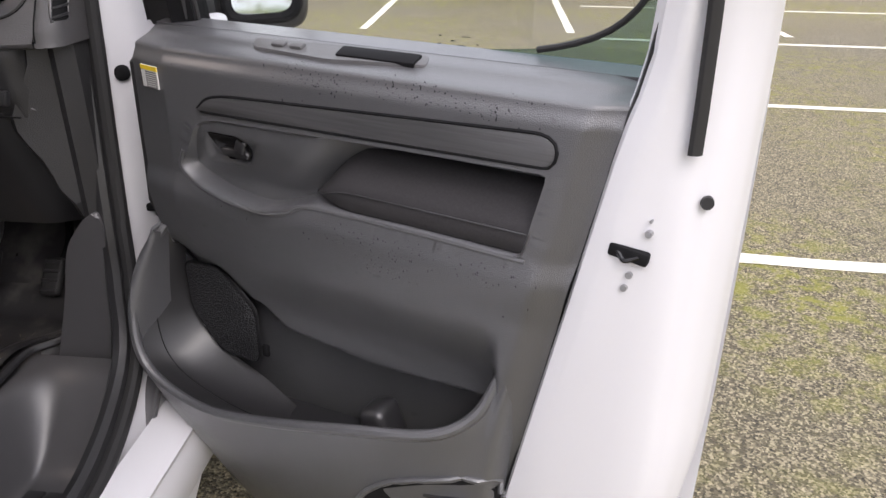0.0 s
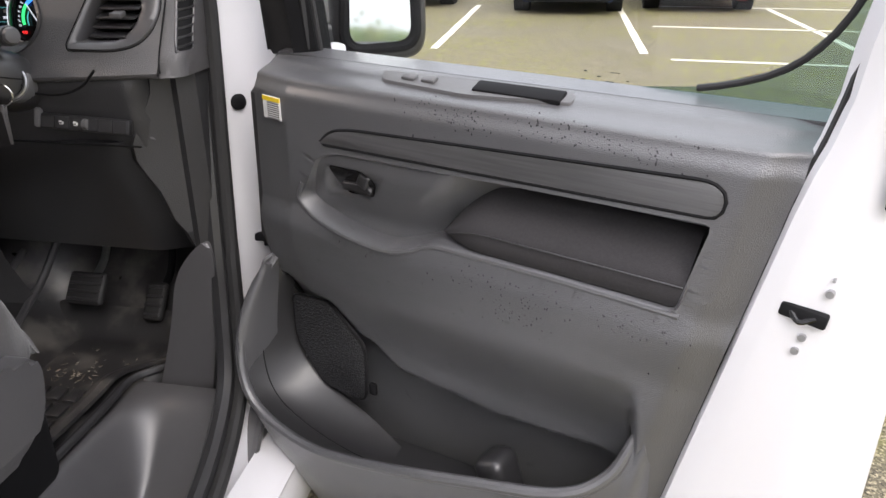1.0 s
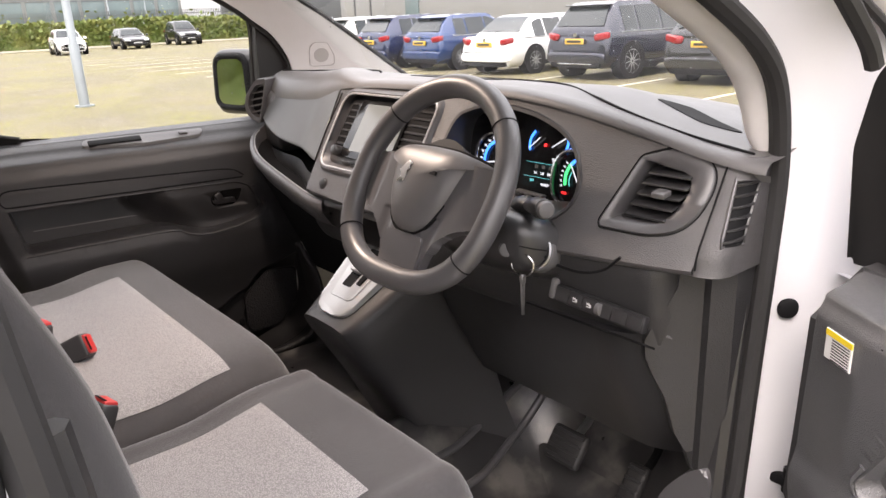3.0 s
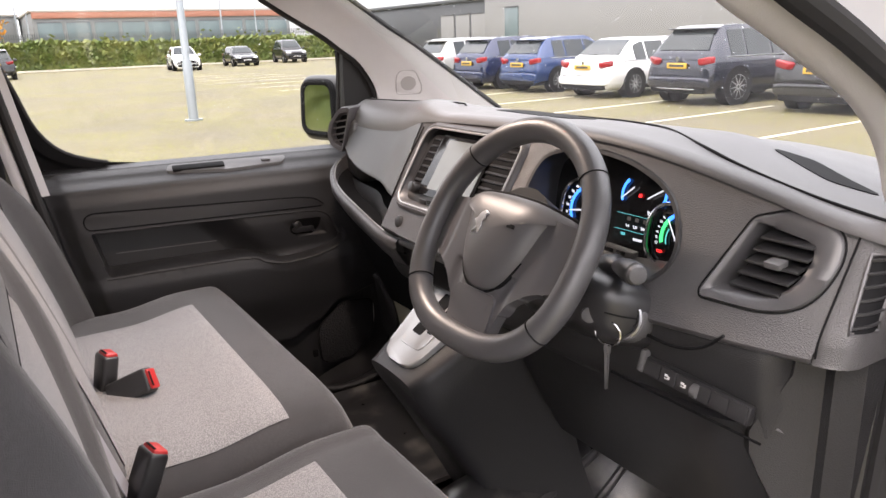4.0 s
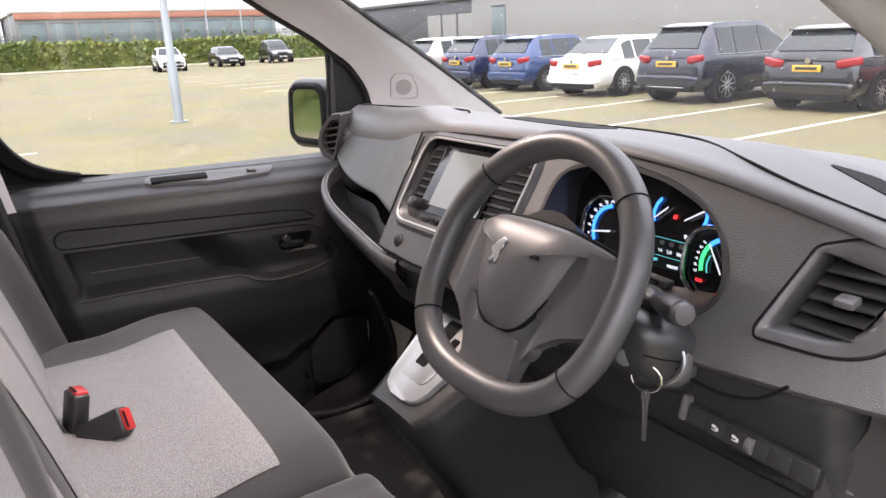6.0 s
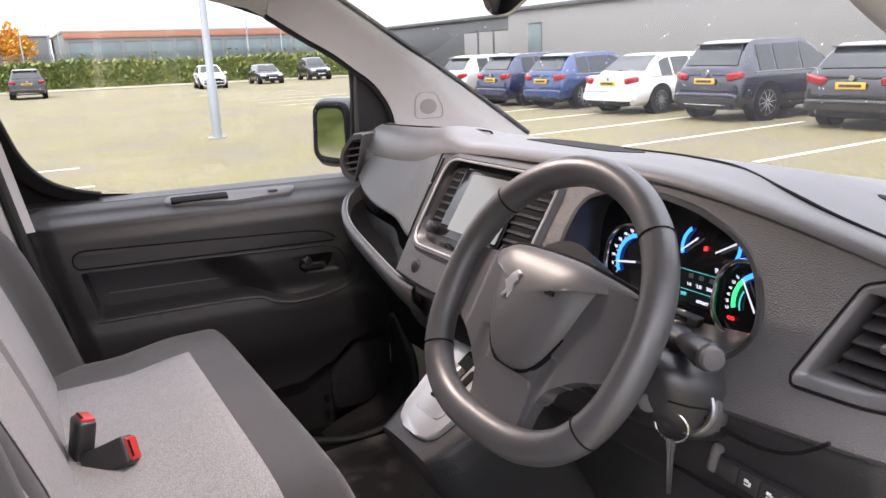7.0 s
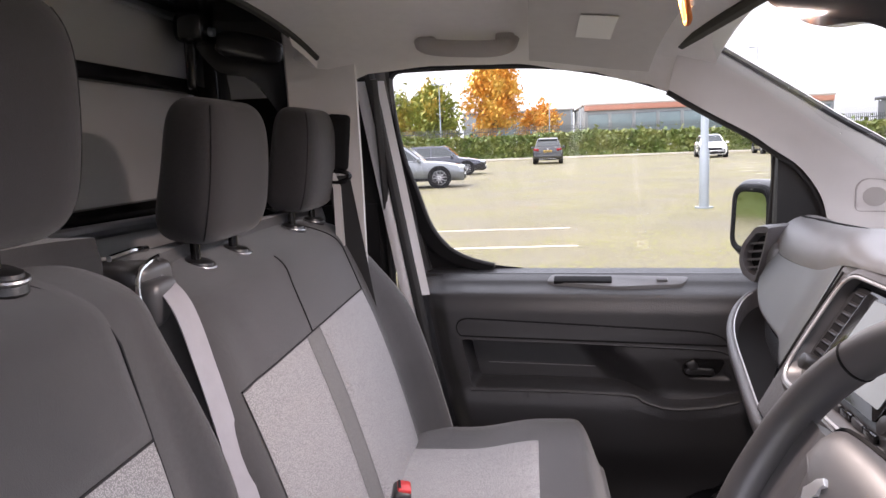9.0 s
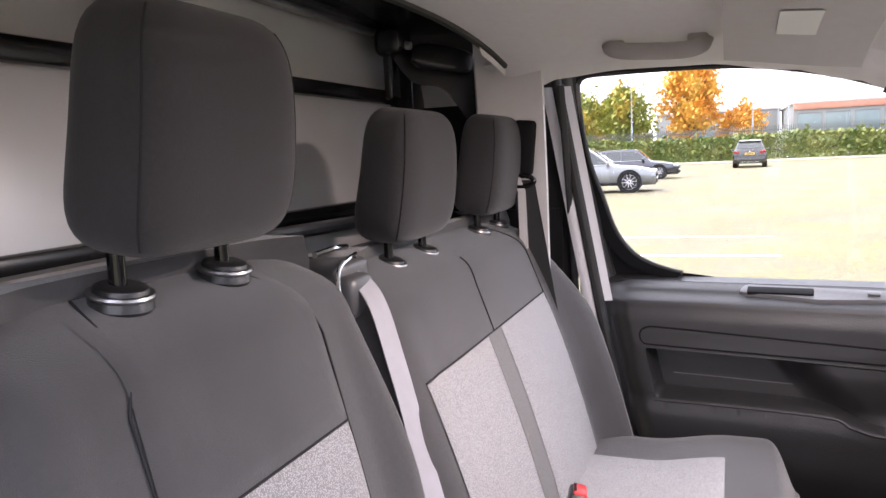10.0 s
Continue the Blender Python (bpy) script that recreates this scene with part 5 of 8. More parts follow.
def ribbon(cx, cz, r, a0, a1, w, mat, name, label, d=0.003):
    """A flat lit scale."""
    bm = field(span(a0, a1, 24), (-w / 2, w / 2), lambda a, q: on_cluster(cx + (r + q) * math.cos(math.radians(a)), cz + (r + q) * math.sin(math.radians(a)), d))
    part(name, thick(bm, 0.0008, (0, -1, 0)), mat, dial, label)


def squircle(cx, cz, rx, rz, a0, a1, n=40, d=0.006):
    out = []
    for a in span(a0, a1, n):
        c, q = math.cos(math.radians(a)), math.sin(math.radians(a))
        f = (abs(c) ** 2.6 + abs(q) ** 2.6) ** (-1 / 2.6)
        out.append(on_cluster(cx + rx * f * c, cz + rz * f * q, d))
    return out


part("dial_ring", tube(squircle(0.222, 1.300, 0.046, 0.042, 62, 300), 0.0030, 8), CHROME, dial, "bright metal dial ring")
part("dial_ring", tube(squircle(0.394, 1.293, 0.047, 0.041, 80, 285), 0.0030, 8), CHROME, dial, "bright metal dial ring")
ribbon(0.224, 1.300, 0.030, 95, 215, 0.0048, BLUEGLOW, "speed_arc", "blue lit scale")
ribbon(0.314, 1.334, 0.024, 130, 205, 0.0040, BLUEGLOW, "small_arc", "blue lit scale")
ribbon(0.344, 1.340, 0.022, -42, 32, 0.0040, BLUEGLOW, "small_arc", "blue lit scale")
ribbon(0.400, 1.292, 0.030, 88, 140, 0.0050, BLUEGLOW, "power_arc", "blue lit scale")
ribbon(0.400, 1.292, 0.030, 141, 200, 0.0050, GREENGLOW, "charge_arc", "green lit charge scale")
ribbon(0.400, 1.290, 0.022, 150, 205, 0.0012, TEALGLOW, "inner_arc", "dim lit line")
for (a0, b0), (a1, b1) in (((0.196, 1.294), (0.226, 1.299)), ((0.291, 1.327), (0.311, 1.344)), ((0.338, 1.333), (0.366, 1.350)), ((0.378, 1.313), (0.399, 1.284))):
    part("needle", prism([(a0, b0 - 0.0010), (a1, b1 - 0.0012), (a1, b1 + 0.0012), (a0, b0 + 0.0010)], on_cluster, 0.005, 0.0062), WHITEGLOW, dial)
for k in range(11):
    a = 100 + 11.5 * k
    part("tick", tube([on_cluster(0.224 + q * math.cos(math.radians(a)), 1.300 + q * math.sin(math.radians(a)), 0.004) for q in (0.0325, 0.0345)], 0.0006, 4), WHITEGLOW, dial)
for k in range(7):
    a = 196 - 17 * k
    wedge_text(str(10 * k), 0.0056, Matrix.Translation(on_cluster(0.224 + 0.0375 * math.cos(math.radians(a)), 1.300 + 0.0365 * math.sin(math.radians(a)), 0.0045)) @ pose(0, 0, 0, 102), WHITEGLOW, dial, "scale_number")
lcd = part("trip_display", prism(rounded([(0.284, 1.308), (0.350, 1.308), (0.350, 1.270), (0.284, 1.270)], 0.002), on_cluster, 0.001, 0.002), material("lcd", (0.012, 0.018, 0.020), 0.15), dial)
TEXTROT = pose(0, 0, 0, 90 + 12)
for body, x, z, q, mt in (("P", 0.342, 1.3135, 0.0085, WHITEGLOW), ("14", 0.309, 1.2915, 0.0062, WHITEGLOW), ("2.0", 0.323, 1.2915, 0.0062, WHITEGLOW), ("306", 0.338, 1.2915, 0.0062, WHITEGLOW), ("207", 0.304, 1.2795, 0.0058, TEALGLOW), ("000307", 0.332, 1.2755, 0.0056, WHITEGLOW), ("CO", 0.371, 1.2700, 0.0060, REDGLOW)):
    wedge_text(body, q, Matrix.Translation(on_cluster(x, z, 0.0028)) @ TEXTROT, mt, lcd if body not in ("P", "CO") else dial)
for z in (1.3065, 1.2850):
    part("lcd_line", tube([on_cluster(0.286, z, 0.0024), on_cluster(0.348, z, 0.0024)], 0.00035, 4), TEALGLOW, lcd)
for k in range(3):
    part("lcd_icon", prism(rounded([(0.306 + 0.0145 * k, 1.2985), (0.3125 + 0.0145 * k, 1.2985), (0.3125 + 0.0145 * k, 1.3035), (0.306 + 0.0145 * k, 1.3035)], 0.001, 2), on_cluster, 0.002, 0.0024), material("dim_print", (0.10, 0.10, 0.10), 0.5), lcd)
for k, ch in enumerate("CHARGE"):
    a = 198 - 11 * k
    wedge_text(ch, 0.0056, Matrix.Translation(on_cluster(0.400 + 0.0365 * math.cos(math.radians(a)), 1.292 + 0.0365 * math.sin(math.radians(a)), 0.0045)) @ TEXTROT @ pose(0, 0, 0, 0, 0, a - 90), WHITEGLOW, dial)
for x, z in ((0.322, 1.334), (0.397, 1.258)):
    part("warning_light", prism(rounded([(x - 0.0022, z - 0.0024), (x + 0.0022, z - 0.0024), (x + 0.0022, z + 0.0024), (x - 0.0022, z + 0.0024)], 0.0012, 3), on_cluster, 0.002, 0.0035), REDGLOW, dial)
part("reset_panel", prism(rounded([(0.285, 1.266), (0.345, 1.264), (0.343, 1.254), (0.287, 1.256)], 0.003, 3), on_cluster, 0.010, 0.020, 0.002), SMOOTH, dial, "slim panel with trip buttons")
for x in (0.300, 0.322):
    part("trip_button", prism(rounded([(x - 0.008, 1.2575), (x + 0.008, 1.2570), (x + 0.008, 1.2625), (x - 0.008, 1.2630)], 0.0015, 3), on_cluster, 0.018, 0.022, 0.001), GLOSS, dial)

# lower panels on the driver's side
knee = part("knee_panel", thick(field(span(0.13, 0.572, 20), span(0.88, 1.113, 14), lambda x, z: Vector((x, -0.084 + 0.62 * (1.113 - z) ** 1.15 + 0.03 * sstep(0.5, 0.572, x), z))), 0.01, (0, 1, 0)), SMOOTH, dash, "black lower knee panel")
part("knee_line", tube([Vector((x, -0.0855, 1.1125)) for x in span(0.36, 0.585, 12)], 0.0016, 6), DARK, knee)
part("cubby_lid_seam", tube(smooth_path([Vector((x, -0.1005 - (z - 1.19) * 0.2, z)) for x, z in ((0.385, 1.203), (0.43, 1.194), (0.475, 1.193), (0.514, 1.206), (0.545, 1.232))], 6), 0.0020, 6), DARK, dash)
SWITCHES = pose(0.502, -0.0925, 1.147, -14, 2.5, 0)
bank = part("switch_bank", moved(rbox((0, 0, 0), (0.150, 0.012, 0.023), 0.003), SWITCHES), SMOOTH, dash, "row of blank switches")
part("bank_end", moved(rbox((-0.078, -0.003, 0.004), (0.010, 0.014, 0.030), 0.004), SWITCHES), GREYPL, bank)
for k in range(6):
    b = part("switch", moved(rbox((-0.060 + 0.0242 * k, -0.0058, 0), (0.0232, 0.004, 0.019), 0.0012), SWITCHES), SMOOTH, bank)
    if k in (1, 2):
        for dx, dz, w_, h_ in ((-0.002, 0.001, 0.005, 0.0030), (0.002, -0.001, 0.003, 0.0042), (-0.001, -0.0028, 0.006, 0.0012)):
            part("switch_mark", moved(rbox((-0.060 + 0.0242 * k + dx, -0.0082, dz), (w_, 0.0006, h_), 0.0002, 1), SWITCHES), PAPER, b)
part("level_wheel", moved(cyl((0.001, -0.007, 0), (0.009, -0.007, 0), 0.0085, 0.0085, 18, 0.001), SWITCHES), GREYPL, bank)
side_rings = []
for z in span(0.925, 1.215, 12):
    x0 = table([0.925, 1.0, 1.10, 1.20], [0.607, 0.578, 0.545, 0.582], z)
    y0 = table([0.925, 1.0, 1.10, 1.215], [-0.030, -0.045, -0.064, -0.045], z)
    side_rings.append([Vector((x0, y0 + 0.004, z)), Vector((x0 + 0.012, y0 - 0.004, z)), Vector((0.615, -0.028, z)), Vector((0.628, -0.034, z)), Vector((0.648, -0.010, z)), Vector((0.650, 0.12, z)), Vector((x0, 0.12, z))])
part("dash_side_panel", loft(side_rings), DOORBLACK, dash, "black side panel under the dash end")
part("side_panel_seam", tube(smooth_path([(0.580, -0.052, 1.118), (0.600, -0.030, 1.106), (0.622, -0.006, 1.106), (0.646, 0.020, 1.10)], 5), 0.0022, 6), GREYPL, dash)
kick = rounded([(0.498, 0.614), (0.547, 0.765), (0.569, 0.862), (0.598, 0.903), (0.622, 0.928), (0.640, 0.936), (0.648, 0.906), (0.636, 0.770), (0.606, 0.622)], [0.004, 0.06, 0.04, 0.03, 0.02, 0.012, 0.012, 0.08, 0.006], 5)
part("kick_panel", prism(kick, lambda a, b, d: Vector((a, -0.030 - d, b)), -0.06, 0.004, 0.006, 3), FINE, dash, "black kick panel beside the step")
part("kick_edge", tube([Vector((0.503, -0.034, 0.612)), Vector((0.560, -0.035, 0.615)), Vector((0.612, -0.034, 0.619))], 0.0025, 6), DARK, dash)

# passenger side lower fascia
part("lower_fascia", thick(field(span(-0.64, -0.16, 16), span(0.88, 1.17, 8), lambda x, z: Vector((x, -0.02 + 0.45 * (1.17 - z) - 0.06 * sstep(-0.4, -0.2, x), z))), 0.01, (0, 1, 0)), DARK, dash)

# ---- centre console and selector ----
con = thing("centre_console", "black centre console with silver gear selector plate", "console", (0, 0.0, 0.75))
rings = []
for t in span(0, 1, 9):
    y = -0.225 + 0.26 * t
    zt = 1.005 + 0.165 * t
    w0, w1 = 0.068 + 0.05 * t, 0.112 + 0.06 * t
    cx = -0.018 + 0.01 * t
    low = 0.12 * (1 - t) + 0.07
    rings.append([Vector((cx - w1, y + low, 0.66)), Vector((cx - w0 - 0.01, y + low * 0.42, 0.86)), Vector((cx - w0, y + 0.01, zt - 0.03)), Vector((cx - w0 + 0.012, y, zt)), Vector((cx + w0 - 0.012, y, zt)), Vector((cx + w0 + 0.01, y + 0.01, zt - 0.03)), Vector((cx + w0 + 0.016, y + 0.03, zt - 0.075)), Vector((cx + w0 + 0.020, y + low * 0.42, 0.86)), Vector((cx + w1 + 0.02, y + low, 0.66))])
rings = [[q for q in smooth_path(r, 4)] for r in rings]
part("console_body", loft(rings), DOORBLACK, con, "black grained console body", 80)


def on_plate(a, b, d):
    return Vector((-0.014 + a, -0.212 + b * 0.82, 1.020 + b * 0.57)) + Vector((0, -0.57, 0.82)) * d


plate = part("selector_plate", prism(rounded([(-0.052, 0.0), (0.044, 0.0), (0.070, 0.16), (0.066, 0.26), (-0.080, 0.26), (-0.082, 0.15)], [0.03, 0.03, 0.05, 0.02, 0.02, 0.05], 5), on_plate, -0.02, 0.004, 0.004, 3), SILVER, con, "brushed silver selector plate")
part("plate_inset", prism(rounded([(-0.036, 0.035), (0.032, 0.035), (0.046, 0.165), (-0.056, 0.165)], 0.012), on_plate, 0.002, 0.0062, 0.001), SILVER, plate)
part("selector_slot", prism(rounded([(-0.022, 0.060), (0.004, 0.060), (0.008, 0.150), (-0.024, 0.150)], 0.004), on_plate, 0.003, 0.0075), DARK, plate)
part("selector_lever", moved(rbox((0, 0, 0), (0.026, 0.030, 0.016), 0.004), Matrix.Translation(on_plate(-0.008, 0.105, 0.012)) @ pose(0, 0, 0, 35)), SILVER, plate)
part("mode_switch", prism(rounded([(0.014, 0.070), (0.026, 0.070), (0.030, 0.125), (0.016, 0.125)], 0.002), on_plate, 0.003, 0.009, 0.001), DARK, plate)
part("park_switch", prism(rounded([(-0.050, 0.180), (0.0, 0.180), (0.0, 0.225), (-0.055, 0.225)], 0.005), on_plate, 0.002, 0.009, 0.001), DARK, plate)
part("cup_slot", prism(rounded([(0.010, 0.180), (0.050, 0.180), (0.052, 0.225), (0.010, 0.225)], 0.005), on_plate, 0.002, 0.0055), DARK, plate)

# ---- steering wheel ----
WC, WN, WU = Vector((0.277, -0.2136, 1.313)), Vector((0, -0.862, 0.507)), Vector((0, 0.507, 0.862))


def W(a, b, d=0.0):
    return WC + Vector((a, 0, 0)) + WU * b + WN * d


wheel = thing("steering_wheel", "black leather-look steering wheel with plain chrome badge", "steering wheel", WC - WN * 0.12)


WX = 0.016


def rim_at(a):
    """Centre line of the rim: round above, squared off below."""
    c, q = math.cos(a), math.sin(a)
    if q >= 0:
        return WX + 0.147 * c, -0.002 + 0.141 * q
    k = (abs(c) ** 2.6 + abs(q) ** 2.6) ** (-1 / 2.6)
    return WX + 0.147 * c * k, -0.002 + 0.140 * q * k


loop = []
for a in span(0, 2 * math.pi, 97)[:-1]:
    loop.append(W(*rim_at(a)))
part("rim", tube(loop, 0.0162, 18, True, 1.04), FINE, wheel, "black grained rim")
for a in (40, 140, 218, 322):
    c, c2 = Vector(rim_at(math.radians(a - 1))), Vector(rim_at(math.radians(a + 1)))
    ctr = (W(*c) + W(*c2)) / 2
    t3 = (W(*c2) - W(*c)).normalized()
    o = t3.cross(WN).normalized()
    part("rim_joint", tube([ctr + (o * math.cos(k) + WN * math.sin(k)) * 0.0166 for k in span(0, 2 * math.pi, 25)[:-1]], 0.0011, 6, True), DARK, wheel)
half = [(0.0, 0.048), (0.045, 0.0465), (0.082, 0.042), (0.104, 0.0375), (0.112, 0.034), (0.107, 0.032), (0.096, 0.0315), (0.084, 0.028), (0.073, 0.013), (0.064, -0.011), (0.054, -0.036), (0.041, -0.059), (0.026, -0.072), (0.010, -0.077)]
shield = half + [(-a, b) for a, b in reversed(half[1:])]
hub_out = [tuple(p) for p in even([tuple(q)[:2] for q in smooth_path([Vector((*p, 0)) for p in shield + [shield[0]]], 4)[:-1]], 90)]
rings = []
for k, d in ((0.985, -0.020), (1.0, -0.001), (0.99, 0.0025), (0.96, 0.0060), (0.90, 0.0102), (0.78, 0.0152), (0.55, 0.0205), (0.28, 0.0235), (0.04, 0.0242)):
    rings.append([W(WX + a * k, b * k - 0.004 * (1 - k), d - 0.019 * sstep(0.050, 0.112, abs(a) * k)) for a, b in hub_out])
part("airbag_cover", loft(rings), AIRBAG, wheel, "padded airbag cover", 50)
part("cover_seam", tube([W(WX + a * 1.012, b * 1.012 - 0.0005, 0.0005 - 0.019 * sstep(0.050, 0.112, abs(a))) for a, b in hub_out], 0.0026, 6, True), DARK, wheel)
# three-armed plate under the cover
right = [(0.0, 0.036), (0.100, 0.030), (0.136, 0.030), (0.142, 0.0), (0.140, -0.040), (0.118, -0.050), (0.088, -0.062), (0.066, -0.078), (0.052, -0.096), (0.046, -0.116), (0.046, -0.136), (0.0, -0.139)]
star = [tuple(p) for p in rounded(right + [(-a, b) for a, b in reversed(right[1:-1])], 0.010, 4)]


def plate_height(a, b):
    side = sstep(0.088, 0.120, abs(a)) * sstep(-0.075, -0.045, b)
    foot = sstep(-0.085, -0.125, b) * sstep(0.075, 0.050, abs(a))
    ridge = sstep(0.004, 0.016, abs(abs(a) - 0.046 - 0.10 * (b + 0.10))) if b < -0.05 else 1.0
    return 0.002 - 0.007 * side - 0.004 * foot - 0.0035 * (1 - ridge)


def plate_point(a, b):
    return W(WX + a, b, plate_height(a, b))


part("spoke_plate", thick(pierced(span(-0.150, 0.150, 110), span(-0.145, 0.042, 70), lambda a, b: (a, b), plate_point, [star], False), 0.014, -WN), SPOKE, wheel, "satin dark grey spoke plate", 50)
part("lower_spoke_cap", prism(rounded([(-0.040, -0.078), (0.040, -0.078), (0.042, -0.100), (0.041, -0.131), (-0.041, -0.131), (-0.042, -0.100)], 0.008, 4), lambda a, b, d: W(WX + a, b, plate_height(a, b) + d), -0.004, 0.003, 0.0012), SPOKE, wheel, "satin lower spoke")
part("wheel_boss", tube([W(WX, 0, -0.09), W(WX, 0, -0.05), W(WX, 0, -0.014)], [0.050, 0.060, 0.066], 24), SMOOTH, wheel)
badge = [(-0.011, -0.016), (-0.004, -0.006), (-0.008, -0.001), (-0.012, 0.001), (-0.006, 0.006), (-0.004, 0.012), (0.002, 0.016), (0.008, 0.013), (0.004, 0.009), (0.007, 0.005), (0.002, 0.001), (0.004, -0.006), (0.001, -0.015), (-0.002, -0.008)]
part("badge", prism([(a, b) for a, b in badge], lambda a, b, d: W(WX - 0.018 + a, b + 0.001, 0.0232 + d), -0.002, 0.0025, 0.0009), BRIGHTBADGE, wheel, "plain chrome badge")
part("button_mark", prism(rounded([(0.030, 0.004), (0.042, 0.004), (0.042, 0.009), (0.030, 0.009)], 0.001, 2), lambda a, b, d: W(WX + a, b, 0.0222 + d), -0.004, 0.0006), DARK, wheel)

# column, stalk, key
col = thing("steering_column", "black steering column shroud with ignition lock", "steering column", (0.30, -0.05, 1.2))
def shroud_ring(y, hw, z0, z1):
    """A rounded-square section of the shroud."""
    ring = []
    for a in span(0, 2 * math.pi, 41)[:-1]:
        c, q = math.cos(a), math.sin(a)
        ring.append(Vector((0.322 + hw * math.copysign(abs(c) ** 0.55, c), y + 0.05 * ((z0 + z1) / 2 - 1.225), (z0 + z1) / 2 + (z1 - z0) / 2 * math.copysign(abs(q) ** 0.6, q))))
    return ring


part("shroud", loft([shroud_ring(*v) for v in ((-0.158, 0.070, 1.205, 1.256), (-0.152, 0.088, 1.192, 1.263), (-0.138, 0.102, 1.178, 1.268), (-0.110, 0.112, 1.165, 1.266), (-0.075, 0.116, 1.154, 1.250), (-0.045, 0.116, 1.150, 1.236))]), SMOOTH, col, "black column shroud")
part("shroud_seam", tube([shroud_ring(y, hw + 0.0006, z0, z1)[0] for y, hw, z0, z1 in ((-0.152, 0.088, 1.192, 1.263), (-0.138, 0.102, 1.178, 1.268), (-0.110, 0.112, 1.165, 1.266), (-0.075, 0.116, 1.154, 1.250))], 0.0010, 6), DARK, col)
kd = Vector((0.25, -0.90, 0.35)).normalized()
kc = Vector((0.410, -0.122, 1.214))
part("lock_collar", cyl(kc - kd * 0.03, kc + kd * 0.001, 0.033, 0.030, 28, 0.004), GREYPL, col, "grey lock collar")
part("lock_barrel", cyl(kc - kd * 0.02, kc + kd * 0.004, 0.023, 0.021, 24, 0.003), GLOSS, col, "gloss black ignition lock")
part("lock_ring", tube([kc + kd * 0.003 + basis_for(kd)[0] * 0.0255 * math.cos(a) + basis_for(kd)[1] * 0.0255 * math.sin(a) for a in span(0, 2 * math.pi, 25)[:-1]], 0.0026, 6, True), STEEL, col)
st = part("indicator_stalk", tube([(0.362, -0.098, 1.262), (0.384, -0.110, 1.270), (0.394, -0.116, 1.2745), (0.402, -0.120, 1.277), (0.425, -0.132, 1.2815), (0.440, -0.140, 1.283), (0.450, -0.144, 1.284), (0.454, -0.146, 1.284)], [0.017, 0.016, 0.0075, 0.0095, 0.0128, 0.0142, 0.0138, 0.009], 18), SMOOTH, col, "black indicator stalk")
part("stalk_end", cyl((0.451, -0.1445, 1.284), (0.458, -0.148, 1.2845), 0.0122, 0.0108, 18, 0.002), GREYPL, st)
part("audio_control", cushion((0.368, -0.140, 1.225), (0.040, 0.034, 0.058), 0.6), SMOOTH, col, "black audio control pod")
part("audio_wheel", cyl((0.385, -0.150, 1.218), (0.392, -0.158, 1.219), 0.011, 0.010, 16, 0.002), GREYPL, col)
key = thing("ignition_key", "steel key on a ring hanging from the ignition lock", "key", kc + kd * 0.005)
part("key_bow", moved(rbox((0, 0, 0), (0.012, 0.004, 0.026), 0.0018), Matrix.Translation(kc + kd * 0.016) @ pose(0, 0, 0, 20, 20, 30)), CHROME, key)
rc = kc + kd * 0.022 + Vector((-0.004, -0.004, -0.022))
part("key_ring", tube([rc + Vector((0.016 * math.cos(a), 0.005 * math.cos(a), 0.016 * math.sin(a))) for a in span(0, 2 * math.pi, 29)[:-1]], 0.0013, 6, True), CHROME, key)
for k in (-1, 1):
    part("spare_key", moved(join(rbox((0, 0, -0.03), (0.0035, 0.0015, 0.056), 0.0006), rbox((0, 0, -0.004), (0.006, 0.0018, 0.012), 0.001)), Matrix.Translation(rc + Vector((0.002 * k, 0.001 * k, -0.016))) @ pose(0, 0, 0, 0, 2 * k, 0)), STEEL, key)

# ridges pressed into the floor tunnel
for pts in (((0.139, -0.10), (0.137, -0.043), (0.119, 0.058), (0.118, 0.143)), ((0.188, -0.10), (0.183, -0.022), (0.164, 0.062), (0.157, 0.132), (0.169, 0.212))):
    path = smooth_path([(x, y, floor_z(x, y) + 0.003) for x, y in pts], 6)
    solo("floor_ridge", tube(path, 0.008, 10), FINE, "rounded black ridge of the floor tunnel", "floor ridge", kind="structure")
# pedals
for nm, x, y, z, w, h, lab in (("brake_pedal", 0.295, 0.085, 0.757, 0.080, 0.066, "ribbed rubber brake pedal on a steel arm"), ("accelerator_pedal", 0.420, 0.118, 0.721, 0.042, 0.080, "black ribbed accelerator pedal in the footwell")):
    p = thing(nm, lab, "pedal", (x, y + 0.05, z))
    m = pose(x, y, z, -38, 0, 0)
    part("pad", moved(rbox((0, 0, 0), (w, 0.018, h), 0.008, 3), m), RUBBER, p)
    for k in range(4):
        part("rib", moved(rbox((0, -0.010, -h * 0.36 + h * 0.24 * k), (w * 0.86, 0.004, 0.006), 0.001), m), SMOOTH, p)
    part("arm", tube(smooth_path([(x, y + 0.012, z), (x, y + 0.08, z + 0.05), (x - 0.01, y + 0.12, z + 0.18)], 5), 0.008, 8), STEEL if w > 0.05 else DARK, p)
solo("footwell_back", thick(field(span(-0.66, 0.66, 16), span(0, 1, 10), lambda x, v: Vector((x, 0.40 - 0.10 * v, 0.70 + 0.60 * v))), 0.02, (0, 1, 0)), DARK, "black bulkhead behind the pedals", "footwell", kind="structure")


# ---- seats ----
def back_line(t, w):
    """How a backrest leans: the bench's is wider and stands further forward."""
    return -0.637 - 0.180 * t if w > 0.3 else -0.684 - 0.112 * t


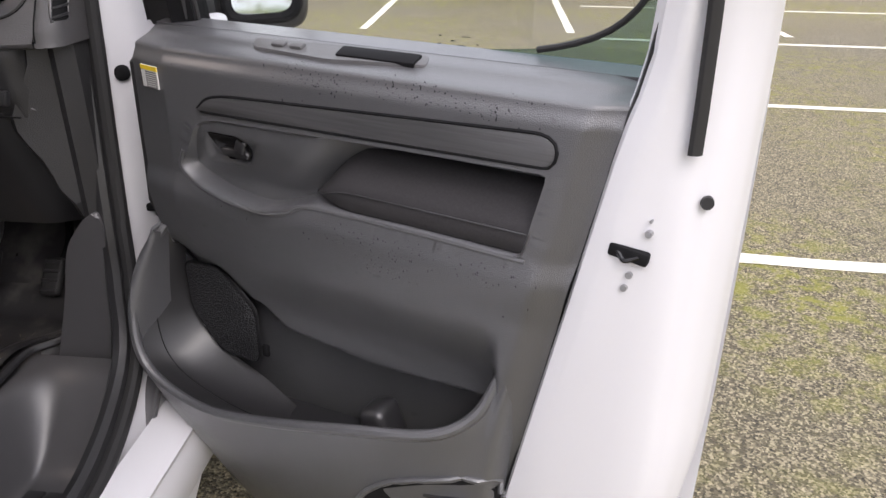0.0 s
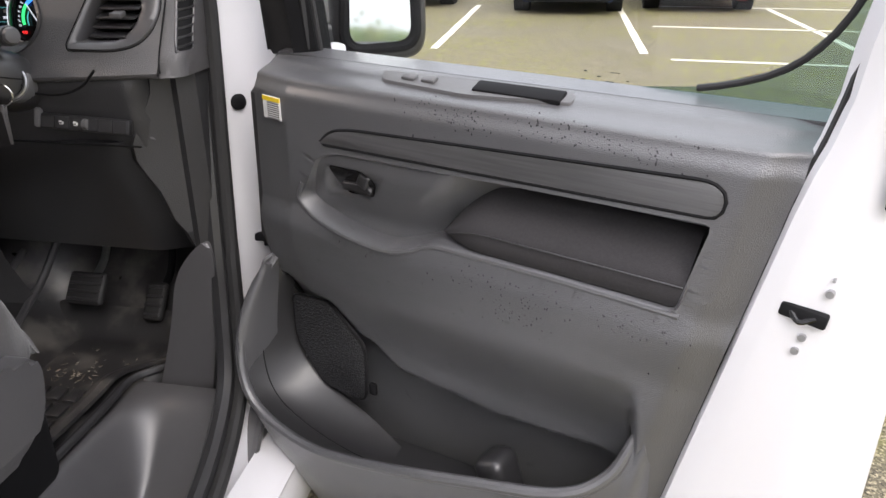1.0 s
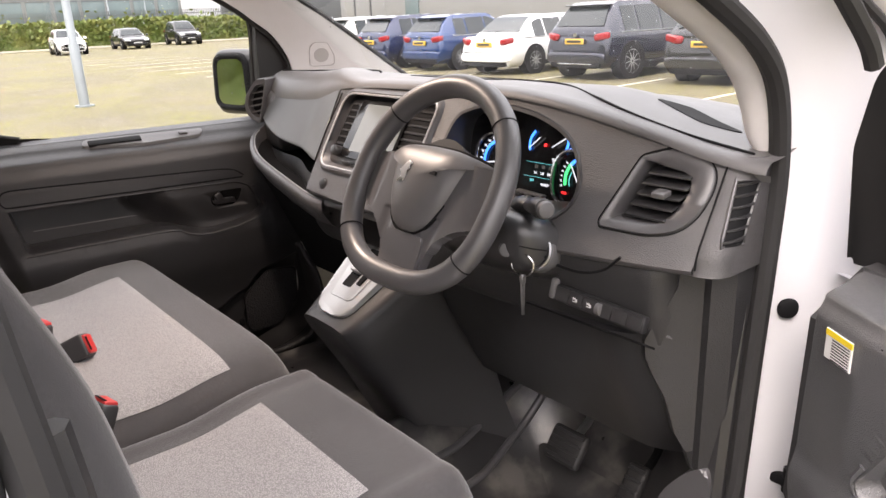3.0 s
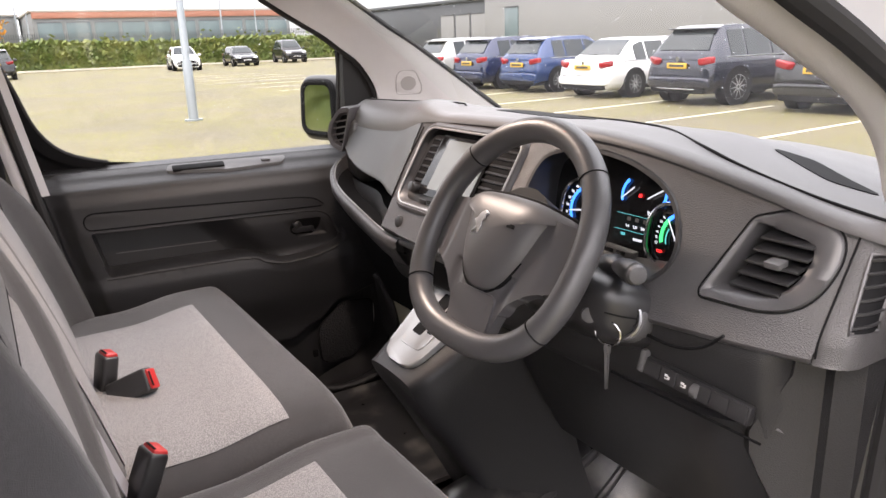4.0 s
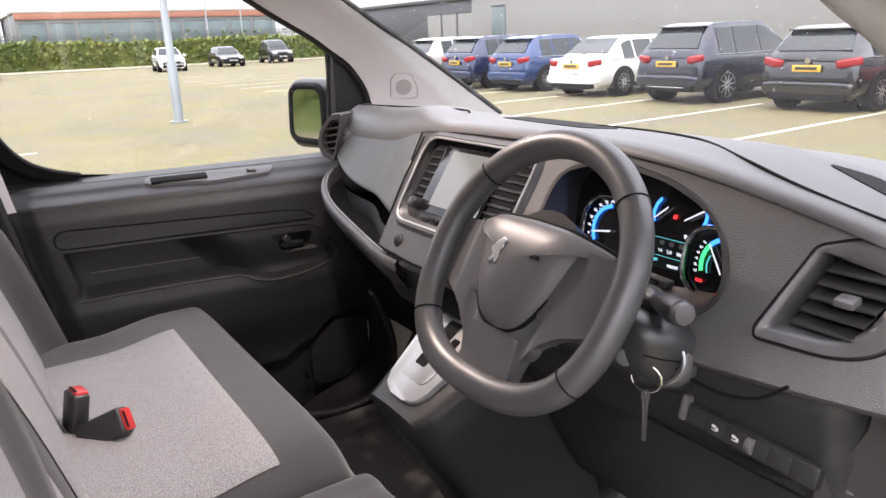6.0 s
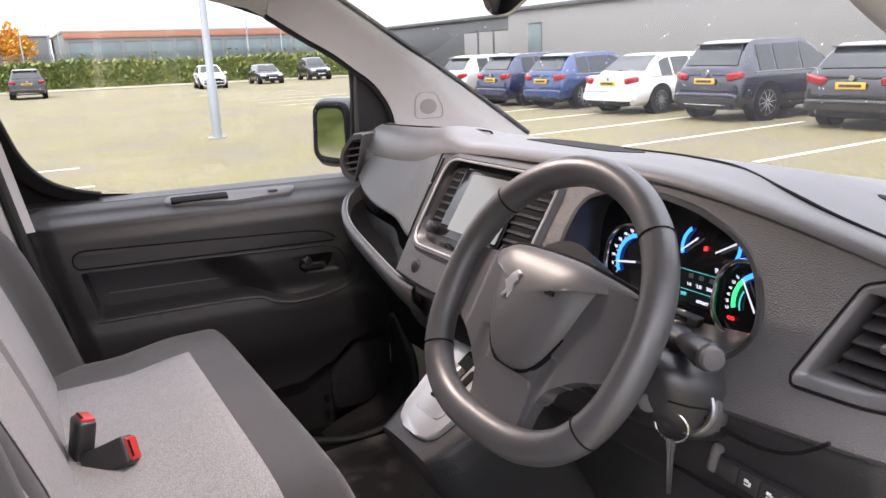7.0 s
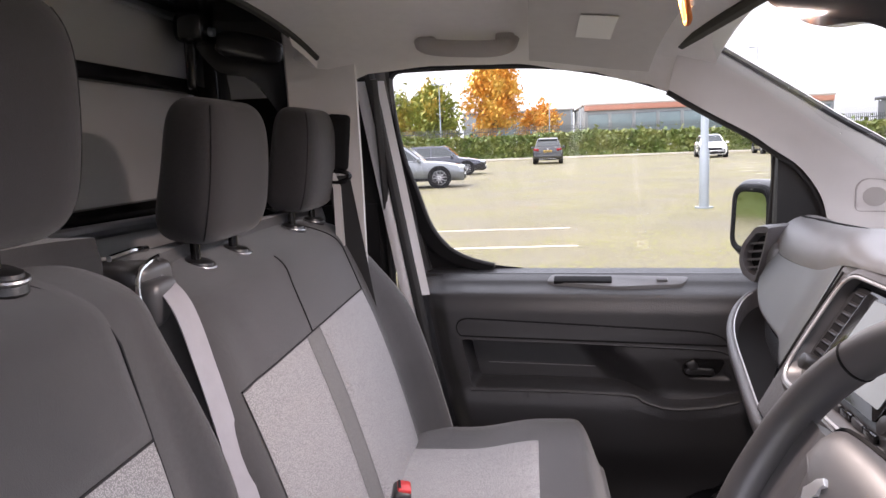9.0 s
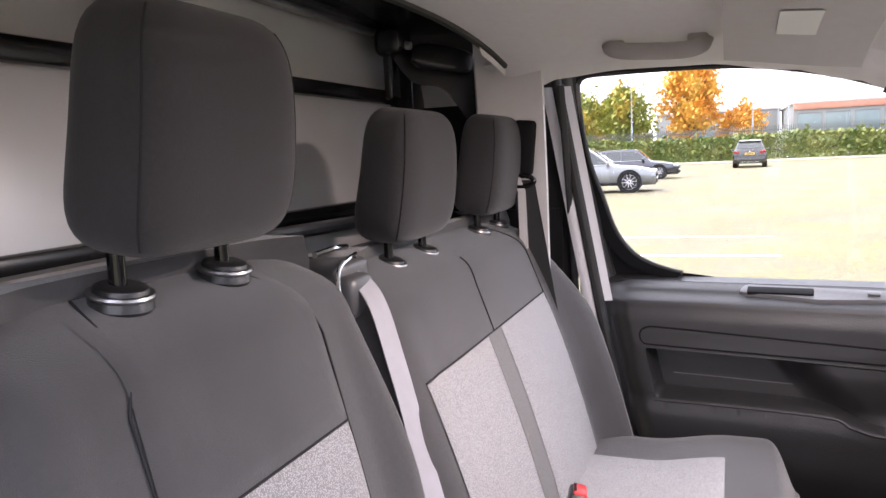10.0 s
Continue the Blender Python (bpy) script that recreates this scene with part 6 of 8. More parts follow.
def back_front(s, t, w, bol):
    """Front surface of a seat back: across s, up t."""
    y = back_line(t, w) + 0.016 * math.sin(t * math.pi)
    wide = w > 0.3
    y += bol * (0.25 if wide and s > 0 else 1.0) * sstep(0.70, 0.90, abs(s)) * sstep(1.0, 0.55, t)
    y -= 0.060 * abs(s) ** (10 if s > 0 and wide else 18) + 0.085 * sstep(0.86, 1.0, t) ** 2
    return y


def back_half(t, w):
    return w * (1.0 - 0.045 * sstep(0.55, 0.9, t) - 0.13 * sstep(0.88, 1.0, t) ** 2)


def seat_back(parent, x0, x1, bol, rise=0.545):
    xc, w = (x0 + x1) / 2, (x1 - x0) / 2
    rings = []
    ss = span(-1, 1, 45)
    for t in span(0, 0.84, 22) + span(0.86, 1.0, 12):
        h, z = back_half(t, w), 0.90 + rise * t
        th = 0.15 - 0.06 * t - 0.03 * sstep(0.86, 1.0, t)
        fr = [Vector((xc + s * h, back_front(s, t, w, bol), z)) for s in ss]
        by = back_line(t, w) - th
        rings.append(fr + [Vector((xc + s * h, by + 0.04 * abs(s) ** 6, z)) for s in reversed(span(-0.98, 0.98, 15))])
    part("backrest", loft(rings), CLOTH, parent, "charcoal cloth backrest", 60)


def back_patch(parent, name, mat, x0, x1, bol, s0, s1, t0, t1, lift=0.004, label="", rise=0.545):
    xc, w = (x0 + x1) / 2, (x1 - x0) / 2
    def put(s, t):
        e = min(abs(s - s0), abs(s1 - s)) * w
        f = min(abs(t - t0), abs(t1 - t)) * 0.5
        k = lift * sstep(0, 0.012, e) * sstep(0, 0.012, f) + 0.0015
        return Vector((xc + s * back_half(t, w), back_front(s, t, w, bol) + k, 0.90 + rise * t))
    bm = field(span(s0, s1, 26), span(t0, t1, 30), put)
    return part(name, bm, mat, parent, label, 60)


def back_seam(parent, x0, x1, bol, pts, rise=0.545):
    xc, w = (x0 + x1) / 2, (x1 - x0) / 2
    line = []
    for (s, t), (s2, t2) in zip(pts, pts[1:]):
        line += [(s + (s2 - s) * k / 14, t + (t2 - t) * k / 14) for k in range(14)]
    line.append(pts[-1])
    part("seam", tube([Vector((xc + s * back_half(t, w), back_front(s, t, w, bol) + 0.001, 0.90 + rise * t)) for s, t in line], 0.0013, 6), THREAD, parent)


def seat_top(s, y, w, bol, yf):
    z = 0.972 + 0.020 * sstep(-0.55, -0.40, y) + bol * sstep(0.70, 0.92, abs(s))
    z -= 0.060 * abs(s) ** 10
    z -= 0.10 * sstep(yf - 0.070, yf, y) ** 2.2
    return z


def seat_base(parent, x0, x1, bol, yf=-0.275, yr=-0.72):
    xc, w = (x0 + x1) / 2, (x1 - x0) / 2
    rings = []
    for y in span(yr, yf - 0.08, 14) + span(yf - 0.075, yf, 14):
        k = 1.0 - 0.05 * sstep(yf - 0.09, yf, y) ** 2
        top = [Vector((xc + s * w * k, y, seat_top(s, y, w, bol, yf))) for s in span(-1, 1, 45)]
        zb = 0.835 + 0.02 * sstep(yf - 0.05, yf, y)
        rings.append(top + [Vector((xc + s * w * k, y, zb)) for s in reversed(span(-0.97, 0.97, 12))])
    part("seat_cushion", loft(rings), CLOTH, parent, "charcoal cloth seat cushion", 60)


def seat_patch(parent, name, mat, x0, x1, bol, s0, s1, y0, y1, yf=-0.275, label="", lift=0.003):
    xc, w = (x0 + x1) / 2, (x1 - x0) / 2
    def put(s, y):
        k = lift * sstep(0, 0.012, min(abs(s - s0), abs(s1 - s)) * w) * sstep(0, 0.012, min(abs(y - y0), abs(y1 - y))) + 0.0015
        return Vector((xc + s * w, y, seat_top(s, y, w, bol, yf) + k))
    part(name, field(span(s0, s1, 28), span(y0, y1, 24), put), mat, parent, label, 60)


def headrest(name, label, x, y, z, w=0.25, lean=0.004):
    hr = thing(name, label, "headrest", (x, y, z - 0.06), "headrests")
    def plan(t, a):
        """Outline of the pad at height t, a round the clock."""
        cap = (1 - abs(2 * t - 1) ** 5) ** 0.42
        hw, hd = w * 0.5 * (1.0 - 0.10 * t * t) * (0.55 + 0.45 * cap), 0.050 * (0.30 + 0.70 * cap) * (1 - 0.18 * t)
        c, q = math.cos(a), math.sin(a)
        return Vector((hw * math.copysign(abs(c) ** 0.42, c), hd * math.copysign(abs(q) ** 0.55, q) + 0.006 * math.sin(t * math.pi), (t - 0.5) * 0.192))
    at = pose(x, y + lean, z + 0.122, -8)
    part("pad", moved(loft([[plan(t, a) for a in span(0, 2 * math.pi, 57)[:-1]] for t in [0.0, 0.006, 0.02, 0.045, 0.08] + span(0.12, 0.88, 16) + [0.92, 0.955, 0.98, 0.994, 1.0]]), at), SHADECLOTH, hr, "charcoal cloth pad with shade put into its colour", 60)
    for sg in (-1, 1):
        corner = 0.60 if sg > 0 else math.pi - 0.60
        part("seam", moved(tube([plan(t, corner) * 1.004 for t in span(0.05, 0.95, 24)], 0.0011, 6), at), THREAD, hr)
        px = x + sg * 0.063
        part("post", tube([(px, y - 0.005, z - 0.03), (px, y - 0.004, z + 0.085)], 0.0068, 12), GLOSS, hr, "black steel post")
        part("collar_ring", moved(tube([Vector((0.0235 * math.cos(a), 0.0225 * math.sin(a), 0.001)) for a in span(0, 2 * math.pi, 25)[:-1]], 0.0028, 8, True), pose(px, y - 0.003, z - 0.004, -12)), STEEL, hr)
        g = part("guide", moved(cyl((0, 0, -0.012), (0, 0, 0.008), 0.0255, 0.021, 24, 0.004), pose(px, y - 0.003, z - 0.004, -12)), SMOOTH, hr, "plastic guide collar")
    return hr


DX0, DX1, PX0, PX1 = 0.065, 0.515, -0.805, 0.035
dseat = thing("driver_seat", "charcoal and grey cloth driver seat with height lever", "seat", (0.29, -0.5, 0.64))
seat_base(dseat, DX0, DX1 - 0.020, 0.016)
seat_back(dseat, DX0, DX1, 0.030, rise=0.590)
seat_patch(dseat, "cushion_insert", CLOTHLIGHT, DX0, DX1 - 0.020, 0.016, -0.623, 0.70, -0.71, -0.430, label="light grey woven insert")
back_patch(dseat, "back_insert", CLOTHLIGHT, DX0, DX1, 0.030, -0.56, 0.56, 0.12, 0.70, label="light grey woven insert", rise=0.590)
back_patch(dseat, "back_upper", CLOTH, DX0, DX1, 0.030, -0.56, 0.56, 0.705, 0.96, 0.003, rise=0.590)
back_seam(dseat, DX0, DX1, 0.030, [(-0.56, 0.12), (-0.56, 0.70), (-0.58, 0.85), (-0.45, 0.97)], rise=0.590)
back_seam(dseat, DX0, DX1, 0.030, [(0.56, 0.12), (0.56, 0.70), (0.58, 0.85), (0.45, 0.97)], rise=0.590)
back_seam(dseat, DX0, DX1, 0.030, [(-0.56, 0.702), (0.56, 0.702)], rise=0.590)
part("plinth", rbox((0.29, -0.50, 0.735), (0.40, 0.42, 0.20), 0.02), DARK, dseat)
def on_side(x):
    return lambda a, b, d: Vector((x + d, a, b))


sh = part("side_shield", prism(rounded([(a, b - 0.034) for a, b in [(-0.74, 0.80), (-0.74, 0.985), (-0.69, 1.008), (-0.50, 0.968), (-0.426, 0.949), (-0.398, 0.926), (-0.346, 0.928), (-0.336, 0.900), (-0.348, 0.840), (-0.39, 0.80)]], [0.01, 0.02, 0.02, 0.05, 0.02, 0.015, 0.012, 0.02, 0.03, 0.03], 4), on_side(0.510), -0.01, 0.030, 0.010, 3), FINE, dseat, "dark grey side shield")
part("recline_lever", prism(rounded([(a, b - 0.034) for a, b in [(-0.72, 0.945), (-0.72, 0.982), (-0.53, 0.940), (-0.495, 0.928), (-0.492, 0.912), (-0.53, 0.905)]], 0.010, 4), on_side(0.540), 0.0, 0.018, 0.006, 3), GREYPL, sh, "grey plastic lever")
part("adjust_switch", prism(rounded([(a, b - 0.034) for a, b in [(-0.466, 0.918), (-0.466, 0.946), (-0.430, 0.938), (-0.430, 0.910)]], 0.004, 3), on_side(0.5395), 0.0, 0.004, 0.001), SILVER, sh, "small rocker switch")
part("switch_key", prism(rounded([(a, b - 0.034) for a, b in [(-0.459, 0.923), (-0.459, 0.940), (-0.438, 0.934), (-0.438, 0.917)]], 0.003, 3), on_side(0.5415), 0.0, 0.005, 0.001), GREYPL, sh)

bench = thing("passenger_bench", "charcoal and grey cloth two-seat passenger bench", "seat", (-0.35, -0.5, 0.64))
seat_base(bench, PX0, PX1, 0.004)
seat_back(bench, PX0, PX1, 0.070)
seat_patch(bench, "cushion_insert", CLOTHLIGHT, PX0, PX1, 0.004, -0.524, 0.886, -0.70, -0.408, label="light grey woven insert")
back_patch(bench, "back_insert", CLOTHLIGHT, PX0, PX1, 0.070, -0.655, 0.070, 0.10, 0.705, label="light grey woven insert")
back_patch(bench, "back_insert", CLOTHLIGHT, PX0, PX1, 0.070, 0.235, 0.838, 0.10, 0.705, label="light grey woven insert")
back_patch(bench, "back_stripe", CLOTHMID, PX0, PX1, 0.070, 0.075, 0.230, 0.10, 0.705, 0.002, label="mid grey cloth stripe")
back_seam(bench, PX0, PX1, 0.070, [(-0.655, 0.10), (-0.655, 0.705), (-0.68, 0.86), (-0.58, 0.98)])
back_seam(bench, PX0, PX1, 0.070, [(-0.655, 0.708), (0.838, 0.708)])
back_seam(bench, PX0, PX1, 0.070, [(0.155, 0.708), (0.14, 0.84), (0.11, 0.92)])
part("plinth", rbox((-0.35, -0.50, 0.735), (0.70, 0.40, 0.20), 0.02), DARK, bench)
headrest("headrest", "charcoal cloth headrest on steel posts, driver's seat", 0.283, -0.835, 1.476, 0.212, 0.024)
headrest("headrest", "charcoal cloth headrest on steel posts, bench middle", -0.240, -0.855, 1.420, 0.224)
headrest("headrest", "charcoal cloth headrest on steel posts, bench beside the window", -0.630, -0.850, 1.424, 0.218)

# seat belts and buckles
for bx, by, bz, lean, roll in ((-0.318, -0.630, 0.992, -12, 0), (-0.262, -0.598, 0.985, -35, 58), (0.045, -0.635, 0.985, -25, 0)):
    bk = thing("belt_buckle", "black seat belt buckle with red button", "buckle", (bx, by, bz - 0.03), "belt buckles")
    m = pose(bx, by, bz, lean, roll, 12)
    part("housing", moved(rbox((0, 0, 0), (0.044, 0.028, 0.086), 0.006, 3), m), SMOOTH, bk)
    part("release_button", moved(rbox((0, 0.002, 0.041), (0.036, 0.022, 0.012), 0.004), m), RED, bk, "red release button")
    part("tongue_slot", moved(rbox((0, -0.006, 0.0475), (0.026, 0.004, 0.001), 0.0003, 1), m), DARK, bk)
belt = thing("seat_belt", "dark seat belt over the bench shoulder with chrome-edged guide", "seat belt", (-0.03, -0.86, 1.40))
part("belt_guide", join(cushion((-0.035, -0.875, 1.425), (0.085, 0.080, 0.040), 0.45), cushion((-0.02, -0.838, 1.400), (0.062, 0.04, 0.055), 0.5)), FINE, belt, "satin black belt outlet")
part("outlet_rim", tube(smooth_path([(-0.085, -0.868, 1.440), (-0.060, -0.850, 1.447), (-0.020, -0.838, 1.447), (0.010, -0.836, 1.438), (0.022, -0.832, 1.415), (0.020, -0.826, 1.390)], 6), 0.0028, 8), CHROME, belt, "chrome rim")
part("guide_slot", tube([(-0.075, -0.872, 1.454), (-0.035, -0.866, 1.457), (0.005, -0.872, 1.454)], 0.004, 8), CHROME, belt)
bl = smooth_path([(-0.022, -0.865, 1.440), (-0.020, -0.812, 1.405), (-0.005, -0.775, 1.32), (0.015, -0.735, 1.20), (0.040, -0.69, 1.08), (0.05, -0.66, 0.98)], 8)
part("webbing", thick(loft([[p + Vector((-0.016, 0.004, 0)), p + Vector((0.016, -0.004, 0))] for p in bl], False, False), 0.0015), material("webbing", (0.40, 0.39, 0.42), 0.55, vary=0.1, scale=60, bump=0.3, bump_scale=900), belt, "grey seat belt webbing")
for side in (-1,):
    pb = thing("pillar_belt", "black seat belt on the door pillar", "seat belt", (-0.70, -0.79, 1.45))
    part("height_cover", moved(rbox((0, 0, 0), (0.022, 0.045, 0.11), 0.008, 3), pose(-0.690, -0.790, 1.575, -6)), DARK, pb)
    part("belt_ring", tube([Vector((-0.672, -0.792 + 0.026 * math.cos(a), 1.508 + 0.011 * math.sin(a))) for a in span(0, 2 * math.pi, 21)[:-1]], 0.005, 8, True), GLOSS, pb)
    bl = smooth_path([(-0.672, -0.79, 1.51), (-0.680, -0.775, 1.40), (-0.690, -0.755, 1.25), (-0.70, -0.72, 1.0)], 6)
    part("webbing", thick(loft([[p + Vector((0, -0.024, 0)), p + Vector((0, 0.024, 0))] for p in bl], False, False), 0.0015), RUBBER, pb)

# ---- overhead and windscreen things ----
VISOR = material("visor_cloth", (0.55, 0.53, 0.515), 0.9, vary=0.06, scale=40, bump=0.2, bump_scale=800)
visor = thing("sun_visor", "grey folded sun visor with paper label", "sun visor", (-0.36, -0.30, 1.74))
part("blade", thick(field(span(-0.62, -0.11, 20), span(-0.20, -0.41, 10), lambda x, y: Vector((x, y, lining_point(x, y).z - 0.044 - 0.06 * (y + 0.40)))), 0.014), VISOR, visor, "grey padded blade")
part("label", thick(field(span(-0.485, -0.365, 8), span(-0.335, -0.280, 5), lambda x, y: Vector((x, y, lining_point(x, y).z - 0.0465 - 0.06 * (y + 0.40)))), 0.001, (0, 0, -1)), PAPER, visor, "white paper label")
lamp = thing("overhead_console", "grey overhead console with courtesy lamp and amber tab", "overhead console", (0, -0.25, 1.76))
part("body", cushion((0.0, -0.24, 1.752), (0.28, 0.20, 0.060), 0.4), LINING, lamp)
part("lamp_lens", cushion((-0.10, -0.265, 1.728), (0.075, 0.045, 0.012), 0.5), LAMPGLOW, lamp, "lit courtesy lamp lens")
glow = new("courtesy_light", bpy.data.lights.new("courtesy_light", "AREA"))
glow.data.shape, glow.data.size, glow.data.size_y, glow.data.energy, glow.data.color = "RECTANGLE", 0.07, 0.04, 2.6, (1.0, 0.86, 0.74)
glow.matrix_basis = pose(-0.10, -0.265, 1.718)
part("amber_tab", tube([Vector((-0.067 + a, -0.247 - 0.2 * b, 1.694 + b)) for a, b in rounded([(-0.009, -0.015), (0.009, -0.013), (0.011, 0.016), (-0.011, 0.016)], 0.005, 3)], 0.0032, 8, True), AMBER, lamp, "amber plastic loop")
part("tab_stem", rbox((-0.067, -0.243, 1.715), (0.010, 0.008, 0.04), 0.002), LINING, lamp)
rmir = thing("rear_view_mirror", "black interior mirror and camera housing on the windscreen", "mirror", (-0.05, 0.015, 1.66))


def on_mirror(a, b, d):
    """Places of the mirror's outline: a along it, b the height, d to the rear."""
    return Vector((-0.045 + 0.707 * a + 0.707 * d, 0.015 + 0.707 * a - 0.707 * d, b))


shell = rounded([(-0.193, 1.711), (-0.136, 1.674), (-0.089, 1.676), (-0.058, 1.660), (-0.043, 1.612), (-0.036, 1.605), (-0.014, 1.607), (0.012, 1.627), (0.034, 1.649), (-0.029, 1.700), (-0.115, 1.764), (-0.209, 1.753)], [0.01, 0.02, 0.02, 0.012, 0.004, 0.004, 0.008, 0.02, 0.004, 0.05, 0.02, 0.02], 5)
part("housing", prism(shell, on_mirror, -0.010, 0.020, 0.008, 3), GLOSS, rmir, "gloss black housing")
part("camera_pod", prism(rounded([(-0.058, 1.664), (-0.050, 1.632), (-0.043, 1.610), (-0.030, 1.606), (-0.020, 1.640), (-0.022, 1.668)], 0.006, 3), on_mirror, 0.010, 0.030, 0.006, 3), RUBBER, rmir, "matt black camera pod")
part("mirror_edge", tube([on_mirror(a, b, 0.004) for a, b in ((0.034, 1.652), (0.004, 1.678), (-0.029, 1.705), (-0.070, 1.736))], 0.004, 8), RUBBER, rmir)
part("lens", cyl(on_mirror(-0.042, 1.632, 0.029), on_mirror(-0.042, 1.632, 0.032), 0.007, 0.006, 16), GLOSS, rmir)
# floor mat, fixings, dirt
mat_ = thing("floor_mat", "dirty black rubber floor mat with dead leaves", "floor mat", (0.40, -0.05, 0.64))
def mat_edge(y):
    """Where the mat ends beside the entry step."""
    return glide([-0.40, -0.20, -0.11, -0.045, -0.012, 0.02, 0.13], [0.425, 0.435, 0.434, 0.434, 0.462, 0.50, 0.52], y)


def mat_point(t, y):
    x = 0.19 + (mat_edge(y) - 0.19) * t
    return Vector((x, y, 0.645 + 0.008 * sstep(0.03, 0.0, min(x - 0.19, y + 0.34)) + 0.014 * sstep(0.045, 0.012, mat_edge(y) - x) + 0.05 * sstep(0.07, 0.13, y)))


part("mat", thick(field(span(0, 1, 40), span(-0.34, 0.13, 40), mat_point), 0.008, (0, 0, -1)), MATRUB, mat_, "black rubber mat")
for i in range(3):
    for j in range(3):
        part("tread_block", rbox((0.345 + 0.036 * (i - 1), -0.16 + 0.045 * (j - 1), 0.648), (0.028, 0.036, 0.006), 0.003), MATRUB, mat_)
part("fixing", join(cyl((0.393, -0.226, 0.644), (0.393, -0.226, 0.654), 0.021, 0.019, 24, 0.003), cyl((0.393, -0.226, 0.654), (0.393, -0.226, 0.657), 0.009, 0.008, 16)), GLOSS, mat_, "round mat fixing")
for k in range(90):
    a, r = random.uniform(0, 6.28), abs(random.gauss(0, 0.05))
    x, y = min(0.425, 0.345 + r * math.cos(a) * 1.3), -0.05 + r * math.sin(a)
    s_ = random.uniform(0.0012, 0.0045)
    part("leaf_scrap", moved(rbox((0, 0, 0), (s_ * random.uniform(1.2, 4.0), s_ * 0.8, 0.0010), 0.0003, 1), pose(x, y, 0.6475, random.uniform(-12, 12), random.uniform(-12, 12), random.uniform(0, 180))), LEAF_DRY, mat_)
def step_point(t, y):
    x = 0.466 + (0.738 - 0.466) * t
    wall = sstep(0.085, 0.004, x - 0.466)
    front = sstep(-0.235, -0.055, y)
    return Vector((x, y, 0.510 + 0.130 * (1 - (1 - wall) * (1 - front)) + 0.02 * sstep(0.94, 1.0, t)))


step = solo("entry_step", thick(field(span(0, 1, 50), span(-0.62, -0.040, 44), step_point), 0.006, (0, 0, -1)), FINE, "black plastic entry step with tread squares", "step", kind="structure")
for i in range(4):
    for j in range(7):
        part("tread_square", rbox((0.572 + 0.037 * i, -0.275 - 0.044 * j, 0.514), (0.031, 0.037, 0.006), 0.002), SMOOTH, step)
part("step_wall_edge", tube(smooth_path([(0.500, 0.005, 0.650), (0.478, -0.020, 0.650), (0.458, -0.046, 0.650), (0.454, -0.08, 0.650), (0.457, -0.12, 0.650), (0.459, -0.20, 0.650), (0.459, -0.30, 0.650), (0.455, -0.42, 0.650), (0.455, -0.60, 0.650)], 6), 0.0085, 10), SMOOTH, step, "rounded lip above the step")
pmat = solo("passenger_mat", thick(field(span(-0.64, -0.14, 20), span(-0.34, 0.12, 20), lambda x, y: Vector((x, y, floor_z(x, y) + 0.012 + 0.012 * sstep(0.025, 0.0, min(x + 0.64, -0.14 - x, y + 0.34))))), 0.008, (0, 0, -1)), MATRUB, "black rubber floor mat before the bench", "floor mat")
solo("mat_ring", tube([Vector((-0.10 + 0.045 * math.cos(a), -0.235 + 0.035 * math.sin(a), 0.657 + 0.02)) for a in span(0, 2 * math.pi, 25)[:-1]], 0.006, 8, True), RUBBER, "black rubber cup ring on the floor mat", "floor ring")


